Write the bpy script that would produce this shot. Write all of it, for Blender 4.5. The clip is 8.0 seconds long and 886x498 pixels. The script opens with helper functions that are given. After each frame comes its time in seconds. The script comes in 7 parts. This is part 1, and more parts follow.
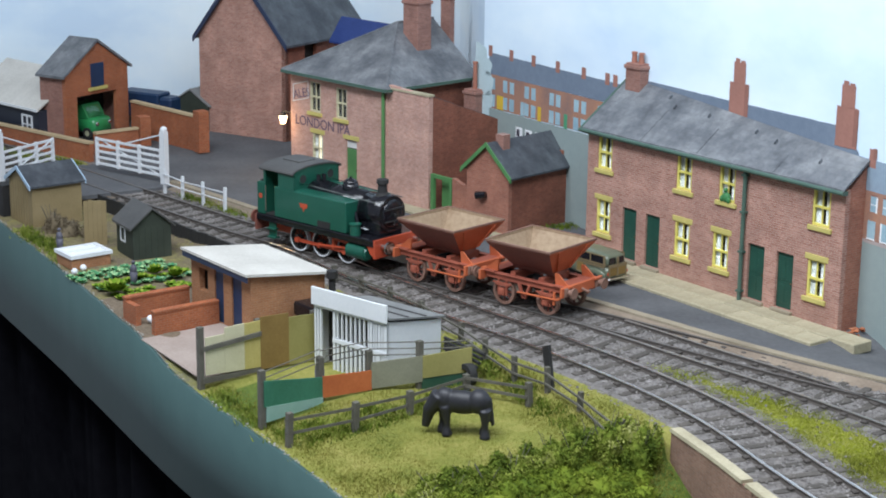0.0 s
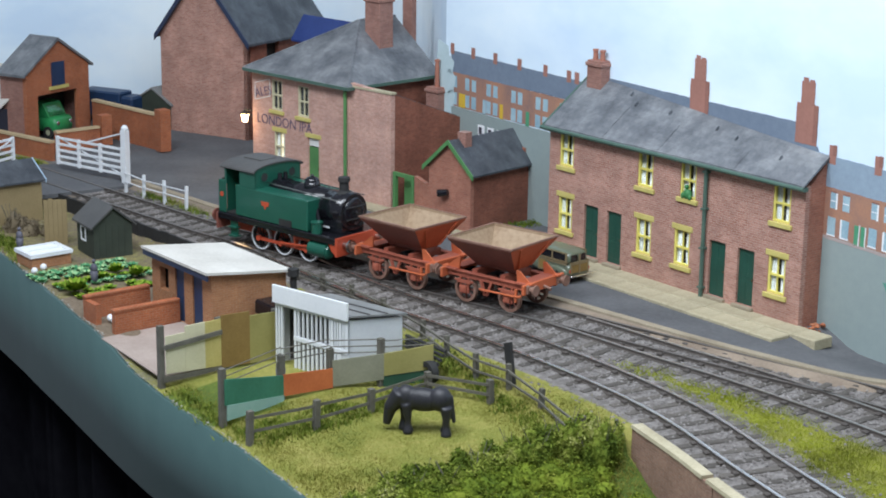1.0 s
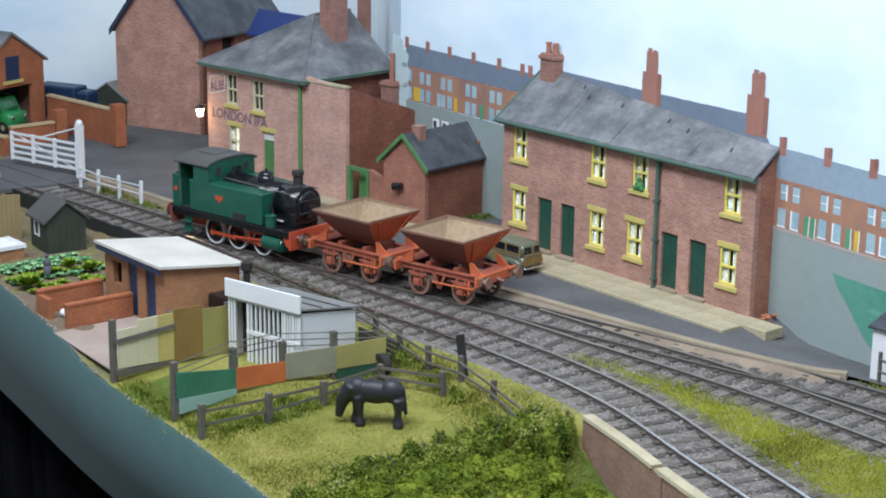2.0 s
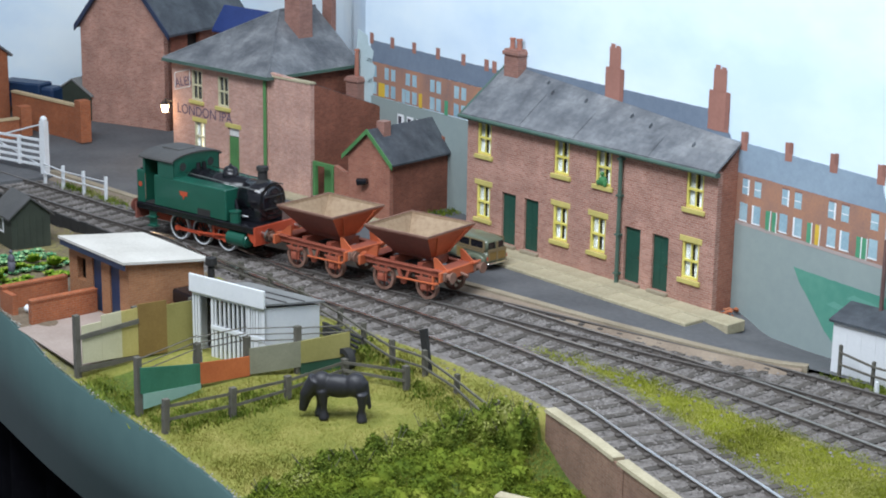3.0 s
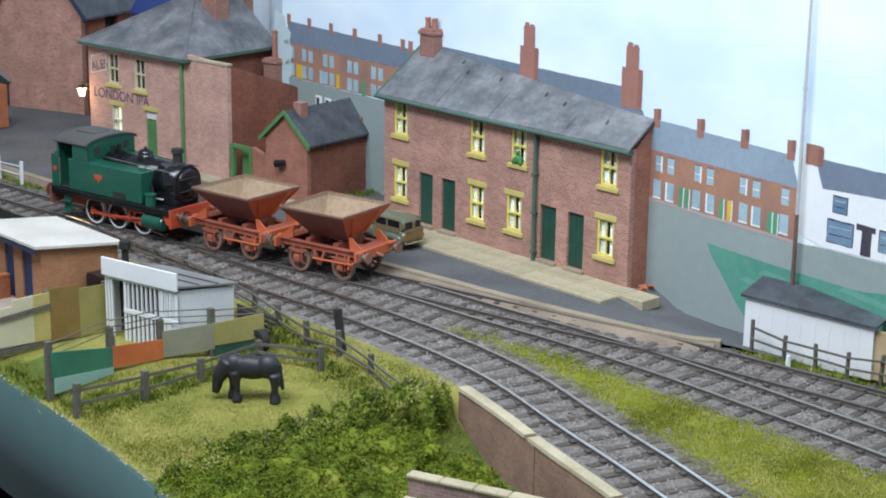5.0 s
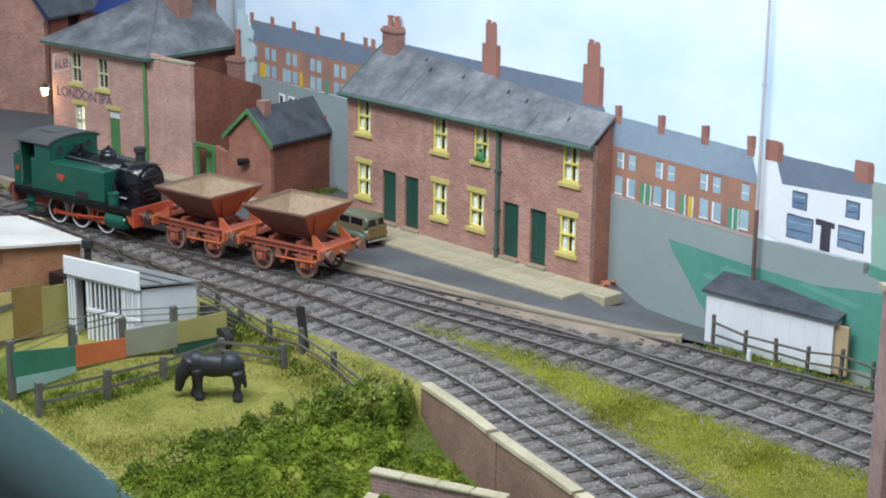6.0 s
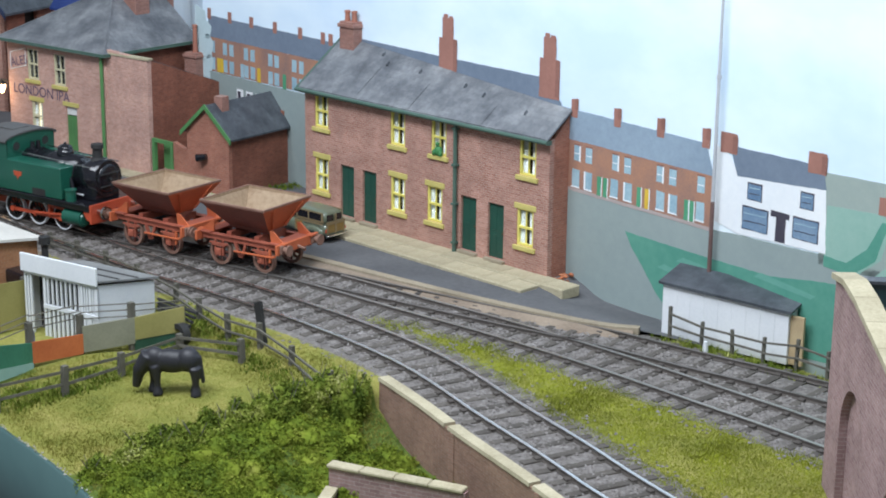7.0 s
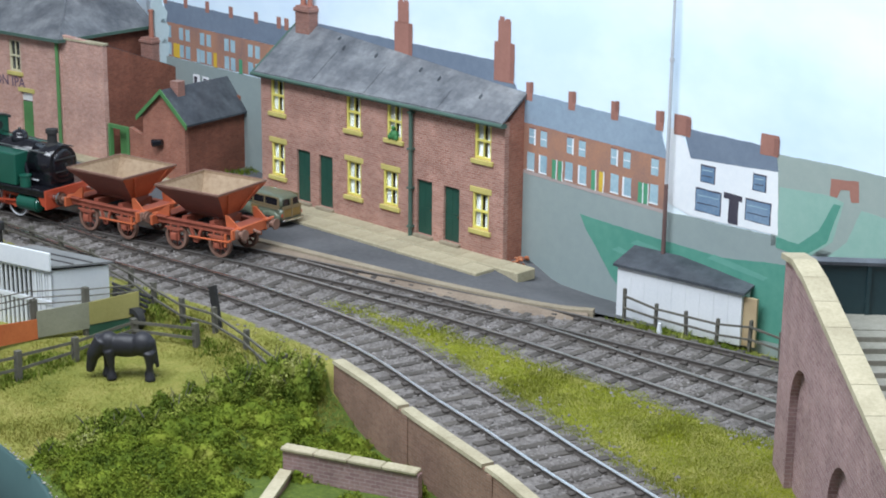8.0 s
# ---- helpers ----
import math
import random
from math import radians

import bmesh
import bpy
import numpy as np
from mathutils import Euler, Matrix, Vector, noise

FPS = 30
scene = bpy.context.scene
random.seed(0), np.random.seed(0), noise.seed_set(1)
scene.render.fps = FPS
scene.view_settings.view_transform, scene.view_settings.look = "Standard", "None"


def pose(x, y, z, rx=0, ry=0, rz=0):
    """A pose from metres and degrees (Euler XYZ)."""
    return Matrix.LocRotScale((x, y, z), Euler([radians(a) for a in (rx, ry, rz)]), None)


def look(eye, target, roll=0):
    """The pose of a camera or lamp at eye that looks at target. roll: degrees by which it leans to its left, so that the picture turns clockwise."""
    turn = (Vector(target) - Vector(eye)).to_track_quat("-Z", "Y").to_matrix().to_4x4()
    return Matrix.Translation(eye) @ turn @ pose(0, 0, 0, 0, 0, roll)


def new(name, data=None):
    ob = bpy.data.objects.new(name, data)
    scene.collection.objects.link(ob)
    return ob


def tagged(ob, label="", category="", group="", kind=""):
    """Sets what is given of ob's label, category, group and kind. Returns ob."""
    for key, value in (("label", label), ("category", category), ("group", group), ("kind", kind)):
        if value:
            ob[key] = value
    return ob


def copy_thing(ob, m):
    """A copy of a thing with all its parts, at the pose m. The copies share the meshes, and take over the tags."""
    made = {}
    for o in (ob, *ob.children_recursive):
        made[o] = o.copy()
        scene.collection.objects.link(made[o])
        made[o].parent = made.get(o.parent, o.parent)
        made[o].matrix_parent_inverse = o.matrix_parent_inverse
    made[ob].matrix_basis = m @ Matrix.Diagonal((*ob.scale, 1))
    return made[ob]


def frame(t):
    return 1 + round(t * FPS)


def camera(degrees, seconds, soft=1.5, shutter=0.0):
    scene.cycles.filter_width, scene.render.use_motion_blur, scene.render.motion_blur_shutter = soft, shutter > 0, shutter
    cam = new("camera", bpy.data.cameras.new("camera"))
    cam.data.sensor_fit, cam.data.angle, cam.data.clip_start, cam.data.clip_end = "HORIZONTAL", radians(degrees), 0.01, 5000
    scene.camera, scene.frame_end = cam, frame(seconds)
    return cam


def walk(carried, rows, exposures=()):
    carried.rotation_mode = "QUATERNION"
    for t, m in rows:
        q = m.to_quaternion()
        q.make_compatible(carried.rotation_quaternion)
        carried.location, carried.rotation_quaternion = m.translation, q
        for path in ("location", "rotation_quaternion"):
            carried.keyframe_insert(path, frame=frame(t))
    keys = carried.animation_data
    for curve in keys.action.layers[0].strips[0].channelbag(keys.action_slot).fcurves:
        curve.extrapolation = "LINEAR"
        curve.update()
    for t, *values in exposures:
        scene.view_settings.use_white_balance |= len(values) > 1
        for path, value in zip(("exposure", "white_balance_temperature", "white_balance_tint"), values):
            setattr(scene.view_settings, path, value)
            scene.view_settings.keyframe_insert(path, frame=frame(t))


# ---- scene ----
# A 4 mm to the foot model railway: lengths below are in full-size metres and S takes them to the model's own size.
S = 1 / 76.2

cam = camera(27.79, 8.0, soft=1.9)
ROWS = [
    (0.0, 49.756, -44.263, 17.557, 75.107, -0.599, 53.196),
    (0.5, 49.792, -44.208, 17.527, 75.193, -0.602, 52.715),
    (1.0, 49.814, -44.088, 17.461, 75.116, -0.672, 52.112),
    (1.5, 49.965, -43.892, 17.424, 75.039, -0.686, 51.502),
    (3.0, 50.444, -43.895, 17.399, 74.904, -0.843, 49.952),
    (3.5, 50.480, -43.732, 17.368, 74.836, -0.873, 49.515),
    (4.0, 50.618, -43.487, 17.298, 74.720, -0.787, 49.036),
    (4.5, 50.772, -43.302, 17.268, 74.521, -0.774, 48.477),
    (5.0, 50.916, -43.301, 17.272, 74.406, -0.681, 47.851),
    (6.5, 51.287, -43.221, 17.252, 74.350, -0.619, 46.265),
    (7.0, 51.397, -43.200, 17.228, 74.264, -0.570, 45.589),
    (7.5, 51.560, -43.111, 17.187, 74.125, -0.650, 44.946),
    (8.0, 51.703, -43.025, 17.125, 73.873, -0.622, 44.465),
]
walk(cam, [(t, pose(S * x, S * y, S * z, rx, ry, rz)) for t, x, y, z, rx, ry, rz in ROWS])

# ---- light: the hall's soft light and the lamps above the layout ----
world = bpy.data.worlds.new("hall_light")
scene.world = world
world.use_nodes = True
world.node_tree.nodes["Background"].inputs[0].default_value = (0.8, 0.91, 1.06, 1)
world.node_tree.nodes["Background"].inputs[1].default_value = 0.33


def area_lamp(name, x, y, z, tx, ty, tz, wide, deep, watts, tint):
    data = bpy.data.lights.new(name, "AREA")
    data.shape, data.size, data.size_y, data.energy, data.color = "RECTANGLE", S * wide, S * deep, watts, tint
    ob = new(name, data)
    ob.matrix_world = look((S * x, S * y, S * z), (S * tx, S * ty, S * tz))
    return tagged(ob, "long lamp above the layout", "lamp")


area_lamp("layout_lamp", 15, -36, 45, 10, -1, 1, 42, 14, 5.6, (0.9, 0.97, 1.06))
area_lamp("layout_lamp", 30, -16, 46, 18, 1, 3, 30, 14, 2.4, (0.9, 0.97, 1.06))


# ---- materials ----
def material(name):
    m = bpy.data.materials.new(name)
    m.use_nodes = True
    t = m.node_tree
    return m, t, t.nodes["Principled BSDF"]


def node(t, kind, **values):
    n = t.nodes.new(kind)
    for key, v in values.items():
        n.inputs[key.replace("_", " ")].default_value = v
    return n


def coords(t, walls=False):
    """Object place in full-size metres; walls: run and height as x and y."""
    c = t.nodes.new("ShaderNodeTexCoord")
    m = node(t, "ShaderNodeMapping", Scale=(76.2, 76.2, 76.2))
    t.links.new(c.outputs["Object"], m.inputs["Vector"])
    if not walls:
        return m.outputs[0]
    s = t.nodes.new("ShaderNodeSeparateXYZ")
    t.links.new(m.outputs[0], s.inputs[0])
    a = t.nodes.new("ShaderNodeMath")
    t.links.new(s.outputs[0], a.inputs[0])
    t.links.new(s.outputs[1], a.inputs[1])
    b = t.nodes.new("ShaderNodeCombineXYZ")
    t.links.new(a.outputs[0], b.inputs[0])
    t.links.new(s.outputs[2], b.inputs[1])
    return b.outputs[0]


def ramp(t, source, stops):
    r = t.nodes.new("ShaderNodeValToRGB")
    e = r.color_ramp.elements
    while len(e) < len(stops):
        e.new(0.5)
    for q, (p, c) in zip(e, stops):
        q.position, q.color = p, (*c, 1)
    t.links.new(source, r.inputs[0])
    return r.outputs[0]


def blend(t, kind, fac, a, b):
    m = t.nodes.new("ShaderNodeMixRGB")
    m.blend_type = kind
    for v, i in ((fac, 0), (a, 1), (b, 2)):
        if isinstance(v, (int, float)):
            m.inputs[i].default_value = v
        elif isinstance(v, tuple):
            m.inputs[i].default_value = (*v, 1)
        else:
            t.links.new(v, m.inputs[i])
    return m.outputs[0]


def bumped(t, p, height, strength=0.4, depth=0.02):
    b = node(t, "ShaderNodeBump", Strength=strength, Distance=depth * S)
    t.links.new(height, b.inputs["Height"])
    t.links.new(b.outputs[0], p.inputs["Normal"])


def plain(name, low, high, rough=0.6, metal=0.0, grain=6.0, bump=0.25, per_piece=0.0, coat=0.0, depth=0.02):
    """A painted or natural surface: two scales of mottling between two colours, fine relief."""
    m, t, p = material(name)
    v = coords(t)
    big = node(t, "ShaderNodeTexNoise", Scale=grain * 0.18, Detail=4.0)
    fine = node(t, "ShaderNodeTexNoise", Scale=grain * 2.5, Detail=6.0, Roughness=0.7)
    for n in (big, fine):
        t.links.new(v, n.inputs["Vector"])
    both = blend(t, "MIX", 0.45, big.outputs[0], fine.outputs[0])
    colour = ramp(t, both, [(0.32, low), (0.68, high)])
    if per_piece:
        o = t.nodes.new("ShaderNodeObjectInfo")
        mult = ramp(t, o.outputs["Random"], [(0.0, (1 - per_piece,) * 3), (1.0, (1.0, 1.0, 1.0))])
        colour = blend(t, "MULTIPLY", 1.0, colour, mult)
    t.links.new(colour, p.inputs["Base Color"])
    p.inputs["Roughness"].default_value, p.inputs["Metallic"].default_value = rough, metal
    p.inputs["Coat Weight"].default_value = coat
    bumped(t, p, fine.outputs[0], bump, depth)
    return m


def bricks(name, one, two, mortar, stain=0.5, width=0.235, row=0.082):
    m, t, p = material(name)
    v = coords(t, True)
    b = node(t, "ShaderNodeTexBrick", Scale=1.0, Color1=(*one, 1), Color2=(*two, 1), Mortar=(*mortar, 1))
    b.inputs["Mortar Size"].default_value, b.inputs["Mortar Smooth"].default_value = 0.009, 0.3
    b.inputs["Brick Width"].default_value, b.inputs["Row Height"].default_value, b.inputs["Bias"].default_value = width, row, -0.1
    t.links.new(v, b.inputs["Vector"])
    w = coords(t)
    big = node(t, "ShaderNodeTexNoise", Scale=0.9, Detail=5.0, Roughness=0.6)
    fine = node(t, "ShaderNodeTexNoise", Scale=9.0, Detail=5.0, Roughness=0.75)
    for n in (big, fine):
        t.links.new(w, n.inputs["Vector"])
    worn = ramp(t, big.outputs[0], [(0.3, (0.62, 0.58, 0.58)), (0.7, (1.12, 1.08, 1.06))])
    dust = ramp(t, fine.outputs[0], [(0.3, (0.72, 0.7, 0.7)), (0.72, (1.22, 1.22, 1.25))])
    c = blend(t, "MULTIPLY", stain, b.outputs[0], worn)
    c = blend(t, "MULTIPLY", 0.75, c, dust)
    t.links.new(c, p.inputs["Base Color"])
    p.inputs["Roughness"].default_value = 0.85
    h = blend(t, "ADD", 0.35, b.outputs[1], fine.outputs[0])
    bumped(t, p, h, 0.5, -0.012)
    return m


def slates(name, one, two):
    m, t, p = material(name)
    c = t.nodes.new("ShaderNodeTexCoord")
    k = node(t, "ShaderNodeMapping", Scale=(76.2, 76.2, 76.2))
    t.links.new(c.outputs["Object"], k.inputs["Vector"])
    b = node(t, "ShaderNodeTexBrick", Scale=1.0, Color1=(*one, 1), Color2=(*two, 1), Mortar=(one[0] * 0.72, one[1] * 0.72, one[2] * 0.72, 1))
    b.inputs["Mortar Size"].default_value, b.inputs["Brick Width"].default_value, b.inputs["Row Height"].default_value = 0.006, 0.32, 0.2
    t.links.new(k.outputs[0], b.inputs["Vector"])
    big = node(t, "ShaderNodeTexNoise", Scale=0.8, Detail=6.0, Roughness=0.65)
    fine = node(t, "ShaderNodeTexNoise", Scale=5.0, Detail=6.0, Roughness=0.7)
    for n in (big, fine):
        t.links.new(k.outputs[0], n.inputs["Vector"])
    w = ramp(t, big.outputs[0], [(0.34, (0.5, 0.51, 0.54)), (0.5, (0.95, 0.95, 0.95)), (0.68, (1.6, 1.57, 1.5))])
    g = ramp(t, fine.outputs[0], [(0.3, (0.75, 0.75, 0.75)), (0.7, (1.2, 1.2, 1.2))])
    col = blend(t, "MULTIPLY", 0.85, b.outputs[0], w)
    col = blend(t, "MULTIPLY", 0.8, col, g)
    t.links.new(col, p.inputs["Base Color"])
    p.inputs["Roughness"].default_value = 0.5
    h = blend(t, "ADD", 0.5, b.outputs[1], fine.outputs[0])
    bumped(t, p, h, 0.45, -0.015)
    return m


def scattered(name, stops, rough=0.8, patch=0.0):
    """Loose bits that differ from piece to piece in one mesh, and in patches where patch is their scale."""
    m, t, p = material(name)
    g = t.nodes.new("ShaderNodeNewGeometry")
    source = g.outputs["Random Per Island"]
    if patch:
        v = coords(t)
        big = node(t, "ShaderNodeTexNoise", Scale=patch, Detail=4.0, Roughness=0.65)
        t.links.new(v, big.inputs["Vector"])
        wide = ramp(t, big.outputs[0], [(0.3, (0.0, 0.0, 0.0)), (0.7, (1.0, 1.0, 1.0))])
        source = blend(t, "MIX", 0.36, wide, source)
    t.links.new(ramp(t, source, stops), p.inputs["Base Color"])
    p.inputs["Roughness"].default_value = rough
    p.inputs["Specular IOR Level"].default_value = 0.12
    return m


BRICK_PINK = bricks("pink_red_brick", (0.49, 0.275, 0.21), (0.37, 0.18, 0.13), (0.52, 0.39, 0.34), 0.8)
BRICK_PALE = bricks("pale_pink_brick", (0.6, 0.37, 0.3), (0.5, 0.28, 0.215), (0.58, 0.43, 0.37), 0.6)
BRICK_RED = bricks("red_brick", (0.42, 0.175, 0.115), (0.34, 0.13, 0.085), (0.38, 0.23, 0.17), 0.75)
# Darkened copy of the red brick: shade of the side walls put into colour.
BRICK_SHADED = bricks("shaded_red_brick", (0.29, 0.105, 0.062), (0.22, 0.075, 0.046), (0.24, 0.12, 0.085), 0.8)
BRICK_ORANGE = bricks("orange_brick", (0.42, 0.13, 0.05), (0.34, 0.1, 0.04), (0.36, 0.2, 0.12), 0.7)
BRICK_TAN = bricks("tan_orange_brick", (0.4, 0.19, 0.085), (0.34, 0.15, 0.065), (0.38, 0.24, 0.15), 0.7)
BRICK_STACK = bricks("brown_pink_stack_brick", (0.35, 0.18, 0.14), (0.28, 0.135, 0.105), (0.33, 0.22, 0.185), 0.7)
BRICK_GREY = bricks("grey_tan_brick", (0.34, 0.21, 0.15), (0.27, 0.16, 0.115), (0.32, 0.24, 0.19), 0.8)
BRICK_BLUE = bricks("blue_purple_brick", (0.4, 0.27, 0.255), (0.3, 0.185, 0.185), (0.46, 0.38, 0.37), 0.8, 0.3, 0.105)
SLATE = slates("grey_slate", (0.168, 0.178, 0.192), (0.142, 0.152, 0.167))
SLATE_DARK = slates("dark_slate", (0.075, 0.085, 0.1), (0.06, 0.068, 0.08))
STONE = plain("pale_stone", (0.3, 0.26, 0.165), (0.57, 0.51, 0.36), 0.85, grain=4, bump=0.35, per_piece=0.12)
YELLOW_STONE = plain("yellow_painted_stone", (0.45, 0.39, 0.12), (0.6, 0.52, 0.17), 0.75, grain=8)
YELLOW = plain("yellow_paint", (0.66, 0.58, 0.12), (0.78, 0.7, 0.2), 0.5, grain=9)
GREEN_DOOR = plain("dark_green_paint", (0.012, 0.055, 0.04), (0.02, 0.085, 0.06), 0.4, grain=8)
GREEN_TRIM = plain("green_grey_paint", (0.05, 0.1, 0.08), (0.08, 0.14, 0.11), 0.5, grain=8)
GREEN_BRIGHT = plain("bright_green_paint", (0.06, 0.17, 0.06), (0.1, 0.26, 0.09), 0.5, grain=8)
LOCO_GREEN = plain("locomotive_green", (0.008, 0.075, 0.05), (0.014, 0.105, 0.07), 0.34, grain=5, bump=0.08, coat=0.15)
BLACK = plain("black_paint", (0.006, 0.006, 0.009), (0.015, 0.015, 0.019), 0.17, grain=7, bump=0.06)
SOOT = plain("matt_black", (0.012, 0.012, 0.013), (0.03, 0.029, 0.028), 0.8, grain=7)
ROOF_GREY = plain("grey_cab_roof", (0.055, 0.055, 0.056), (0.1, 0.098, 0.095), 0.55, grain=6)
RED = plain("vermilion_paint", (0.4, 0.055, 0.025), (0.52, 0.085, 0.035), 0.5, grain=6)
OXIDE = plain("red_oxide_paint", (0.24, 0.06, 0.04), (0.4, 0.11, 0.06), 0.75, grain=4, bump=0.4)
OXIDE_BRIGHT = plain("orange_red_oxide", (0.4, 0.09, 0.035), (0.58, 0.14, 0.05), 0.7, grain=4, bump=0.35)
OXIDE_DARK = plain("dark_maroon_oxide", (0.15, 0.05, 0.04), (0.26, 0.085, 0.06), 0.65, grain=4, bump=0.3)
TAN_STEEL = plain("dusty_tan_steel", (0.2, 0.125, 0.07), (0.44, 0.33, 0.22), 0.7, grain=2.2, bump=0.3)
RUST = plain("rusty_steel", (0.16, 0.08, 0.055), (0.28, 0.16, 0.12), 0.8, grain=10)
STEEL = plain("bright_steel", (0.45, 0.44, 0.42), (0.68, 0.66, 0.63), 0.25, 1.0, 9, 0.1)
RAIL_SIDE = plain("rusty_rail", (0.045, 0.038, 0.034), (0.1, 0.085, 0.074), 0.8, 0.0, 8)
RAIL_HEAD = plain("polished_rail_head", (0.8, 0.79, 0.77), (0.95, 0.94, 0.92), 0.3, 1.0, 3, 0.0)
RAIL_WORN = plain("worn_rail_head", (0.3, 0.285, 0.27), (0.55, 0.53, 0.5), 0.4, 0.8, 0.6, 0.0)
RAIL_DULL = plain("dull_rail_head", (0.1, 0.09, 0.082), (0.2, 0.185, 0.175), 0.5, 0.4, 3, 0.1)
SLEEPER = plain("weathered_sleeper", (0.06, 0.052, 0.045), (0.145, 0.128, 0.112), 0.95, grain=6, bump=0.6, per_piece=0.4)
WHITE = plain("white_paint", (0.66, 0.69, 0.72), (0.8, 0.82, 0.84), 0.5, grain=4)
WHITE_ROOF = plain("chalky_white_roof", (0.47, 0.45, 0.41), (0.68, 0.66, 0.61), 0.85, grain=3, bump=0.4)
CREAM = plain("cream_board", (0.5, 0.47, 0.3), (0.64, 0.6, 0.42), 0.7, grain=5)
YELLOW_BOARD = plain("old_yellow_board", (0.4, 0.33, 0.1), (0.56, 0.48, 0.18), 0.75, grain=5)
BROWN_BOARD = plain("brown_board", (0.17, 0.1, 0.025), (0.26, 0.17, 0.05), 0.75, grain=5)
OLIVE_BOARD = plain("olive_board", (0.22, 0.2, 0.06), (0.32, 0.29, 0.1), 0.75, grain=5)
GREEN_BOARD = plain("green_sheet", (0.025, 0.14, 0.08), (0.05, 0.22, 0.14), 0.6, grain=5)
DARKGREEN_BOARD = plain("dark_green_sheet", (0.015, 0.06, 0.035), (0.03, 0.09, 0.055), 0.6, grain=5)
RUST_BOARD = plain("rust_orange_sheet", (0.38, 0.09, 0.025), (0.56, 0.16, 0.05), 0.75, grain=5)
GREY_BOARD = plain("grey_green_board", (0.16, 0.16, 0.11), (0.25, 0.25, 0.18), 0.8, grain=5)
WOOD_GREY = plain("weathered_grey_wood", (0.08, 0.075, 0.06), (0.15, 0.14, 0.115), 0.9, grain=12, bump=0.4)
WOOD_SHED = plain("tan_shed_boards", (0.2, 0.15, 0.07), (0.3, 0.23, 0.12), 0.8, grain=6)
WOOD_PALE = plain("pale_wood", (0.38, 0.28, 0.16), (0.52, 0.4, 0.24), 0.8, grain=8)
SHED_GREEN = plain("dark_green_shed_boards", (0.02, 0.028, 0.02), (0.045, 0.055, 0.04), 0.8, grain=6)
FELT = plain("grey_roof_felt", (0.15, 0.155, 0.155), (0.24, 0.245, 0.24), 0.9, grain=5)
BLUE = plain("dark_blue_paint", (0.008, 0.025, 0.07), (0.015, 0.045, 0.11), 0.45, grain=6)
BLUE_ROOF = plain("blue_tin_roof", (0.012, 0.03, 0.14), (0.03, 0.06, 0.22), 0.5, grain=3)
BLUE_TRIM = plain("navy_barge_board", (0.015, 0.025, 0.06), (0.025, 0.04, 0.085), 0.5, grain=6)
SKYBLUE = plain("pale_blue_trim", (0.3, 0.42, 0.55), (0.4, 0.52, 0.64), 0.6, grain=6)
NAVY_HUT = plain("navy_boards", (0.012, 0.016, 0.03), (0.025, 0.032, 0.05), 0.6, grain=6)
VAN_GREEN = plain("van_green", (0.02, 0.2, 0.06), (0.03, 0.28, 0.09), 0.35, grain=4, bump=0.1, coat=0.3)
CAR_GREEN = plain("sage_green_car_paint", (0.105, 0.125, 0.085), (0.14, 0.16, 0.11), 0.32, grain=3, bump=0.06, coat=0.4)
CAR_PALE = plain("pale_green_bonnet", (0.36, 0.37, 0.24), (0.44, 0.45, 0.3), 0.4, grain=3, bump=0.06)
CAR_WOOD = plain("ash_wood_frame", (0.16, 0.12, 0.06), (0.24, 0.18, 0.1), 0.55, grain=8)
TYRE = plain("black_rubber", (0.012, 0.012, 0.012), (0.03, 0.03, 0.03), 0.85)
KERB_STONE = plain("dirty_kerb_stone", (0.2, 0.165, 0.115), (0.38, 0.325, 0.235), 0.9, grain=5, bump=0.5)
KNOB = plain("dull_brass", (0.1, 0.075, 0.04), (0.16, 0.12, 0.06), 0.5, 0.6, 3, 0.05)
CHROME = plain("chrome", (0.6, 0.6, 0.6), (0.75, 0.75, 0.75), 0.15, 1.0, 3, 0.05)
HIDE = plain("black_horse_coat", (0.01, 0.01, 0.013), (0.028, 0.028, 0.035), 0.5, grain=5, bump=0.3)
POT = plain("terracotta", (0.28, 0.11, 0.075), (0.38, 0.16, 0.11), 0.8)
CRUMB = plain("grey_plaster_crumbs", (0.22, 0.21, 0.18), (0.42, 0.41, 0.37), 0.9, grain=9)
DRY_LEAF = plain("dry_brown_leaves", (0.1, 0.075, 0.045), (0.2, 0.16, 0.1), 0.9, grain=9)
CLOTH = plain("white_curtain", (0.62, 0.62, 0.6), (0.8, 0.8, 0.78), 0.9, grain=12)
# Near-black colour that stands in for the shade inside rooms and openings.
ROOM_SHADE = plain("interior_shade", (0.02, 0.018, 0.016), (0.04, 0.036, 0.032), 0.9)
FASCIA = plain("grey_green_baseboard_paint", (0.038, 0.082, 0.08), (0.052, 0.104, 0.1), 0.5, grain=0.5, bump=0.05)
DRAPE = plain("black_drape", (0.003, 0.003, 0.004), (0.008, 0.008, 0.01), 0.95, grain=0.6)
DRAPE.node_tree.nodes["Principled BSDF"].inputs["Specular IOR Level"].default_value = 0.0
HALL = plain("hall_floor", (0.12, 0.1, 0.08), (0.16, 0.13, 0.1), 0.5, grain=0.1)
ASPHALT = plain("road_asphalt", (0.062, 0.065, 0.072), (0.13, 0.133, 0.14), 0.88, grain=2.2, bump=0.3)
EARTH = plain("bare_earth", (0.16, 0.12, 0.09), (0.3, 0.24, 0.18), 0.95, grain=4, bump=0.6)
CONCRETE = plain("pinkish_concrete", (0.27, 0.21, 0.18), (0.4, 0.33, 0.29), 0.9, grain=4, bump=0.3)
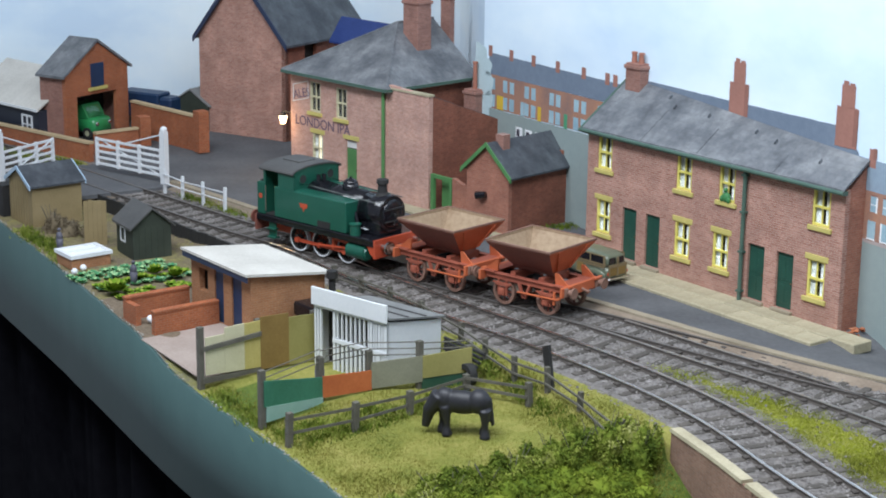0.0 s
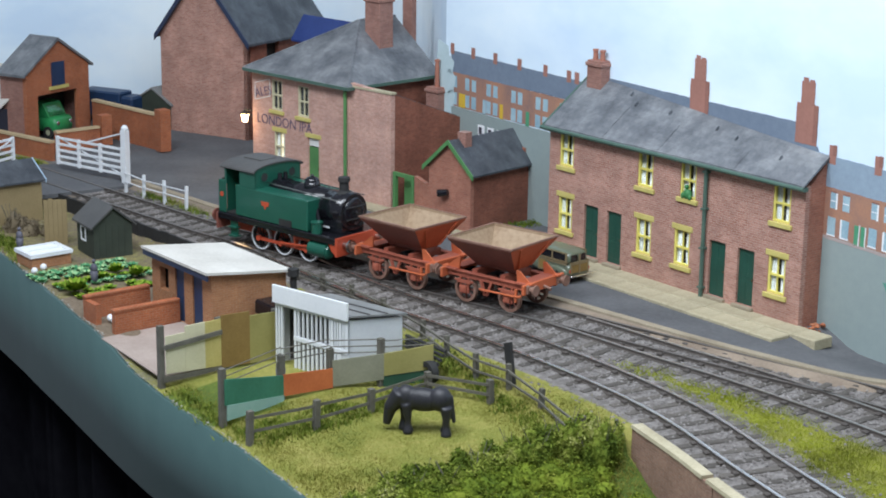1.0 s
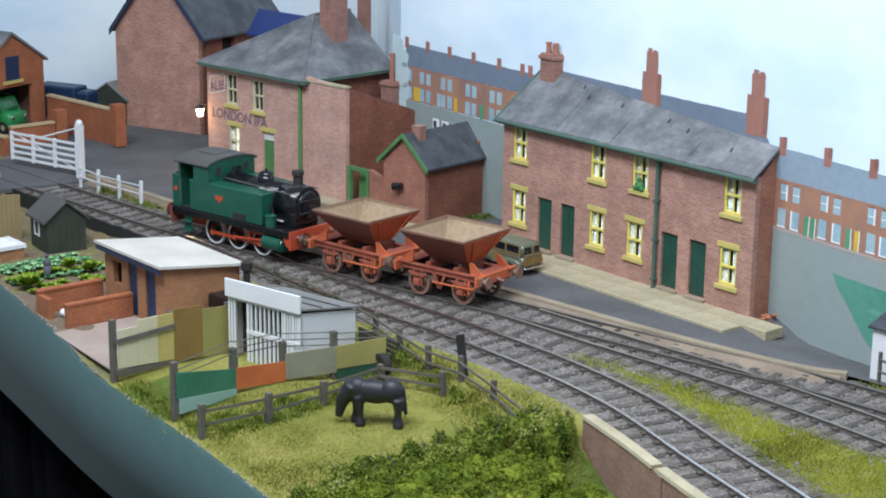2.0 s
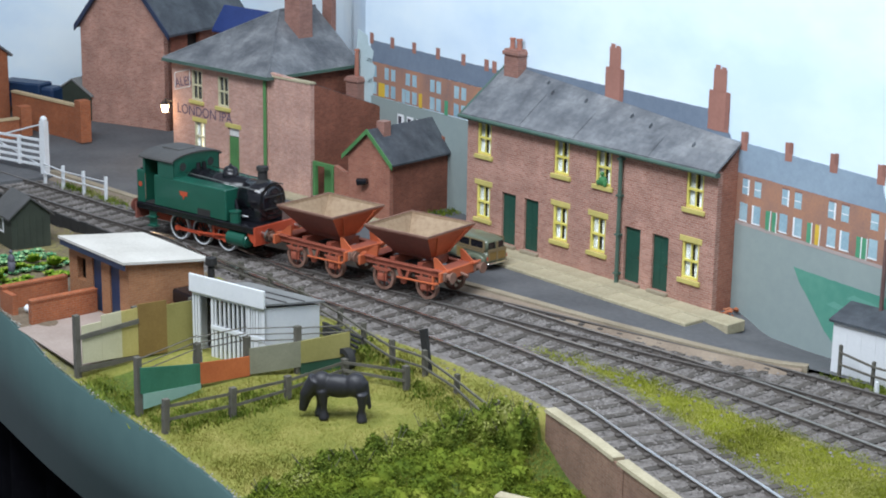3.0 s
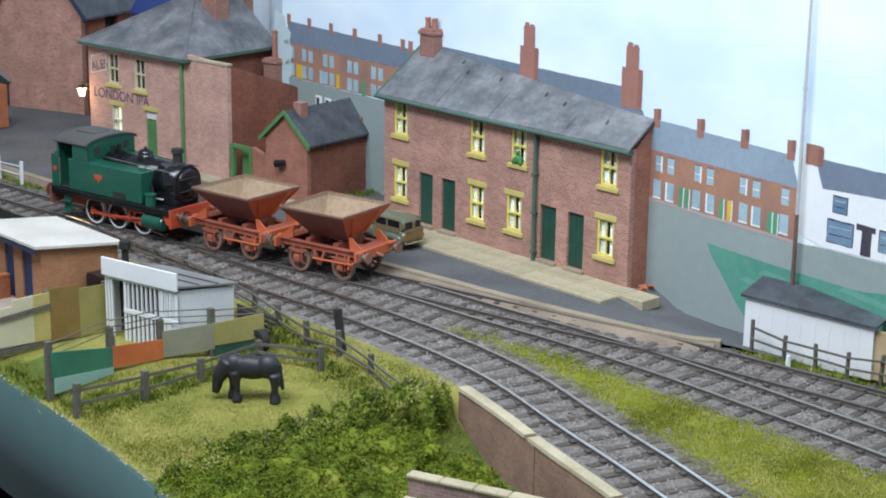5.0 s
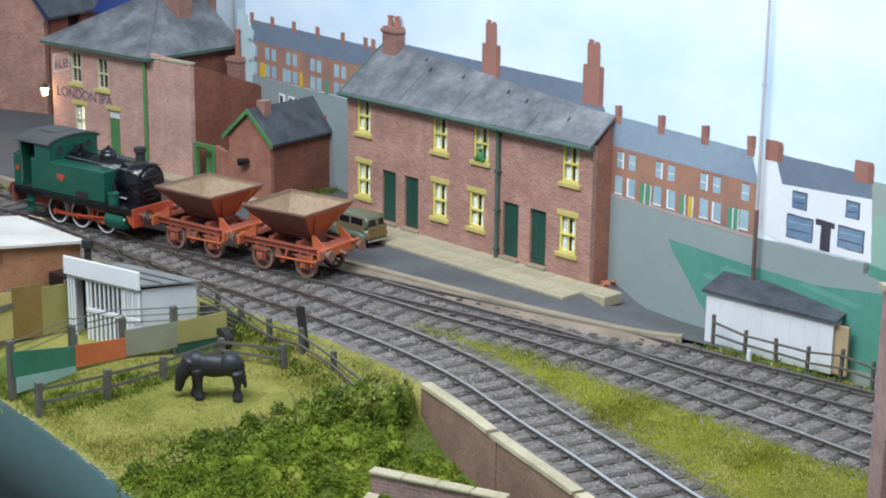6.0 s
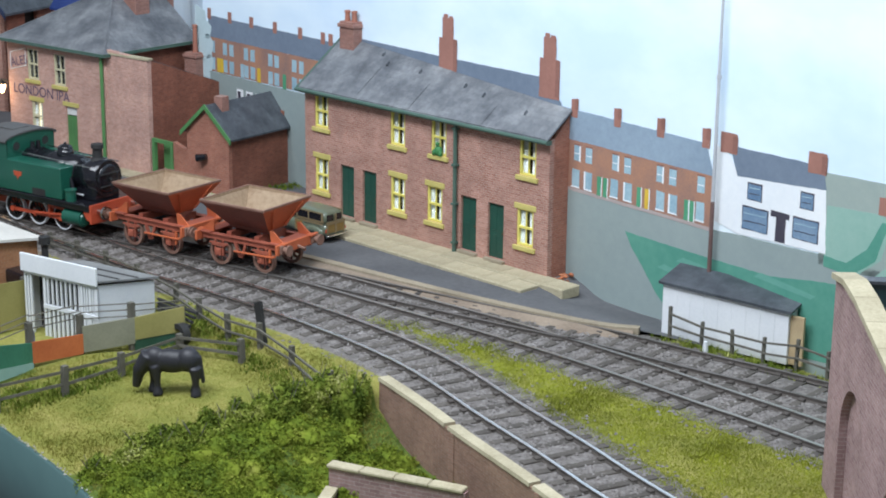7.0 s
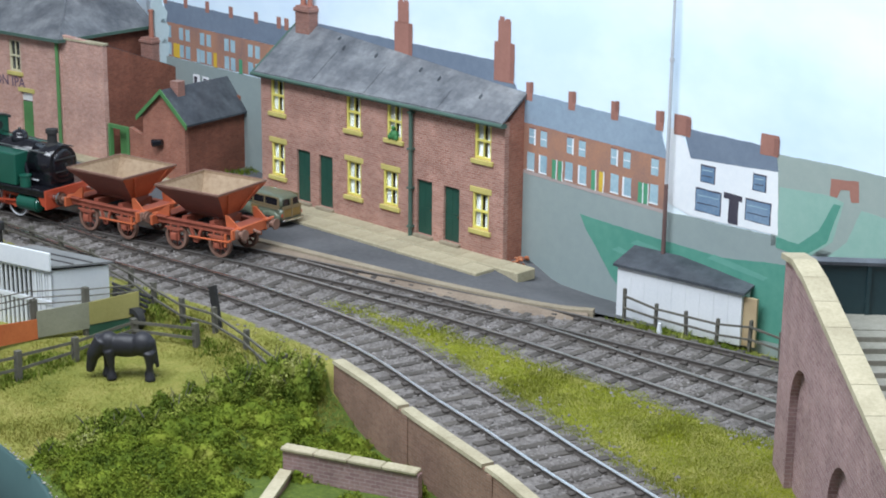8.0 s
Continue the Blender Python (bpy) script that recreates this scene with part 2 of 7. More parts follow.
STEP_GREY = plain("mossy_grey_concrete", (0.2, 0.2, 0.16), (0.36, 0.35, 0.3), 0.9, grain=3, bump=0.4)
TEAL_STEEL = plain("dark_teal_steel", (0.012, 0.035, 0.042), (0.025, 0.06, 0.068), 0.45, grain=1.5)
MAST_GREY = plain("pale_grey_mast", (0.36, 0.38, 0.41), (0.52, 0.54, 0.57), 0.6, grain=3)
MAST_BROWN = plain("red_brown_mast", (0.1, 0.06, 0.055), (0.19, 0.11, 0.1), 0.7, grain=3)
FIGURE = plain("green_figure_paint", (0.03, 0.16, 0.05), (0.06, 0.24, 0.08), 0.6, grain=8)
FIGURE_GREY = plain("grey_figure_paint", (0.05, 0.05, 0.07), (0.16, 0.16, 0.2), 0.6, grain=8)
LEAF = scattered("bush_leaves", [(0.0, (0.035, 0.06, 0.01)), (0.3, (0.085, 0.125, 0.016)), (0.55, (0.17, 0.215, 0.03)), (0.78, (0.29, 0.31, 0.075)), (1.0, (0.52, 0.5, 0.26))], patch=1.1)
BRAMBLE = scattered("bramble_leaves", [(0.0, (0.035, 0.06, 0.01)), (0.28, (0.085, 0.125, 0.014)), (0.55, (0.15, 0.195, 0.02)), (0.8, (0.235, 0.265, 0.04)), (1.0, (0.34, 0.33, 0.09))], patch=0.8)
TUFT = scattered("grass_tufts", [(0.0, (0.1, 0.12, 0.016)), (0.4, (0.19, 0.19, 0.035)), (0.7, (0.28, 0.255, 0.065)), (1.0, (0.36, 0.32, 0.12))], patch=0.7)
TUFT_LIME = scattered("lime_turf", [(0.0, (0.1, 0.12, 0.018)), (0.35, (0.19, 0.21, 0.032)), (0.6, (0.28, 0.31, 0.034)), (1.0, (0.46, 0.52, 0.04))], patch=0.5)
LETTUCE = scattered("lettuce_leaves", [(0.0, (0.08, 0.17, 0.012)), (0.5, (0.17, 0.27, 0.025)), (1.0, (0.32, 0.38, 0.06))])
CABBAGE = scattered("cabbage_leaves", [(0.0, (0.05, 0.2, 0.09)), (0.5, (0.16, 0.36, 0.18)), (1.0, (0.36, 0.52, 0.26))])
STONES = scattered("ballast_stones", [(0.0, (0.11, 0.1, 0.094)), (0.5, (0.21, 0.194, 0.184)), (0.85, (0.3, 0.28, 0.27)), (1.0, (0.4, 0.38, 0.37))], 0.95, patch=0.9)


def glass():
    m, t, p = material("window_glass")
    p.inputs["Base Color"].default_value = (0.9, 0.95, 0.95, 1)
    p.inputs["Roughness"].default_value, p.inputs["Transmission Weight"].default_value = 0.03, 1.0
    return m


def glowing(name, colour, strength):
    m, t, p = material(name)
    p.inputs["Base Color"].default_value = (*colour, 1)
    p.inputs["Emission Color"].default_value, p.inputs["Emission Strength"].default_value = (*colour, 1), strength
    return m


GLASS = glass()
LIT = glowing("lit_lamp_glass", (1.0, 0.72, 0.4), 9.0)
LIT_ROOM = glowing("lit_room_blind", (1.0, 0.85, 0.6), 0.9)


def ground_material():
    """Ballast, turf and bare earth, by the cover laid on the sheet."""
    m, t, p = material("layout_ground_cover")
    v = coords(t)
    big = node(t, "ShaderNodeTexNoise", Scale=0.7, Detail=6.0, Roughness=0.65)
    fine = node(t, "ShaderNodeTexNoise", Scale=7.0, Detail=8.0, Roughness=0.8)
    stone = node(t, "ShaderNodeTexVoronoi", Scale=8.0)
    for n in (big, fine, stone):
        t.links.new(v, n.inputs["Vector"])
    ballast = ramp(t, stone.outputs["Color"], [(0.0, (0.11, 0.1, 0.093)), (0.5, (0.18, 0.165, 0.156)), (1.0, (0.27, 0.25, 0.24))])
    ballast = blend(t, "MULTIPLY", 0.7, ballast, ramp(t, big.outputs[0], [(0.3, (0.6, 0.57, 0.53)), (0.7, (1.15, 1.15, 1.15))]))
    turf = ramp(t, blend(t, "MIX", 0.5, big.outputs[0], fine.outputs[0]), [(0.3, (0.1, 0.125, 0.015)), (0.47, (0.2, 0.205, 0.035)), (0.6, (0.31, 0.285, 0.075)), (0.74, (0.37, 0.32, 0.14))])
    soil = ramp(t, fine.outputs[0], [(0.3, (0.1, 0.075, 0.05)), (0.7, (0.26, 0.2, 0.14))])
    a = t.nodes.new("ShaderNodeAttribute")
    a.attribute_name = "cover"
    s = t.nodes.new("ShaderNodeSeparateColor")
    t.links.new(a.outputs["Color"], s.inputs[0])

    def edge(channel):
        n = t.nodes.new("ShaderNodeMath")
        n.operation = "ADD"
        t.links.new(s.outputs[channel], n.inputs[0])
        k = t.nodes.new("ShaderNodeMath")
        k.operation = "MULTIPLY_ADD"
        k.inputs[1].default_value, k.inputs[2].default_value = 0.9, -0.45
        t.links.new(blend(t, "MIX", 0.5, big.outputs[0], fine.outputs[0]), k.inputs[0])
        t.links.new(k.outputs[0], n.inputs[1])
        return ramp(t, n.outputs[0], [(0.4, (0.0, 0.0, 0.0)), (0.6, (1.0, 1.0, 1.0))])

    c = blend(t, "MIX", edge(1), ballast, soil)
    c = blend(t, "MIX", edge(0), c, turf)
    moss = ramp(t, fine.outputs[0], [(0.3, (0.04, 0.07, 0.01)), (0.52, (0.09, 0.135, 0.016)), (0.75, (0.18, 0.22, 0.03))])
    c = blend(t, "MIX", edge(2), c, moss)
    t.links.new(c, p.inputs["Base Color"])
    p.inputs["Roughness"].default_value = 0.95
    bumped(t, p, fine.outputs[0], 0.8, 0.06)
    return m


def sky_paint():
    """Painted backscene: pale cloudy blue."""
    m, t, p = material("painted_sky")
    v = coords(t)
    k = node(t, "ShaderNodeMapping", Scale=(1, 1, 1.8))
    t.links.new(v, k.inputs["Vector"])
    n = node(t, "ShaderNodeTexNoise", Scale=0.11, Detail=5.0, Roughness=0.55)
    t.links.new(k.outputs[0], n.inputs["Vector"])
    t.links.new(ramp(t, n.outputs[0], [(0.34, (0.62, 0.77, 0.92)), (0.5, (0.74, 0.87, 0.97)), (0.64, (0.83, 0.93, 0.98))]), p.inputs["Base Color"])
    p.inputs["Roughness"].default_value = 0.8
    return m


GROUND = ground_material()
SKY = sky_paint()
P_GREY = plain("painted_grey_green", (0.24, 0.3, 0.3), (0.3, 0.36, 0.35), 0.8, grain=1)
P_GREEN = plain("painted_sea_green", (0.06, 0.25, 0.19), (0.12, 0.33, 0.25), 0.8, grain=1.2)
P_GREEN_PALE = plain("painted_light_sea_green", (0.1, 0.3, 0.24), (0.16, 0.38, 0.31), 0.8, grain=1.2)
P_PALEGREEN = plain("painted_pale_green", (0.22, 0.4, 0.34), (0.32, 0.48, 0.42), 0.8, grain=1.2)
P_HILL = plain("painted_hill", (0.26, 0.33, 0.31), (0.34, 0.4, 0.37), 0.8, grain=1)
P_ROOF = plain("painted_blue_roof", (0.2, 0.27, 0.35), (0.3, 0.39, 0.48), 0.8, grain=1.6)
P_ROOF_DARK = plain("painted_slate_roof", (0.13, 0.17, 0.235), (0.19, 0.24, 0.31), 0.8, grain=1.6)
P_BRICK = plain("painted_orange_brick", (0.24, 0.15, 0.135), (0.46, 0.23, 0.135), 0.8, grain=5)
P_REDBRICK = plain("painted_red_chimney", (0.26, 0.12, 0.095), (0.38, 0.18, 0.14), 0.8, grain=3)
P_PATH = plain("painted_pinkish_path", (0.36, 0.31, 0.3), (0.46, 0.38, 0.36), 0.8, grain=3)
P_DARKBRICK = plain("painted_dark_brick", (0.2, 0.09, 0.075), (0.3, 0.14, 0.11), 0.8, grain=3)
P_WHITE = plain("painted_white_wall", (0.72, 0.76, 0.8), (0.85, 0.87, 0.88), 0.8, grain=1.5)
P_WINDOW = plain("painted_blue_window", (0.2, 0.34, 0.44), (0.42, 0.58, 0.64), 0.8, grain=6)
P_SLATEBLUE = plain("painted_slate_window", (0.08, 0.16, 0.28), (0.24, 0.34, 0.45), 0.8, grain=5)
P_YELLOW = plain("painted_yellow", (0.6, 0.38, 0.03), (0.7, 0.48, 0.06), 0.8)
P_DOOR = plain("painted_green_door", (0.05, 0.25, 0.13), (0.1, 0.35, 0.2), 0.8)
P_DARK = plain("painted_dark", (0.03, 0.03, 0.05), (0.07, 0.06, 0.08), 0.8)
P_TREE = plain("painted_tree", (0.42, 0.55, 0.58), (0.58, 0.7, 0.74), 0.8, grain=2)


# ---- building helpers, all in full-size metres ----
def mesh_of(bm, name, mat, smooth=False):
    me = bpy.data.meshes.new(name)
    bmesh.ops.scale(bm, vec=(S, S, S), verts=bm.verts)
    bmesh.ops.recalc_face_normals(bm, faces=bm.faces)
    bm.to_mesh(me)
    bm.free()
    for m in mat if isinstance(mat, (list, tuple)) else [mat]:
        me.materials.append(m)
    if smooth:
        me.shade_smooth()
    return me


def thing(name, x, y, z, rz=0, label="", category="", group="", kind=""):
    ob = new(name)
    ob.empty_display_size = 0.005
    ob.matrix_world = pose(S * x, S * y, S * z, 0, 0, rz)
    return tagged(ob, label, category, group, kind)


def part(name, bm, mat, parent=None, label="", smooth=False):
    ob = new(name, mesh_of(bm, name, mat, smooth))
    ob.parent = parent
    return tagged(ob, label)


def piece(name, me, parent, x, y, z, rz=0.0, ry=0.0):
    ob = new(name, me)
    ob.parent = parent
    ob.matrix_basis = pose(S * x, S * y, S * z, 0, ry, rz)
    return ob


def solid(name, bm, mat, label, category="", kind="", smooth=False, group=""):
    return tagged(part(name, bm, mat, None, label, smooth), "", category, group, kind)


def box(x0, x1, y0, y1, z0, z1, bm=None, bevel=0.0):
    bm = bm or bmesh.new()
    v = [bm.verts.new(p) for p in ((x0, y0, z0), (x1, y0, z0), (x1, y1, z0), (x0, y1, z0), (x0, y0, z1), (x1, y0, z1), (x1, y1, z1), (x0, y1, z1))]
    f = [bm.faces.new([v[i] for i in q]) for q in ((3, 2, 1, 0), (4, 5, 6, 7), (0, 1, 5, 4), (1, 2, 6, 5), (2, 3, 7, 6), (3, 0, 4, 7))]
    if bevel:
        bmesh.ops.bevel(bm, geom=list({e for q in f for e in q.edges}), offset=bevel, segments=1, affect="EDGES", profile=0.7)
    return bm


def prism(points, direction, bm=None):
    """A flat outline of points pushed along direction."""
    bm = bm or bmesh.new()
    d = Vector(direction)
    a = [bm.verts.new(p) for p in points]
    b = [bm.verts.new(Vector(p) + d) for p in points]
    bm.faces.new(a)
    bm.faces.new(b[::-1])
    for i in range(len(a)):
        j = (i + 1) % len(a)
        bm.faces.new((a[i], b[i], b[j], a[j]))
    return bm


def rod(p, q, r0, r1=None, n=10, bm=None):
    bm = bm or bmesh.new()
    p, q = Vector(p), Vector(q)
    m = Matrix.Translation((p + q) / 2) @ (q - p).to_track_quat("Z", "Y").to_matrix().to_4x4()
    bmesh.ops.create_cone(bm, cap_ends=True, segments=n, radius1=r0, radius2=r0 if r1 is None else r1, depth=(q - p).length, matrix=m)
    return bm


def ball(x, y, z, r, sx=1, sy=1, sz=1, bm=None, n=10):
    bm = bm or bmesh.new()
    bmesh.ops.create_uvsphere(bm, u_segments=n + 4, v_segments=n, radius=r, matrix=Matrix.Translation((x, y, z)) @ Matrix.Diagonal((sx, sy, sz, 1)))
    return bm


def ring(x, y, z, r, w, t, bm=None, n=28):
    """A flat hoop standing in the plane of x and z."""
    bm = bm or bmesh.new()
    rows = []
    for i in range(n):
        a = 2 * math.pi * i / n
        c, s = math.cos(a), math.sin(a)
        rows.append([bm.verts.new((x + c * q, y + k, z + s * q)) for q, k in ((r, -w), (r, w), (r - t, w), (r - t, -w))])
    for i in range(n):
        a, b = rows[i], rows[(i + 1) % n]
        for k in range(4):
            bm.faces.new((a[k], b[k], b[(k + 1) % 4], a[(k + 1) % 4]))
    return bm


def wall(x0, x1, z0, z1, holes, y=0.0, thick=0.22):
    """An upright wall along x with openings that go through it."""
    bm = bmesh.new()
    xs = sorted({x0, x1, *[h[0] for h in holes], *[h[1] for h in holes]})
    for a, b in zip(xs, xs[1:]):
        cuts = sorted((h[2], h[3]) for h in holes if h[0] < (a + b) / 2 < h[1])
        z = z0
        for lo, hi in cuts + [(z1, z1)]:
            if lo > z + 1e-4:
                box(a, b, y, y + thick, z, lo, bm)
            z = hi
    bmesh.ops.remove_doubles(bm, verts=bm.verts, dist=1e-4)
    return bm


def polyline(points, x):
    return float(np.interp(x, [p[0] for p in points], [p[1] for p in points]))


def curve_points(points, step=0.25):
    """Points and headings along a smooth line through the given ones."""
    pts = np.array(points, float)
    out = []
    for i in range(len(pts) - 1):
        p0, p1, p2, p3 = pts[max(i - 1, 0)], pts[i], pts[i + 1], pts[min(i + 2, len(pts) - 1)]
        n = max(2, int(np.linalg.norm(p2 - p1) / step))
        for k in range(n):
            u = k / n
            out.append(0.5 * (2 * p1 + (p2 - p0) * u + (2 * p0 - 5 * p1 + 4 * p2 - p3) * u * u + (3 * p1 - p0 - 3 * p2 + p3) * u ** 3))
    out.append(pts[-1])
    out = np.array(out)
    d = np.gradient(out, axis=0)
    return out, d / np.linalg.norm(d, axis=1)[:, None]


def sweep(points, section, step=0.3, bm=None, z=None):
    """A closed section of (across, up) drawn along a line; z(x, y) adds the ground's height."""
    bm = bm or bmesh.new()
    pts, way = curve_points(points, step)
    rows = []
    for (x, y), (dx, dy) in zip(pts, way):
        h = z(x, y) if z else 0
        rows.append([bm.verts.new((x - dy * a, y + dx * a, h + u)) for a, u in section])
    n = len(section)
    for a, b in zip(rows, rows[1:]):
        for k in range(n):
            bm.faces.new((a[k], a[(k + 1) % n], b[(k + 1) % n], b[k]))
    bm.faces.new(rows[0])
    bm.faces.new(rows[-1][::-1])
    return bm


# ---- the layout's ground ----
EDGE = [(-70, -9), (-18, -15.75), (-7.7, -17.2), (2.2, -18.7), (10, -19.4), (14.5, -20.0), (16.8, -20.6), (19, -22), (24, -26), (45, -34)]
KERB = [(-19.5, -7.3), (-10, -6.75), (-4.8, -6.16), (-0.6, -5.5), (4.4, -4.45), (8, -4.0), (12, -3.55), (16.6, -2.7), (18.2, -1.95)]
NEAR_WALL = [(16.2, -10.76), (18.5, -11.4), (20.8, -12.16), (24.5, -13.25), (26.4, -13.95), (30, -15.4)]
MAIN = [(-60, -13.5), (-30, -10.6), (-22, -9.9), (-16.3, -9.45), (-10.4, -8.92), (-6.9, -8.3), (-3.8, -7.7), (-0.5, -7.05), (1.4, -6.72), (3.5, -6.27), (5.4, -5.85), (8, -5.32), (11, -4.72), (14.5, -4.05), (18, -3.3), (21, -2.95), (25, -2.4), (36, -1.3)]
LOOP = [(3.5, -6.27), (5.4, -5.88), (8, -5.5), (11.3, -5.28), (15, -4.97), (19, -4.86), (23.5, -5.0), (27, -5.15), (38, -5.9)]
SIDING = [(-10.4, -8.92), (-6.9, -8.5), (-3.5, -8.75), (0, -8.85), (3.4, -8.75), (6, -8.55), (8.5, -8.42), (11.2, -8.4), (14, -8.58), (16.7, -9.05), (20, -10.05), (22.9, -10.85), (25.2, -11.57), (27.6, -12.25), (34, -14.2)]


def smooth_step(a, b, v):
    u = min(1.0, max(0.0, (v - a) / (b - a)))
    return u * u * (3 - 2 * u)


def ground_z(x, y):
    """Height of the ground: the railway's bed, the sunken gardens and paddock before it, the bank behind the wall."""
    field = float(np.interp(y, [-20.5, -16, -12.3], [-1.1, -0.88, -0.68]))
    field = field * smooth_step(-2, 3, x) + -0.62 * (1 - smooth_step(-2, 3, x))
    field = field + (-1.75 - field) * smooth_step(14.8, 18.5, x)
    bank = float(np.interp(x, [-30, -14, 6, 9, 15.8, 16.2, 30], [-10.6, -11.3, -10.9, -10.6, -10.75, -10.8, -15.6]))
    bed = -0.262
    if x > 16:
        bank = polyline(NEAR_WALL, x)
        k = smooth_step(bank + 0.02, bank + 0.15, y)
    elif x < -3:
        k = smooth_step(bank + 0.1, bank + 0.35, y)
    else:
        k = smooth_step(bank - 1.5, bank + 0.25, y)
    z = field + (bed - field) * k
    back = smooth_step(12.8, 14.5, x) * smooth_step(-2.3, 0.6, y)
    z = z - 0.5 * back
    if y > polyline(KERB, x) + 0.1 and x < 18.2:
        z -= 0.3
    return z + 0.05 * noise.noise((x * 0.9, y * 0.9, 0)) * (1 - k)


# small loose pieces, joined
rng = np.random.default_rng(7)


def crumbs(name, places, sizes, mat, label, category, squash=0.7, hgt=None):
    verts, faces = [], []
    base = np.array([(1, 0, 0), (-1, 0, 0), (0, 1, 0), (0, -1, 0), (0, 0, squash), (0, 0, -squash)])
    tri = ((0, 2, 4), (2, 1, 4), (1, 3, 4), (3, 0, 4), (2, 0, 5), (1, 2, 5), (3, 1, 5), (0, 3, 5))
    for (x, y, z), s in zip(places, sizes):
        a = rng.uniform(0, 6.28)
        c, q = math.cos(a), math.sin(a)
        k = len(verts)
        for v in base * rng.uniform(0.6, 1.3, (6, 1)) * s:
            verts.append(((x + v[0] * c - v[1] * q) * S, (y + v[0] * q + v[1] * c) * S, (z + v[2]) * S))
        faces += [(k + i, k + j, k + l) for i, j, l in tri]
    me = bpy.data.meshes.new(name)
    me.from_pydata(verts, [], faces)
    me.materials.append(mat)
    return tagged(new(name, me), label, category, "", "stuff")


def build_ground():
    xs = np.concatenate([np.arange(-62, -22, 1.0), np.arange(-22, 32, 0.22), np.arange(32, 46, 1.0)])
    ys = np.concatenate([[0.0], np.linspace(0.004, 1, 150)])
    bm = bmesh.new()
    cover = []
    rows = []
    tracks = [curve_points(p, 0.5)[0] for p in (MAIN, LOOP, SIDING)]
    every = np.concatenate(tracks)
    for x in xs:
        e = polyline(EDGE, x)
        row = []
        for i, u in enumerate(ys):
            y = e + (9.5 - e) * u
            row.append(bm.verts.new((x, y, ground_z(x, y))))
            near = float(np.min(np.hypot(every[:, 0] - x, every[:, 1] - y)))
            turf = smooth_step(1.3, 1.9, near)
            if y > polyline(KERB, x) - 1.1 and x < 17:
                turf *= 0.35
            soil = 0.0
            if x < 0.5 and y < -10.5:
                soil = 1.0
                turf *= 0.45
            if x < 3.2 and y < -13.2 and x > -6:
                turf *= 0.5
            moss = smooth_step(-0.6, 0.6, x - 14.2 - 0.16 * (y + 19)) if y < -11 and x > 12 and not (x > 16 and y > polyline(NEAR_WALL, x) - 0.1) else 0.0
            if 3.4 < x < 7.2 and y < -16.0:
                moss = max(moss, 0.75 * smooth_step(3.4, 4.2, x) * smooth_step(15.8, 16.8, -y))
            cover.append((turf, soil, moss, 1))
        rows.append(row)
    for a, b in zip(rows, rows[1:]):
        for j in range(len(ys) - 1):
            bm.faces.new((a[j], b[j], b[j + 1], a[j + 1]))
    me = mesh_of(bm, "ground", GROUND, True)
    layer = me.color_attributes.new("cover", "FLOAT_COLOR", "POINT")
    layer.data.foreach_set("color", np.array(cover, np.float32).ravel())
    return tagged(new("ground", me), "scenic ground with grey ballast, olive turf and bare soil", "ground", "", "structure")


build_ground()

# fascia board of the layout, the drape under it and the hall's floor
bm = bmesh.new()
last = None
for x, y in curve_points(EDGE, 0.5)[0]:
    z = ground_z(x, y)
    now = [bm.verts.new(p) for p in ((x, y, z + 0.02 + 0.03 * noise.noise((x, y, 3))), (x, y - 0.14, z + 0.0), (x, y - 0.16, -4.6), (x, y + 0.1, -4.6))]
    if last:
        for k in range(4):
            bm.faces.new((last[k], last[(k + 1) % 4], now[(k + 1) % 4], now[k]))
    last = now
chips = []
for x, y in curve_points(EDGE, 0.12)[0]:
    if -25 < x < 20 and noise.noise((x * 1.3, y, 7)) > -0.25:
        chips.append((x, y + rng.uniform(-0.05, 0.12), ground_z(x, y) + 0.02))
crumbs("plaster_crumbs", chips, rng.uniform(0.02, 0.055, len(chips)), CRUMB, "broken white plaster along the layout's front edge", "plaster")
solid("baseboard_fascia", bm, FASCIA, "grey-green painted fascia board with chipped top edge", "fascia", "structure", True)
bm = bmesh.new()
last = None
for i, (x, y) in enumerate(curve_points(EDGE, 0.4)[0]):
    f = 0.35 * math.sin(i * 0.9) + 0.2 * math.sin(i * 0.37)
    now = [bm.verts.new((x, y + 0.9 + f, -4.4)), bm.verts.new((x, y + 0.9 + f * 1.6, -60)), bm.verts.new((x, y + 1.1 + f * 1.6, -60)), bm.verts.new((x, y + 1.1 + f, -4.4))]
    if last:
        for k in range(4):
            bm.faces.new((last[k], last[(k + 1) % 4], now[(k + 1) % 4], now[k]))
    last = now
solid("drape", bm, DRAPE, "black cloth drape hanging in folds under the layout", "curtain", "structure", True)
solid("hall_floor", box(-75, 62, -62, 24, -62, -60), HALL, "brown hall floor under the layout", "floor", "structure")

# road, kerb and pavements
bm = bmesh.new()
front = [(-62, -7.6)] + [(x, y + 0.15) for x, y in KERB] + [(24, -0.6)]
prev = None
for x in np.arange(-37, 20.01, 0.5):
    y0 = float(np.interp(x, [p[0] for p in front], [p[1] for p in front]))
    row = []
    for u in np.linspace(0, 1, 10):
        y = y0 + (9.0 - y0) * u * (0.35 + 0.65 * u)
        z = -0.15 - 0.5 * smooth_step(12.8, 14.5, x) * smooth_step(-2.3, 0.6, y) + 0.012 * noise.noise((x * 0.4, y * 0.4, 1))
        row.append(bm.verts.new((x, y, z)))
    if prev:
        for k in range(9):
            bm.faces.new((prev[k], row[k], row[k + 1], prev[k + 1]))
    prev = row
solid("road", bm, ASPHALT, "dark grey asphalt village street, worn and dusty", "road", "structure", True)
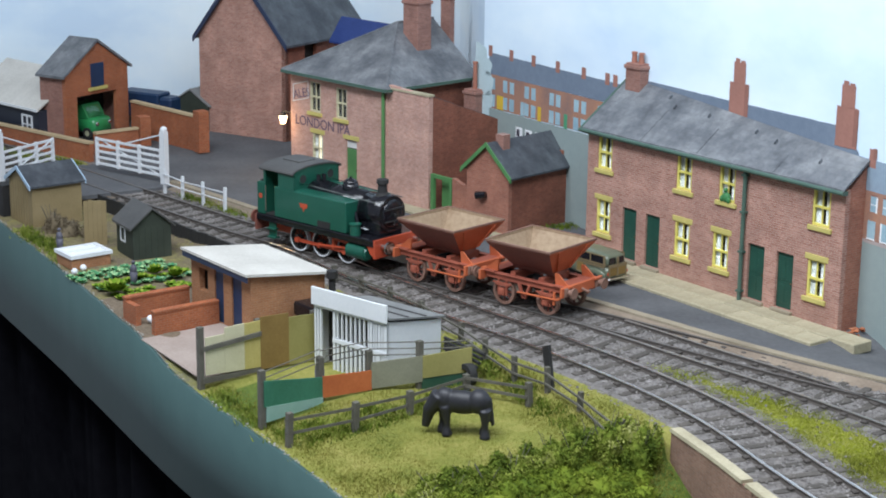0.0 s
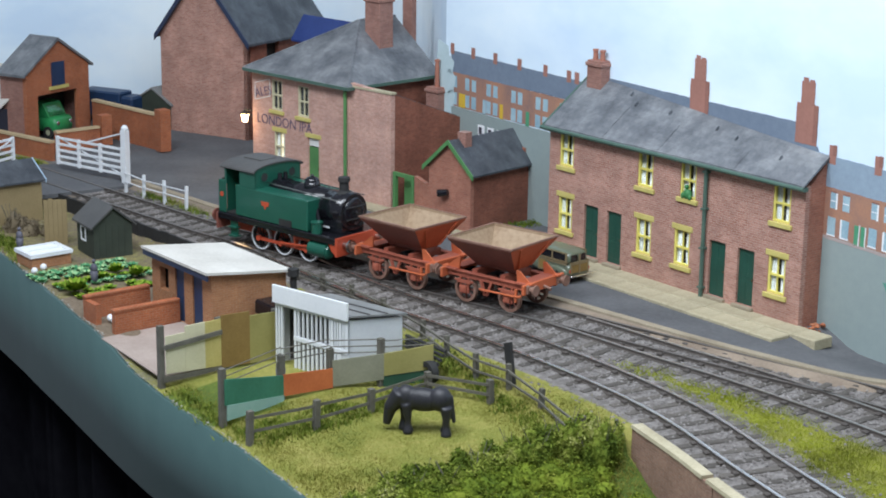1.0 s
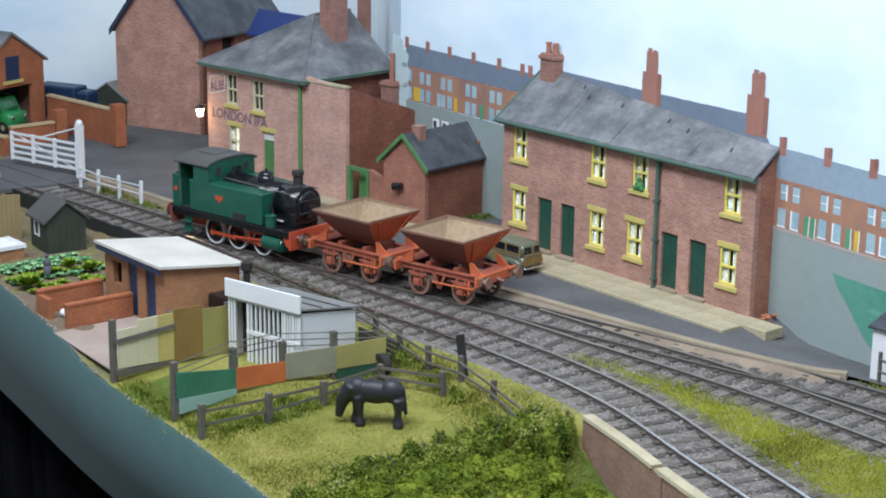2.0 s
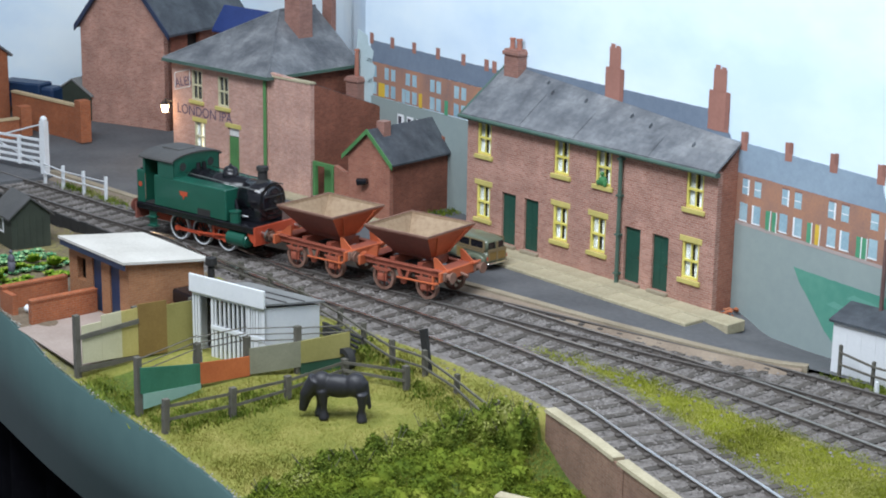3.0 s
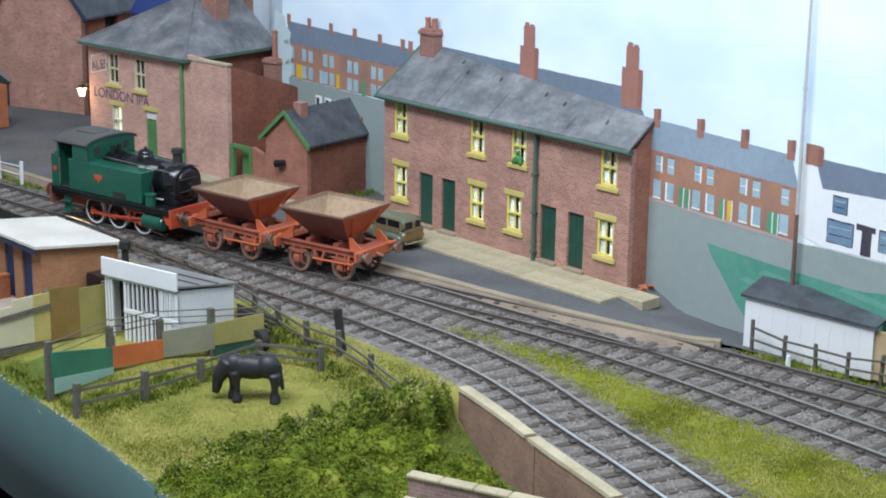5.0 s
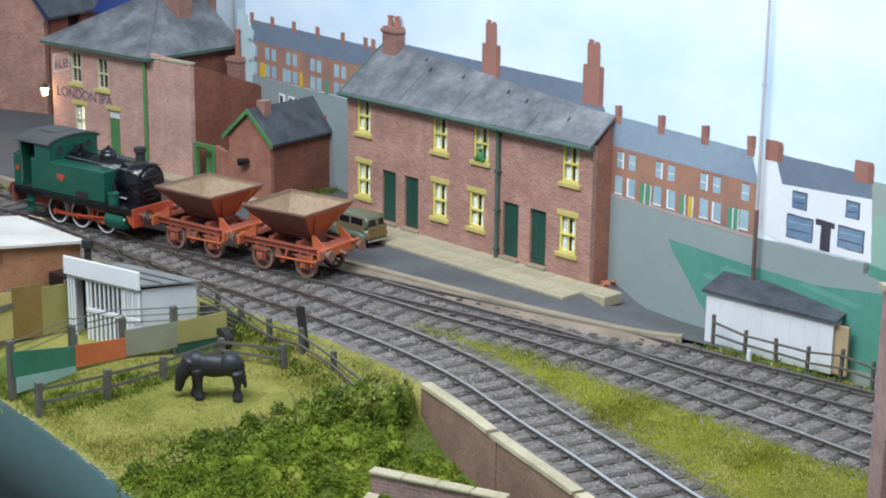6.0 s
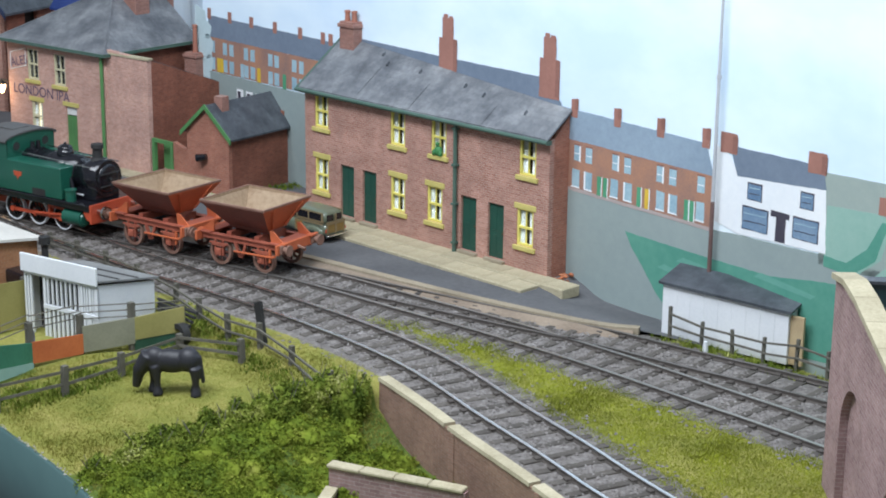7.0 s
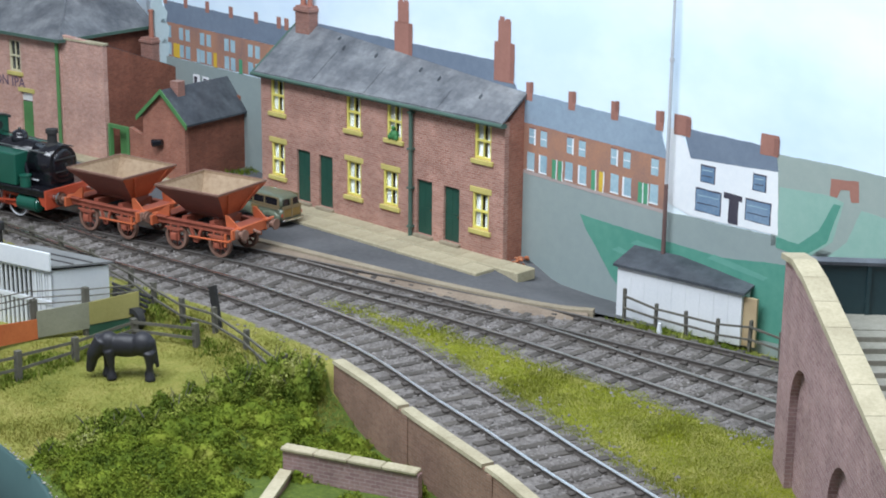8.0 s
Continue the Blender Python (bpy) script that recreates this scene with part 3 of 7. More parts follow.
solid("kerb", sweep(KERB, [(-0.18, -0.4), (0.2, -0.4), (0.2, -0.05), (-0.16, -0.03)]), KERB_STONE, "worn pale sandstone kerb along the railway", "kerb", "structure")
bm = sweep([(x, y - 0.3) for x, y in KERB], [(-0.45, -0.38), (0.2, -0.38), (0.12, -0.1), (-0.05, -0.16), (-0.3, -0.25)])
solid("bank", bm, EARTH, "brown earth bank below the street kerb", "bank", "structure")
# level crossing surface
bm = prism([(-25.6, -13.6, -0.3), (-19.4, -13.2, -0.3), (-18.7, -7.0, -0.3), (-24.4, -6.0, -0.3)], (0, 0, 0.17))
solid("crossing_road", bm, ASPHALT, "grey road surface of the level crossing", "road", "structure")

pavement = thing("pavement", 0, 0, 0, 0, "pale sandstone slab pavement before the terrace", "pavement", "", "structure")
slab = mesh_of(box(0.008, 0.965, 0.008, 0.9, -0.25, 0.13, None, 0.03), "slab", STONE)
for i in range(15):
    for j in range(2):
        if i == 14 and j == 0:
            continue
        piece("slab", slab, pavement, -0.5 + 0.965 * i, -1.72 + 0.9 * j - 0.006 * i * (1 - j), -0.17 + random.uniform(-0.008, 0.008))
bm = prism([(-18.9, -2.75, -0.2), (-14, -2.35, -0.2), (-9.7, -1.95, -0.2), (-5.6, -2.0, -0.2), (-3.55, -1.5, -0.2), (-3.4, -0.8, -0.2), (-8.7, -0.8, -0.2), (-11.2, -1.1, -0.2), (-17.6, -1.7, -0.2), (-19.6, 0.6, -0.2), (-20.2, 0.2, -0.2)], (0, 0, 0.13))
solid("pavement_2", bm, STONE, "pale stone pavement before the public house", "pavement", "structure")

# ---- the painted backscene ----
def back_y(x):
    return 2.1 - 0.09 * x


bm = bmesh.new()
line = [(46, back_y(46)), (20, back_y(20)), (0, back_y(0)), (-10.3, back_y(-10.3)), (-14, 5.2), (-20, 8.6), (-28, 7.6), (-34, 3.0), (-37, -4), (-40, -12), (-46, -20)]
pts, way = curve_points(line[3:], 1.0)
path = [np.array(p) for p in line[:3]] + list(pts)
last = None
for p in path:
    now = [bm.verts.new((p[0], p[1] + d, z)) for d, z in ((0, -1.6), (0, 17), (0.25, 17), (0.25, -1.6))]
    if last:
        for k in range(4):
            bm.faces.new((last[k], now[k], now[(k + 1) % 4], last[(k + 1) % 4]))
    last = now
solid("backdrop", bm, SKY, "painted backscene board with pale cloudy sky", "backscene", "structure")

paint = thing("backscene_painting", 0, 0, 0, 0, "flat painted street, fields and hills on the backscene", "painting", "", "structure")


def daub(name, points, mat, layer=1, parent=None):
    """A flat painted patch on the backscene with brushed edges, points in (run, height)."""
    off = 0.012 + 0.004 * layer
    line = []
    for (xa, za), (xb, zb) in zip(points, points[1:] + points[:1]):
        n = max(1, int(math.hypot(xb - xa, zb - za) / 0.16))
        line += [(xa + (xb - xa) * k / n, za + (zb - za) * k / n) for k in range(n)]
    wob = 0.022 if len(line) > 8 else 0.0
    line = [(x + wob * noise.noise((x * 4, z * 4, layer)), z + wob * noise.noise((x * 4, z * 4, layer + 9))) for x, z in line]
    bm = prism([(x, back_y(x) - off, z) for x, z in line], (0, 0.003, 0))
    return part(name, bm, mat, parent or paint)


def rect(x0, x1, z0, z1):
    return [(x0, z0), (x1, z0), (x1, z1), (x0, z1)]


daub("grey_foreground", [(-10.2, -1.5), (30, -1.5), (30, 2.9), (23.4, 3.0), (19, 2.85), (12.3, 2.92), (4, 3.2), (-2.7, 3.72), (-9.7, 3.66), (-10.2, 3.6)], P_GREY, 0)
daub("green_field", [(15.3, 1.98), (16.0, 1.95), (19.1, 1.9), (21.5, 1.9), (23.5, 2.2), (27, 2.3), (30, 2.2), (30, 0.2), (20, -0.5), (17.6, -0.4), (16.8, 0.2), (16.1, 1.0), (15.6, 1.5)], P_GREEN, 1)
for x0, z0, x1, z1 in ((17.6, 1.5, 20.5, 1.25), (16.8, 1.1, 18.2, 0.95), (24.0, 1.9, 27.5, 1.7), (20.8, 1.75, 23.0, 1.55)):
    daub("brush_streak", [(x0, z0), (x1, z1), (x1 + 0.2, z1 + 0.14), (x0 + 0.3, z0 + 0.17)], P_GREEN_PALE, 2)
daub("hill", [(23.2, 2.7), (30, 2.9), (30, 5.6), (27, 5.5), (25.5, 5.52), (23.2, 5.45)], P_HILL, 0)
daub("field", [(23.4, 2.7), (24.6, 2.65), (25.4, 3.3), (25.7, 4.5), (25.2, 4.6), (24.2, 4.55), (23.4, 4.5)], P_PALEGREEN, 1)
daub("field", [(25.2, 2.75), (30, 2.9), (30, 4.7), (27, 4.35), (26.3, 4.4), (25.9, 3.4)], P_PALEGREEN, 1)
daub("hedge", [(23.4, 2.66), (24.4, 2.62), (25.2, 3.2), (25.6, 4.4), (25.35, 4.4), (24.9, 3.5), (24.2, 2.95), (23.4, 3.0)], P_GREEN, 2)
daub("bridge_arch", [(25.2, 4.6), (25.45, 4.6), (25.55, 4.85), (25.85, 4.9), (25.95, 4.55), (26.2, 4.6), (26.15, 5.2), (25.2, 5.1)], P_REDBRICK, 2)
for x, z, r, m in ((-9.95, 5.4, 0.3, P_TREE), (-9.95, 4.7, 0.42, P_TREE), (-9.85, 4.0, 0.3, P_TREE)):
    daub("painted_foliage", [(x + r * math.cos(a) * (1 + 0.25 * math.sin(5 * a)), z + 1.3 * r * math.sin(a)) for a in np.linspace(0, 5.8, 14)], m, 3)
daub("tree", [(-10.9, 3.0), (-9.8, 3.3), (-9.95, 5.2), (-10.1, 6.2), (-10.9, 6.4), (-11.0, 5.0)], P_TREE, 1)

# terraces painted behind the model houses
row = daub("painted_terrace", [(12.3, 2.92), (19.05, 2.86), (18.97, 4.55), (12.3, 4.6)], P_BRICK, 1)
daub("roof", [(12.1, 4.58), (19.0, 4.52), (18.65, 5.5), (12.0, 5.62)], P_ROOF, 2, row)
daub("path", [(12.3, 2.84), (19.1, 2.76), (19.05, 2.88), (12.3, 2.95)], P_PATH, 2, row)
for x in (12.76, 14.77, 16.7, 18.62):
    daub("chimney", rect(x - 0.16, x + 0.16, 5.35, 5.95), P_REDBRICK, 3, row)
    daub("chimney_top", rect(x + 0.02, x + 0.18, 5.62, 5.98), P_DARKBRICK, 4, row)
for i, x in enumerate((12.95, 13.5, 14.75, 15.3, 16.75, 17.3, 18.5)):
    daub("upper_window", rect(x - 0.15, x + 0.16, 3.9, 4.42), P_WINDOW, 2, row)
    if i in (0, 2, 4):
        daub("white_edge", rect(x + 0.1, x + 0.17, 3.88, 4.42), P_WHITE, 3, row)
    daub("sash_bar", rect(x - 0.13, x + 0.14, 4.13, 4.16), P_WHITE, 4, row)
    daub("window_head", rect(x - 0.15, x + 0.16, 4.42, 4.47), P_DARKBRICK, 3, row)
for i, x in enumerate((12.9, 13.5, 14.72, 15.35, 16.8, 17.35, 18.5)):
    daub("lower_window", rect(x - 0.17, x + 0.18, 3.0, 3.6), P_WINDOW, 2, row)
    if i % 2:
        daub("white_edge", rect(x - 0.2, x - 0.13, 2.98, 3.6), P_WHITE, 3, row)
    daub("sill", rect(x - 0.19, x + 0.2, 2.97, 3.02), P_WHITE, 4, row)
for x, m in ((12.35, P_DOOR), (14.02, P_DOOR), (14.3, P_DOOR), (15.85, P_DOOR), (16.2, P_YELLOW), (17.92, P_DOOR), (18.15, P_DOOR)):
    daub("painted_door", rect(x - 0.09, x + 0.1, 2.9, 3.56), m, 2, row)
    daub("door_edge", rect(x + 0.1, x + 0.14, 2.9, 3.58), P_WHITE, 3, row)
row = daub("painted_terrace", [(-9.8, 3.68), (-2.0, 3.78), (0.4, 3.8), (0.4, 5.2), (-9.8, 5.16)], P_BRICK, 1)
daub("roof", [(-9.85, 5.14), (0.6, 5.22), (0.3, 6.05), (-9.85, 6.05)], P_ROOF_DARK, 2, row)
for x in (-9.77, -8.18, -6.55, -4.83, -3.06, -1.51, -1.0):
    daub("chimney", rect(x - 0.14, x + 0.14, 5.9, 6.36), P_REDBRICK, 3, row)
for i, x in enumerate((-9.55, -8.6, -8.1, -7.0, -6.5, -5.2, -4.75, -3.5, -3.0, -1.9)):
    daub("upper_window", rect(x - 0.16, x + 0.16, 4.5, 5.0), P_WINDOW, 2, row)
    daub("lower_window", rect(x - 0.17, x + 0.17, 3.76, 4.28), P_WINDOW, 2, row)
for x, m in ((-9.1, P_YELLOW), (-8.85, P_YELLOW), (-7.3, P_WINDOW), (-6.05, P_YELLOW), (-4.2, P_DOOR), (-2.5, P_DOOR), (-2.25, P_DOOR)):
    daub("painted_door", rect(x - 0.12, x + 0.12, 3.7, 4.3), m, 3, row)
for x in (-7.5, -6.8, -6.1, -5.4):
    daub("shop_front", rect(x - 0.25, x + 0.25, 2.75, 3.2), P_WHITE, 2, row)
    daub("shop_pane", rect(x - 0.18, x + 0.05, 2.8, 3.1), P_DARK, 3, row)

inn = daub("painted_white_house", [(19.1, 3.15), (20.1, 2.92), (23.45, 3.05), (23.32, 5.0), (20.0, 4.78), (19.6, 5.3), (19.02, 5.55)], P_WHITE, 2)
daub("roof", [(19.95, 4.72), (23.33, 4.93), (23.2, 5.55), (22.4, 5.62), (19.6, 5.6)], P_ROOF_DARK, 3, inn)
for x in (19.55, 22.95):
    daub("chimney", rect(x - 0.33, x + 0.33, 5.35, 5.98), P_REDBRICK, 4, inn)
    daub("chimney_side", rect(x + 0.16, x + 0.36, 5.4, 5.9), P_DARKBRICK, 5, inn)
for a, b, c, d in ((20.38, 20.96, 4.08, 4.62), (22.4, 22.92, 4.22, 4.74), (20.22, 21.25, 3.14, 3.88), (22.18, 23.15, 3.26, 3.94)):
    daub("painted_window", rect(a, b, c, d), P_DARK, 3, inn)
    daub("painted_pane", rect(a + 0.03, b - 0.04, c + 0.02, d - 0.05), P_SLATEBLUE, 4, inn)
    for k in (1, 2):
        z = c + (d - c) * k / 3
        daub("painted_bar", [(a + 0.08, z), (b - 0.1, z + 0.02), (b - 0.1, z + 0.045), (a + 0.08, z + 0.03)], P_DARK if k == 1 else P_WINDOW, 5, inn)
daub("door", rect(21.54, 21.92, 3.02, 3.8), P_DARK, 3, inn)
daub("door_hood", rect(21.33, 22.05, 3.76, 3.94), P_DARK, 4, inn)

# ---- tracks ----
GAUGE = 1.435
sleeper_mesh = mesh_of(box(-1.3, 1.3, -0.125, 0.125, -0.12, 0.0, None, 0.015), "sleeper", SLEEPER)
long_mesh = mesh_of(box(-1.9, 1.9, -0.125, 0.125, -0.12, 0.0, None, 0.015), "sleeper", SLEEPER)
chair_mesh = mesh_of(box(-0.2, 0.2, -0.1, 0.1, -0.004, 0.06, None, 0.02), "rail_chair", RAIL_SIDE)


def track(name, line, label, start, end, head, sleepers=True, skip=(0, 0), z=-0.1, trim=None):
    ob = thing(name, 0, 0, 0, 0, label, "track", "tracks of the railway", "structure")
    pts, way = curve_points(line, 0.3)
    keep = (pts[:, 0] >= start) & (pts[:, 0] <= end)
    pts, way = pts[keep], way[keep]
    for side in (-1, 1):
        off = [(x - dy * side * GAUGE / 2, y + dx * side * GAUGE / 2) for (x, y), (dx, dy) in zip(pts, way)]
        if trim and side == trim[0]:
            off = [p for p in off if p[0] > trim[1]]
        body = part("rail", sweep(off, [(-0.07, z - 0.15), (0.07, z - 0.15), (0.035, z - 0.1), (0.04, z - 0.012), (-0.04, z - 0.012), (-0.035, z - 0.1)], 0.6), RAIL_SIDE, ob, "rusty bullhead rail")
        part("rail_head", sweep(off, [(-0.05, z - 0.02), (0.05, z - 0.02), (0.046, z), (-0.046, z)], 0.6), head, body, "worn running surface")
    if sleepers:
        d = np.concatenate([[0], np.cumsum(np.hypot(*np.diff(pts, axis=0).T))])
        s = 0.3
        while s < d[-1]:
            x, y = np.interp(s, d, pts[:, 0]), np.interp(s, d, pts[:, 1])
            dx, dy = np.interp(s, d, way[:, 0]), np.interp(s, d, way[:, 1])
            if not skip[0] < x < skip[1]:
                turn = math.degrees(math.atan2(dy, dx)) - 90 + random.uniform(-1.5, 1.5)
                wide = name == "track_1" and 4.5 < x < 12.5
                piece("sleeper", long_mesh if wide else sleeper_mesh, ob, x + (0.05 if wide else 0), y - (0.35 if wide else 0), z - 0.125 + random.uniform(-0.012, 0.008), turn)
                for side in (-1, 1):
                    piece("rail_chair", chair_mesh, ob, x - dy * side * GAUGE / 2, y + dx * side * GAUGE / 2, z - 0.125, turn)
            s += 0.76
    return ob


track("track_1", MAIN, "running line of rusty rail on weathered sleepers", -34, 36, RAIL_DULL, skip=(-25, -19))
track("track_2", LOOP, "loop line leaving the running line at the points", 4.6, 38, RAIL_WORN, skip=(0, 12.5), trim=(1, 7.2))
track("track_3", SIDING, "curved siding with bright railheads beside the wall", -8.2, 34, RAIL_HEAD, skip=(-12, -5.5), trim=(1, -4.6))

stones = []
for line, a, b in ((MAIN, -20, 30), (LOOP, 6, 32), (SIDING, -9, 32)):
    p, w = curve_points(line, 0.25)
    for (x, y), (dx, dy) in zip(p, w):
        if a < x < b and not -25 < x < -19:
            for _ in range(44):
                o = rng.normal(0, 1.0)
                if abs(o) < 2.1:
                    xx, yy = x - dy * o + rng.uniform(-0.15, 0.15), y + dx * o + rng.uniform(-0.15, 0.15)
                    if yy < polyline(KERB, xx) - 0.3 and not (xx > 16 and yy < polyline(NEAR_WALL, xx) + 0.25):
                        stones.append((xx, yy, ground_z(xx, yy) + rng.uniform(-0.02, 0.03)))
crumbs("ballast", stones, rng.uniform(0.03, 0.075, len(stones)), STONES, "loose grey stone ballast between the rails", "ballast")


# ---- buildings ----
def sash_window(house, x, z, w, h, frame_mat, sill_mat, y=0.0, lintel=True, curtain=CLOTH, blind=None):
    """A sash window in an opening of the front wall: frame, bars, panes, curtains, sill and lintel."""
    win = part("window", box(x, x + w, y + 0.06, y + 0.1, z + h - 0.06, z + h), frame_mat, house, "sash window with painted frame")
    bm = box(x, x + 0.08, y + 0.03, y + 0.12, z, z + h)
    box(x + w - 0.08, x + w, y + 0.03, y + 0.12, z, z + h, bm)
    box(x + 0.08, x + w - 0.08, y + 0.035, y + 0.12, z, z + 0.08, bm)
    box(x + 0.08, x + w - 0.08, y + 0.035, y + 0.115, z + h / 2 - 0.035, z + h / 2 + 0.035, bm)
    box(x + w / 2 - 0.02, x + w / 2 + 0.02, y + 0.045, y + 0.1, z + 0.08, z + h - 0.06, bm)
    part("frame", bm, frame_mat, win)
    pane = part("pane", box(x + 0.05, x + w - 0.05, y + 0.108, y + 0.118, z + 0.05, z + h - 0.05), GLASS, win)
    pane.visible_shadow = False
    bm = bmesh.new()
    for a, b in ((x + 0.05, x + w * 0.4), (x + w * 0.62, x + w - 0.05)):
        n = 6
        for k in range(n):
            p0, p1 = a + (b - a) * k / n, a + (b - a) * (k + 1) / n
            box(p0, p1, y + 0.15 + 0.02 * (k % 2), y + 0.17 + 0.02 * (k % 2), z + 0.04, z + h - 0.03, bm)
    part("curtain", bm, curtain, win, "net curtain")
    if blind:
        part("blind", box(x, x + w, y + 0.2, y + 0.215, z, z + h), blind, win, "lit room behind")
    part("sill", box(x - 0.12, x + w + 0.12, y - 0.09, y + 0.06, z - 0.16, z - 0.002, None, 0.015), sill_mat, win)
    if lintel:
        part("lintel", box(x - 0.12, x + w + 0.12, y - 0.025, y + 0.06, z + h + 0.002, z + h + 0.2, None, 0.01), sill_mat, win)


def plank_door(house, x, z, w, h, mat, y=0.0, step=True):
    door = part("door", box(x, x + w, y + 0.1, y + 0.15, z, z + h), mat, house, "dark green panelled front door")
    bm = bmesh.new()
    for a, b, c, d in ((0.08, 0.45, 0.1, 0.42), (0.55, 0.92, 0.1, 0.42), (0.08, 0.45, 0.5, 0.92), (0.55, 0.92, 0.5, 0.92)):
        box(x + w * a, x + w * b, y + 0.085, y + 0.1, z + h * c, z + h * d, bm, 0.008)
    part("panel", bm, mat, door)
    part("handle", ball(x + w * 0.85, y + 0.07, z + h * 0.47, 0.035, n=6), KNOB, door, "small brass knob")
    if step:
        part("doorstep", box(x - 0.08, x + w + 0.08, y - 0.14, y + 0.2, z - 0.12, z - 0.004, None, 0.015), KERB_STONE, door, "worn stone step")


def chimney(house, x, y, z, w, d, h, pots, mat, pot_h=0.5, cap=True):
    c = part("chimney", box(x - w / 2, x + w / 2, y - d / 2, y + d / 2, z, z + h, None, 0.015), mat, house)
    if cap:
        part("chimney_cap", box(x - w / 2 - 0.06, x + w / 2 + 0.06, y - d / 2 - 0.06, y + d / 2 + 0.06, z + h - 0.22, z + h - 0.08, None, 0.02), mat, c)
    for k in range(pots):
        px = x + (k - (pots - 1) / 2) * w * 0.5
        bm = rod((px, y, z + h), (px, y, z + h + pot_h), 0.11, 0.09, 10)
        rod((px, y, z + h + pot_h), (px, y, z + h + pot_h + 0.08), 0.12, 0.12, 10, bm)
        part("chimney_pot", bm, POT, c)


# brick terrace in low relief against the backscene
LEN, EAVE, DEEP = 12.55, 4.72, 2.0
terrace = thing("terraced_house", 0, 0, -0.04, 0, "pink-red brick terrace with yellow windows, green doors and slate roof", "house")
ups = [(0.58, 3.3), (4.78, 3.3), (6.9, 3.3), (11.18, 3.3)]
downs = [(0.58, 0.84), (4.8, 0.84), (6.72, 0.84), (11.12, 0.84)]
doors = [2.02, 3.26, 8.42, 9.74]
WW, WH = 0.76, 1.28
holes = [(x, x + WW, z, z + WH) for x, z in ups + downs] + [(x, x + 0.76, 0.12, 2.08) for x in doors]
part("front_wall", wall(0, LEN, -0.2, EAVE, holes), BRICK_PINK, terrace, "pink-red brick front")
# End walls take a darker brick than the front, standing in for their shade.
part("end_wall", prism([(LEN, 0.222, -0.5), (LEN, back_y(LEN) - 0.02, -0.5), (LEN, back_y(LEN) - 0.02, 5.4), (LEN, 0.222, EAVE)], (-0.2, 0, 0)), BRICK_RED, terrace, "brick end wall with its shade in a darker colour")
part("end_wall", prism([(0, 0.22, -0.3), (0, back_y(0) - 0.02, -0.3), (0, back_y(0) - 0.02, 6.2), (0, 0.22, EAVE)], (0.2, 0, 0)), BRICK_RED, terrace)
# Solid near-black box behind the windows, painted shade instead of rooms.
part("room_shade_box", box(0.2, LEN - 0.2, 0.5, 0.9, -0.2, EAVE), ROOM_SHADE, terrace, "near-black box standing in for the shade of the rooms")
RISE = 0.727


def roof_z(y):
    return 4.8 + (y + 0.2) * RISE


bm = bmesh.new()
top = []
for x in np.linspace(-0.12, LEN + 0.1, 90):
    y1 = back_y(x) - 0.03
    lift = 0.05 * max(0.0, noise.noise((x * 0.9, 2.0, 0))) + 0.02 * noise.noise((x * 3, 0, 5))
    top.append([bm.verts.new((x, -0.24 + lift * 0.5, roof_z(-0.24) + lift)), bm.verts.new((x, y1, roof_z(y1))), bm.verts.new((x, y1, roof_z(y1) - 0.1)), bm.verts.new((x, -0.24 + lift * 0.5, roof_z(-0.24) - 0.07 + lift))])
for a, b in zip(top, top[1:]):
    for k in range(4):
        bm.faces.new((a[k], b[k], b[(k + 1) % 4], a[(k + 1) % 4]))
bm.faces.new(top[0])
bm.faces.new(top[-1][::-1])
roof = part("roof", bm, SLATE, terrace, "grey slate roof slope with lifted sheet joints")
for x in (3.05, 5.9, 9.55):
    bm = prism([(x - 0.008, -0.2, roof_z(-0.2) + 0.012), (x + 0.02, -0.2, roof_z(-0.2) + 0.012), (x + 0.02, back_y(x) - 0.7, roof_z(back_y(x) - 0.7) + 0.012), (x - 0.008, back_y(x) - 0.7, roof_z(back_y(x) - 0.7) + 0.012)], (0, -0.006, 0.01))
    part("sheet_joint", bm, SLATE, roof)
for x, y in ((2.6, 1.55), (3.2, 1.2), (5.0, 1.15), (7.5, 0.95), (8.6, 0.75), (10.9, 0.42)):
    part("roof_vent", prism([(x, y, roof_z(y) - 0.02), (x + 0.13, y, roof_z(y) - 0.02), (x + 0.07, y, roof_z(y) + 0.1)], (0, 0.12, 0.08)), SLATE_DARK, roof)
part("verge", prism([(-0.2, -0.26, 4.78), (-0.2, 2.05, 4.78 + 2.31 * RISE), (-0.2, 2.05, 4.62 + 2.31 * RISE), (-0.2, -0.26, 4.6)], (0.09, 0, 0)), GREEN_TRIM, terrace, "green barge board")
bm = rod((-0.2, -0.3, 4.68), (LEN + 0.15, -0.3, 4.66), 0.075, 0.075, 8)
box(-0.12, LEN + 0.1, -0.22, -0.02, 4.56, 4.7, bm)
part("gutter", bm, GREEN_TRIM, terrace, "dark green gutter board")
bm = rod((8.22, -0.12, 0.0), (8.22, -0.12, 4.6), 0.075, 0.075, 8)
for z in (0.3, 1.7, 3.1, 4.4):
    box(8.12, 8.32, -0.22, 0, z, z + 0.07, bm)
part("downpipe", bm, GREEN_TRIM, terrace, "dark green downpipe")
for i, (x, z) in enumerate(ups + downs):
    sash_window(terrace, x, z, WW, WH, YELLOW, YELLOW_STONE, 0.0, i >= 4)
for x in doors:
    plank_door(terrace, x, 0.12, 0.76, 1.96, GREEN_DOOR)
chimney(terrace, 0.62, 1.8, 5.7, 0.78, 0.5, 1.42, 2, BRICK_STACK, 0.32)
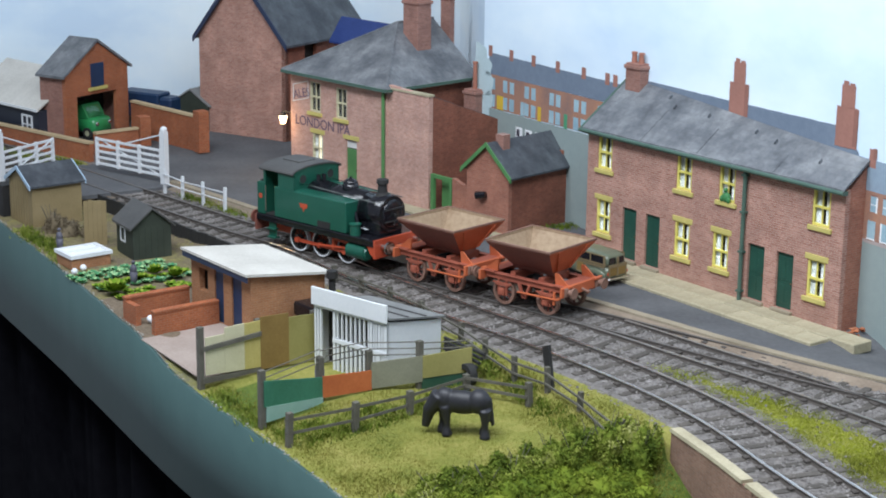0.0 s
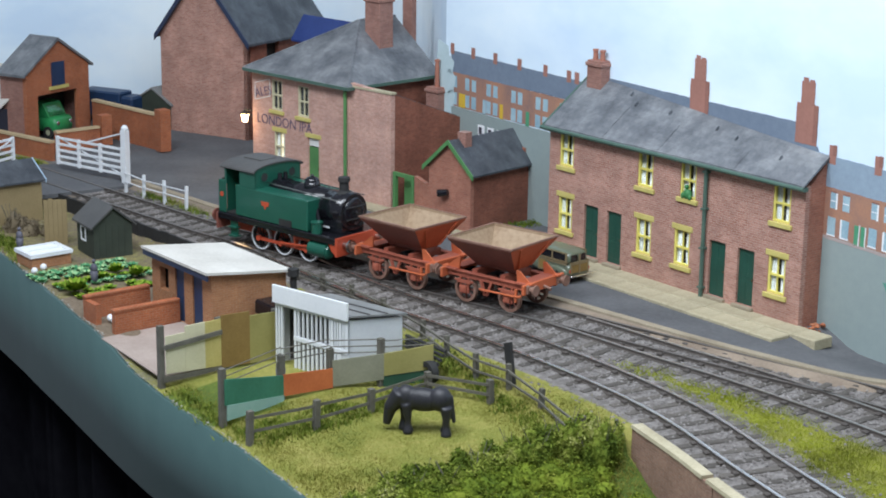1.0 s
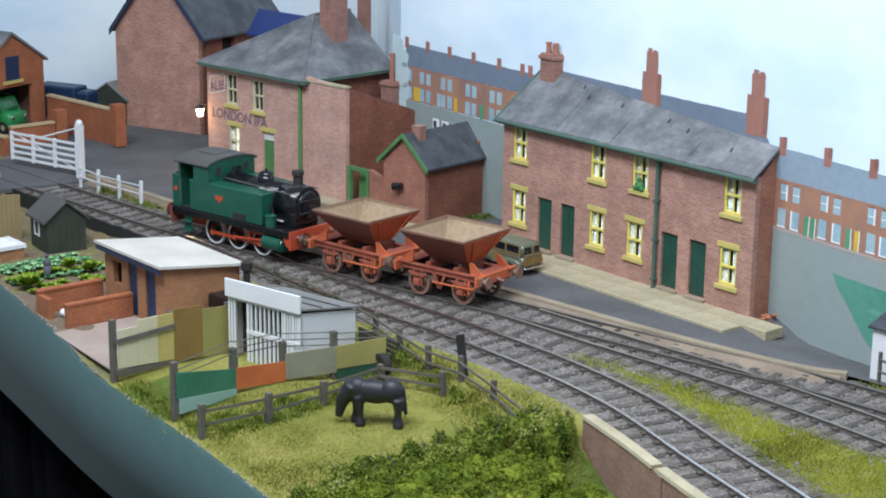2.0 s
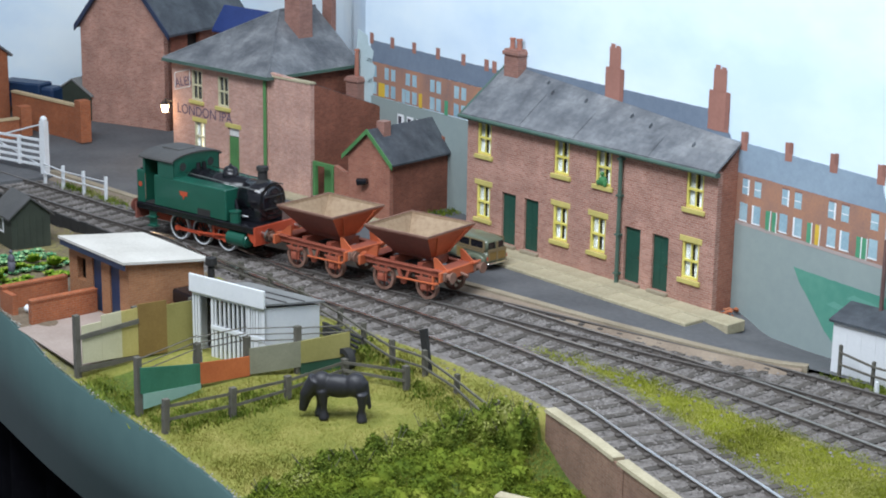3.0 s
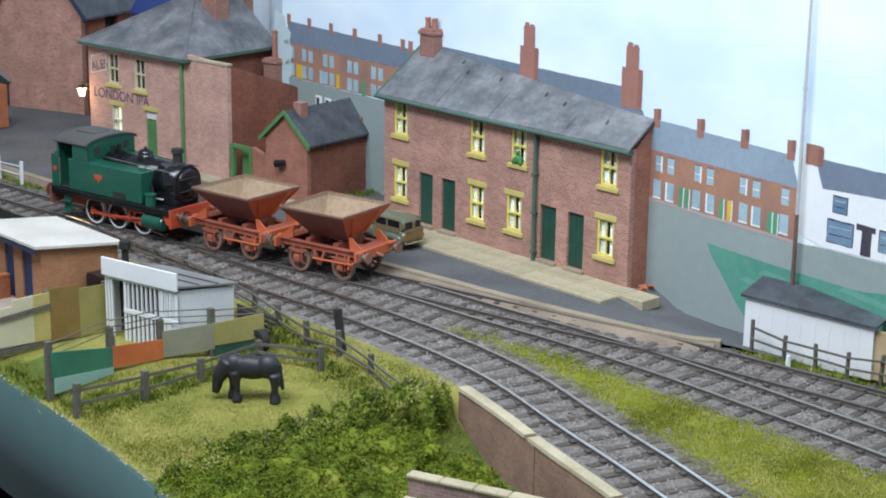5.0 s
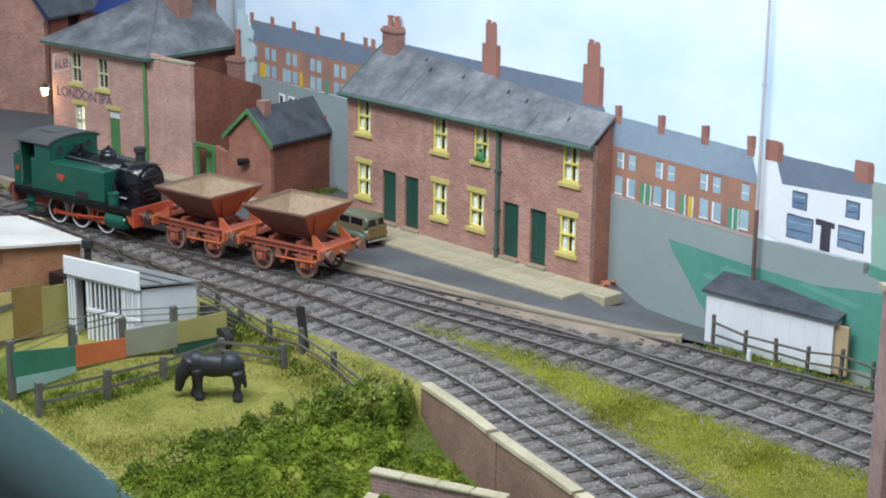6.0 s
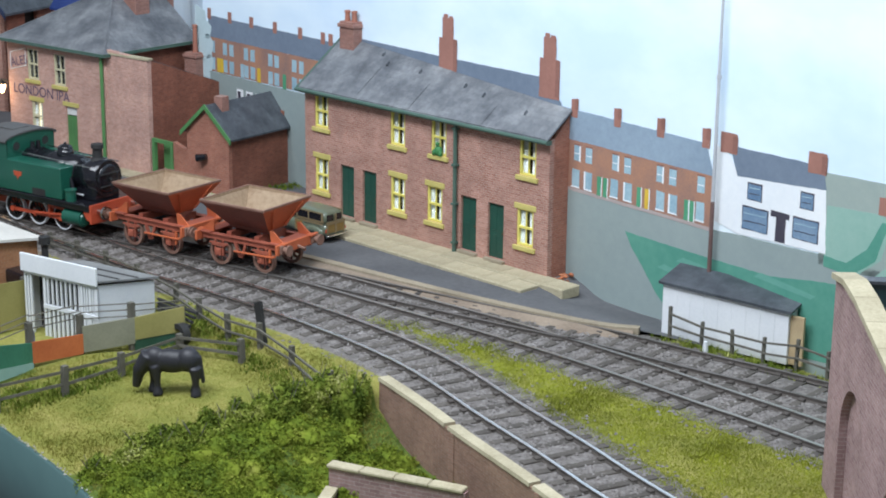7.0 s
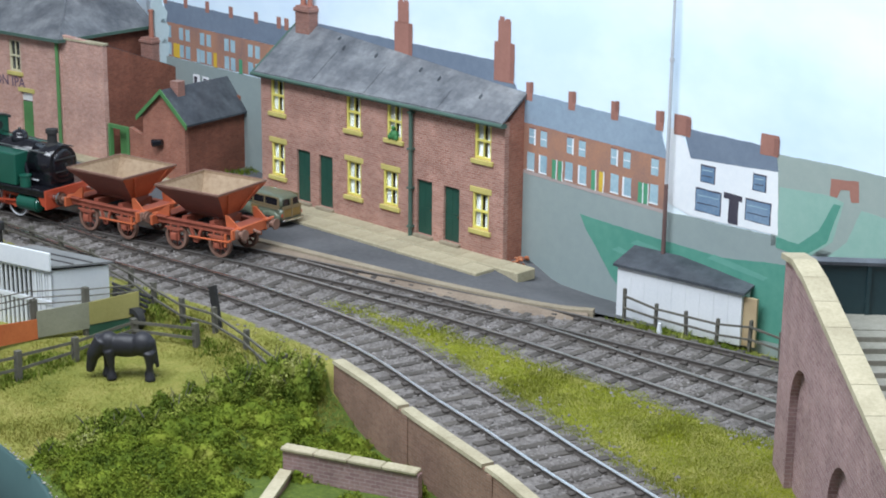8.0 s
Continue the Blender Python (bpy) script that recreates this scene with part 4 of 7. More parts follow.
# upper roof and two stacks that carry on as flat painting on the backscene
daub("painted_roof", [(0.3, 6.2), (12.3, 5.0), (12.1, 5.75), (10.95, 6.45), (5.6, 6.42), (0.0, 6.43)], P_ROOF_DARK, 1)
for x, zb in ((6.15, 5.58), (11.5, 5.78)):
    st = daub("painted_chimney", rect(x - 0.5, x + 0.5, zb, 7.12), P_REDBRICK, 4)
    daub("stack_top", rect(x - 0.32, x + 0.3, 7.1, 7.85), P_REDBRICK, 4, st)
    daub("stack_shade", rect(x + 0.3, x + 0.5, zb + 0.1, 7.1), P_DARKBRICK, 5, st)
    daub("pot", rect(x - 0.25, x - 0.02, 7.8, 7.98), P_REDBRICK, 5, st)
    daub("pot", rect(x + 0.04, x + 0.26, 7.75, 7.93), P_REDBRICK, 5, st)
crumbs("rubble", [(12.75 + rng.uniform(0, 0.45), 0.35 + rng.uniform(-0.25, 0.5), -0.45 + rng.uniform(0, 0.7) ** 2) for _ in range(70)], rng.uniform(0.05, 0.13, 70), BRICK_ORANGE, "small heap of orange brick rubble by the end wall", "rubble")

# small green figure at an upper window, a plain shape
bm = ball(7.28, -0.02, 3.42, 0.17, 1.1, 0.8, 1.1)
ball(7.27, -0.05, 3.68, 0.08, bm=bm)
ball(7.12, -0.08, 3.36, 0.08, 0.9, 1, 1.4, bm)
ball(7.45, -0.08, 3.34, 0.08, 0.9, 1, 1.3, bm)
solid("figurine", bm, FIGURE, "small green-coated doll leaning at an upstairs window", "figurine", "", True)

# the public house: hipped slate roof, wing with a chimney stack behind
pub = thing("public_house", -11.25, -1.4, -0.04, 6.3, "pinkish brick public house with hipped slate roof and painted wall lettering", "house")
PX, PY, PE = -6.5, 5.0, 4.72
holes = [(-5.15, -4.4, 3.05, 4.4), (-3.35, -2.6, 3.0, 4.35), (-5.0, -4.25, 0.8, 2.1), (-2.7, -1.95, 0.0, 2.15)]
part("front_wall", wall(PX, 0, -0.2, PE, holes), BRICK_PALE, pub, "pinkish brick front")
# This side's shade is in its brick colour, darker than the front.
part("side_wall", box(-0.22, 0, 0.22, PY, -0.2, PE), BRICK_SHADED, pub, "brick side with its shade in the colour")
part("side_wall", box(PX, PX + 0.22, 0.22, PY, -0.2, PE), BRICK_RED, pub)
part("back_wall", prism([(PX + 0.22, PY, -0.2), (-0.22, PY, -0.2), (-0.22, PY, PE), (-2.75, PY, 6.75), (PX + 0.22, PY, PE)], (0, -0.2, 0)), BRICK_RED, pub)
# Near-black block gives the pub's rooms their shade by colour.
part("room_shade_box", box(PX + 0.3, -0.3, 0.6, 1.0, -0.1, PE - 0.1), ROOM_SHADE, pub, "near-black box standing in for the shade of the rooms")
o = 0.28
back = PY + 0.18
lo = [(PX - o, -o, PE + 0.02), (o, -o, PE + 0.02), (o, back, PE + 0.02), (PX - o, back, PE + 0.02)]
apex = [(-2.75, 3.05, 6.98), (-2.75, back, 7.0)]
bm = bmesh.new()
v = [bm.verts.new(p) for p in lo + apex] + [bm.verts.new((x, y, z - 0.1)) for x, y, z in lo]
for q in ((0, 1, 4), (1, 2, 5, 4), (2, 3, 5), (3, 0, 4, 5), (0, 6, 7, 1), (1, 7, 8, 2), (2, 8, 9, 3), (3, 9, 6, 0), (9, 8, 7, 6)):
    bm.faces.new([v[i] for i in q])
pub_roof = part("roof", bm, SLATE, pub, "weathered grey slate hipped roof")
for a, b in ((lo[1], apex[0]), (lo[0], apex[0]), (apex[0], apex[1])):
    part("hip_ridge", rod(a, b, 0.06, 0.06, 6), SLATE, pub_roof)
bm = box(PX - o, o, -o - 0.08, -o, PE - 0.1, PE + 0.03)
box(o, o + 0.08, -o - 0.08, back, PE - 0.1, PE + 0.03, bm)
part("gutter", bm, GREEN_TRIM, pub, "green gutter")
part("downpipe", rod((-0.12, -0.1, 0), (-0.12, -0.1, PE), 0.08, 0.08, 8), GREEN_BRIGHT, pub, "green downpipe")
# Unlit windows get near-black curtains, room shade by colour, so panes look empty.
for x, z, w, h, lit in ((-5.15, 3.05, 0.75, 1.35, None), (-3.35, 3.0, 0.75, 1.35, None), (-5.0, 0.8, 0.75, 1.3, LIT_ROOM)):
    sash_window(pub, x, z, w, h, CREAM, YELLOW_STONE, 0.0, z < 2, CLOTH if lit else ROOM_SHADE, lit)
plank_door(pub, -2.7, 0.0, 0.75, 1.75, GREEN_BRIGHT)
part("fanlight", box(-2.7, -1.95, 0.1, 0.13, 1.8, 2.15), CLOTH, pub, "pale fanlight over the door")
part("door_lintel", box(-2.85, -1.8, -0.03, 0.06, 2.17, 2.36, None, 0.01), YELLOW_STONE, pub)
wing = part("wing_wall", prism([(0.003, 0.04, -0.2), (2.58, 0.04, -0.2), (2.58, 0.04, 4.72), (0.003, 0.04, 4.9)], (0, 0.22, 0)), BRICK_PALE, pub, "brick wing front")
# Wing side likewise coloured dark to carry its shade.
part("wing_side", prism([(2.58, 0.26, -0.2), (2.58, 5.2, -0.2), (2.58, 5.2, 2.9), (2.58, 0.26, 4.7)], (-0.22, 0, 0)), BRICK_SHADED, pub, "brick wing side with its shade in the colour")
part("wing_roof", prism([(0.0, 0.26, 4.72), (2.36, 0.26, 4.66), (2.36, 5.2, 2.86), (0.0, 5.2, 2.86)], (0, 0, 0.08)), SLATE_DARK, pub)
part("coping", box(0, 2.64, 0.0, 0.3, 4.72, 4.8), STONE, wing)
chimney(pub, -1.75, 3.3, 5.7, 0.95, 0.8, 2.4, 2, BRICK_STACK, 0.9)
chimney(pub, -2.0, 5.35, -0.1, 0.6, 0.3, 8.2, 2, BRICK_STACK, 0.4)
chimney(pub, 1.0, 4.2, 2.8, 0.72, 0.65, 1.6, 1, BRICK_STACK, 1.1)


def lettering(parent, text, x, z, size, mat, tilt=0.0):
    c = bpy.data.curves.new("lettering", "FONT")
    c.body, c.size, c.extrude, c.align_x = text, size * S, 0.004 * S, "LEFT"
    c.materials.append(mat)
    ob = new("lettering", c)
    ob.parent = parent
    ob.matrix_basis = pose(S * x, S * -0.012, S * z, 90, -tilt, 0)
    return tagged(ob, "faded dark painted letters")


PAINT_INK = plain("faded_ink", (0.05, 0.04, 0.09), (0.2, 0.13, 0.17), 0.8, grain=14)
sign = part("sign_panel", prism([(-6.3, -0.006, 3.35), (-5.25, -0.006, 3.62), (-5.25, -0.006, 4.38), (-6.3, -0.006, 4.1)], (0, 0.012, 0)), BRICK_PALE, pub, "pale outlined sign panel")
for a, b in (((-6.3, 3.35), (-5.25, 3.62)), ((-6.3, 4.1), (-5.25, 4.38)), ((-6.3, 3.35), (-6.3, 4.1)), ((-5.25, 3.62), (-5.25, 4.38))):
    part("outline", rod((a[0], -0.01, a[1]), (b[0], -0.01, b[1]), 0.02, 0.02, 4), CLOTH, sign)
lettering(pub, "ALES", -6.27, 3.46, 0.56, PAINT_INK, 13)
lettering(pub, "LONDON IPA", -6.2, 2.35, 0.62, PAINT_INK)

# lit lamp on the corner of the public house
lamp = thing("wall_lamp", -18.41, -2.1, 0, 6.3, "lit bracket lamp with glowing warm lantern on the public house", "lamp")
bm = rod((0, 0, 2.72), (0.72, 0.02, 2.72), 0.035, 0.035, 6)
rod((0.12, 0, 2.72), (0.7, 0.02, 2.35), 0.025, 0.025, 6, bm)
part("bracket", bm, SOOT, lamp)
part("lantern", rod((0, 0, 2.14), (0, 0, 2.5), 0.12, 0.21, 6), LIT, lamp, "glowing glass")
part("cap", rod((0, 0, 2.51), (0, 0, 2.7), 0.25, 0.04, 6), SOOT, lamp)
glow = bpy.data.lights.new("lamp_light", "POINT")
glow.energy, glow.color, glow.shadow_soft_size = 0.016, (1, 0.62, 0.3), 0.2 * S
tagged(new("lamp_light", glow), "warm bulb of the wall lamp", "lamp").location = (S * -18.3, S * -2.55, S * 2.35)

# outhouse with green barge boards, and the yard wall with its gate
out = thing("outhouse", -3.5, -1.0, -0.1, 9, "small brick outhouse with slate roof and green barge boards", "outhouse")
part("gable_wall", prism([(-2.25, 0, -0.1), (0, 0, -0.1), (0, 0, 2.45), (-1.12, 0, 3.5), (-2.25, 0, 2.5)], (0, 0.2, 0)), BRICK_RED, out)
# Side and back walls in the darkened brick: their shade is painted in.
part("side_wall", box(-0.2, 0, 0.2, 3.7, -0.1, 2.4), BRICK_SHADED, out)
part("side_wall", box(-2.25, -2.05, 0.2, 3.7, -0.1, 2.4), BRICK_SHADED, out)
part("back_wall", box(-2.05, -0.2, 3.5, 3.7, -0.1, 2.9), BRICK_SHADED, out)
part("roof", prism([(-1.12, -0.12, 3.58), (0.22, -0.12, 2.34), (0.22, -0.12, 2.26), (-1.12, -0.12, 3.48)], (0, 4.0, 0)), SLATE_DARK, out)
part("roof", prism([(-1.12, -0.12, 3.58), (-2.47, -0.12, 2.38), (-2.47, -0.12, 2.3), (-1.12, -0.12, 3.48)], (0, 4.0, 0)), SLATE_DARK, out)
part("barge_board", prism([(-1.12, -0.17, 3.62), (0.24, -0.17, 2.36), (0.24, -0.17, 2.16), (-1.12, -0.17, 3.42)], (0, 0.06, 0)), GREEN_BRIGHT, out)
part("barge_board", prism([(-1.12, -0.17, 3.62), (-2.49, -0.17, 2.4), (-2.49, -0.17, 2.2), (-1.12, -0.17, 3.42)], (0, 0.06, 0)), GREEN_BRIGHT, out)
chimney(out, -0.98, 0.7, 2.6, 0.42, 0.42, 1.25, 0, BRICK_STACK, cap=False)
bm = rod((-1.5, -0.25, 1.42), (-1.1, -0.12, 1.5), 0.16, 0.12, 10)
part("wall_lamp", bm, BLACK, out, "black bracket lamp head")
yard = thing("yard_wall", -8.6, -1.1, -0.1, 4, "low red brick yard wall beside a green gate", "wall")
part("wall_run", prism([(1.45, 0, -0.1), (3.0, 0, -0.1), (3.0, 0, 1.35), (2.3, 0, 1.4), (1.45, 0, 1.65)], (0, 0.2, 0)), BRICK_RED, yard)
# Rear run in the darkened brick, shade included in its colour.
part("wall_back", box(0.1, 2.9, 2.2, 2.4, -0.1, 2.0), BRICK_SHADED, yard)
gate = thing("yard_gate", -8.6, -1.1, -0.1, 4, "green painted wooden yard gate standing open", "gate")
part("gate_post", box(0.08, 0.24, 0, 0.16, 0, 1.6), GREEN_BRIGHT, gate)
part("gate_post", box(1.24, 1.4, 0, 0.16, 0, 1.6), GREEN_BRIGHT, gate)
part("gate_leaf", box(0.24, 1.24, 0.5, 0.58, 0.15, 1.45), GREEN_BRIGHT, gate)
part("head_rail", box(0.24, 1.24, 0.02, 0.14, 1.45, 1.6), GREEN_BRIGHT, gate)

# tall brick warehouse with navy barge boards
ware = thing("warehouse", -24.3, 1.7, -0.1, 21, "tall brick warehouse with steep slate roof and navy barge boards", "warehouse")
WL, WD, WE, WR = -5.4, 6.5, 5.0, 8.2
part("gable_wall", prism([(WL, 0, -0.1), (0, 0, -0.1), (0, 0, WE), (WL / 2, 0, WR), (WL, 0, WE)], (0, 0.25, 0)), BRICK_PINK, ware)
# Walls behind the gable get shade by colour, through the darkened brick.
part("side_wall", wall(0, WD, -0.1, WE, [(1.6, 2.6, 3.4, 4.8)]), BRICK_SHADED, ware).matrix_basis = pose(0, 0, 0, 0, 0, 90)
part("side_wall", box(WL, WL + 0.25, 0.25, WD, -0.1, WE), BRICK_SHADED, ware)
part("back_wall", box(WL, 0, WD - 0.02, WD + 0.2, -0.1, WE), BRICK_SHADED, ware)
# Near-black block fills the opening with painted shade.
part("opening_shade", box(-0.6, -0.3, 1.3, 2.9, 3.2, 4.95), ROOM_SHADE, ware)
for s in (1, -1):
    e = 0.3 if s > 0 else WL - 0.15
    part("roof", prism([(WL / 2, -0.25, WR + 0.12), (e, -0.25, WE - 0.25), (e, -0.25, WE - 0.37), (WL / 2, -0.25, WR - 0.05)], (0, WD + 0.5, 0)), SLATE_DARK, ware)
    part("barge_board", prism([(WL / 2, -0.33, WR + 0.16), (e, -0.33, WE - 0.2), (e, -0.33, WE - 0.5), (WL / 2, -0.33, WR - 0.16)], (0, 0.08, 0)), BLUE_TRIM, ware)
shed = thing("blue_roof_shed", -24.1, 4.9, -0.1, 6, "shed with dark blue roof behind the warehouse", "shed")
part("wall_block", box(0, 3.6, -0.5, 0.6, -0.1, 4.7), BRICK_RED, shed)
part("roof", prism([(-0.15, -0.7, 4.7), (3.75, -0.7, 4.7), (3.75, 0.1, 5.85), (-0.15, 0.1, 5.85)], (0, 0, 0.1)), BLUE_ROOF, shed)

# brick garage with a green van inside
gar = thing("garage", -29.3, -7.6, -0.1, 111, "brick coach garage with slate roof and open doorway", "garage")
GL, GD = 4.4, 1.7
part("front_wall", prism([(0, 0, 3.1), (GL, 0, 3.1), (GL, 0, 3.45), (GL / 2, 0, 4.8), (0, 0, 3.45)], (0, 0.22, 0)), BRICK_ORANGE, gar)
part("front_wall", wall(0, GL, -0.1, 3.1, [(0.75, 3.55, -0.1, 2.25)], thick=0.22), BRICK_ORANGE, gar)
part("side_wall", box(0, 0.22, 0.22, GD, -0.1, 3.4), BRICK_STACK, gar)
part("side_wall", box(GL - 0.22, GL, 0.22, GD, -0.1, 3.4), BRICK_STACK, gar)
# Back and ceiling coloured near-black for the shade within the garage.
part("back_wall", box(0.22, GL - 0.22, GD - 0.2, GD, -0.1, 3.4), ROOM_SHADE, gar)
part("inner_ceiling", box(0.23, GL - 0.23, 0.23, GD - 0.21, 2.5, 2.6), ROOM_SHADE, gar)
for side in (0, 1):
    e = -0.25 if side == 0 else GL + 0.25
    part("roof", prism([(GL / 2, -0.12, 4.95), (e, -0.12, 3.37), (e, -0.12, 3.25), (GL / 2, -0.12, 4.8)], (0, GD + 0.15, 0)), SLATE, gar)
part("hatch", box(1.75, 2.65, -0.04, 0.02, 2.6, 3.75), BLUE, gar, "blue loft hatch")
part("hatch_sill", box(1.55, 2.85, -0.1, 0.02, 2.43, 2.58), YELLOW_STONE, gar)

van = thing("van", -31.3, -5.8, -0.12, 21, "bright green delivery van parked in the garage", "van")
van.scale = (0.9, 0.9, 0.9)
bm = box(-0.2, 1.5, -0.75, 0.75, 0.3, 1.15, None, 0.16)
part("body", bm, VAN_GREEN, van, "", True)
part("cab", prism([(-0.15, -0.68, 1.1), (1.0, -0.68, 1.1), (0.55, -0.68, 1.85), (-0.15, -0.68, 1.9)], (0, 1.36, 0)), VAN_GREEN, van)
part("windscreen", prism([(1.0, -0.55, 1.18), (1.0, 0.55, 1.18), (0.63, 0.5, 1.75), (0.63, -0.5, 1.75)], (0.015, 0, 0.01)), GLASS, van)
for x in (1.0,):
    for y in (-0.72, 0.72):
        w = part("wheel", ring(x, y, 0.32, 0.32, 0.09, 0.16), TYRE, van)
        part("hub", rod((x, y - 0.07, 0.32), (x, y + 0.07, 0.32), 0.17, 0.17, 12), CAR_PALE, w)
for y in (-0.5, 0.5):
    part("headlight", ball(1.5, y, 0.85, 0.13, 0.5, n=8), CHROME, van)

hut = thing("office_hut", -33.0, -9.0, -0.1, 10, "black timber hut with a white sash window", "hut")
part("body", box(-3.2, 2.6, 0, 2.2, 0, 1.6), NAVY_HUT, hut)
part("roof", prism([(-3.4, -0.15, 1.6), (2.75, -0.15, 1.6), (2.75, 2.3, 3.2), (-3.4, 2.3, 3.2)], (0, 0, 0.09)), WHITE_ROOF, hut)
bm = box(1.2, 1.28, -0.06, 0, 0.35, 1.3)
for a, b, c, d in ((2.0, 2.08, 0.35, 1.3), (1.28, 2.0, 0.35, 0.43), (1.28, 2.0, 1.22, 1.3), (1.28, 2.0, 0.79, 0.85), (1.62, 1.68, 0.43, 1.22)):
    box(a, b, -0.06, 0, c, d, bm)
part("window_frame", bm, WHITE, hut)
part("roof_edge", box(-3.4, 2.75, -0.2, -0.15, 1.58, 1.7), WHITE, hut)

for name, pts, h, lab in (("yard_wall", [(-30.2, -3.6), (-24.4, -2.9)], 1.5, "orange brick yard wall with stone coping"), ("yard_wall", [(-38, -10.9), (-32.3, -9.55), (-25.84, -8.02)], 0.6, "low tan brick wall with flat coping"), ("yard_wall", [(-27.2, -7.2), (-27.26, -4.9)], 0.75, "short orange brick wall with pale coping")):
    w = thing(name, 0, 0, 0, 0, lab, "wall")
    part("brickwork", sweep(pts, [(-0.12, -0.3), (0.12, -0.3), (0.12, h), (-0.12, h)], 2), BRICK_ORANGE, w)
    part("coping", sweep(pts, [(-0.17, h), (0.17, h), (0.15, h + 0.1), (-0.15, h + 0.1)], 2), WOOD_PALE, w)
pier = solid("gate_pier", box(-24.6, -24.05, -3.3, -2.75, -0.1, 1.9), BRICK_ORANGE, "orange brick gate pier", "pier")
solid("gate_pier", box(-27.55, -27.0, -4.85, -4.3, -0.1, 1.35), BRICK_ORANGE, "orange brick gate pier with flat stone cap", "pier")
dk = thing("coal_shed", -30.9, -0.9, -0.1, 20, "dark timber shed with pitched felt roof", "shed")
dk.scale = (0.75, 0.75, 0.75)
part("body", prism([(0, 0, 0), (3.0, 0, 0), (3.0, 0, 1.7), (1.5, 0, 2.6), (0, 0, 1.7)], (0, 2.2, 0)), SHED_GREEN, dk)
part("roof", prism([(1.5, -0.1, 2.72), (3.2, -0.1, 1.68), (3.2, -0.1, 1.58), (1.5, -0.1, 2.6)], (0, 2.4, 0)), FELT, dk)
part("roof", prism([(1.5, -0.1, 2.72), (-0.2, -0.1, 1.68), (-0.2, -0.1, 1.58), (1.5, -0.1, 2.6)], (0, 2.4, 0)), FELT, dk)
lorry = thing("lorry", -32.2, -1.9, -0.1, 25, "dark blue lorry standing behind the yard wall", "lorry")
lorry.scale = (0.7, 0.7, 0.82)
part("body", box(-1.8, 1.8, -0.8, 0.8, 0.5, 2.1, None, 0.1), BLUE, lorry)
part("cab", box(1.8, 2.9, -0.75, 0.75, 0.4, 1.9, None, 0.15), BLUE, lorry)
for x in (-1.2, 2.2):
    for y in (-0.75, 0.75):
        part("wheel", ring(x, y, 0.42, 0.42, 0.12, 0.3), TYRE, lorry)


# ---- the train, standing on the running line ----
def on_line(x):
    """Place and heading on the running line."""
    p, w = curve_points(MAIN, 0.3)
    return x, float(np.interp(x, p[:, 0], p[:, 1])), math.degrees(math.atan2(float(np.interp(x, p[:, 0], w[:, 1])), float(np.interp(x, p[:, 0], w[:, 0]))))


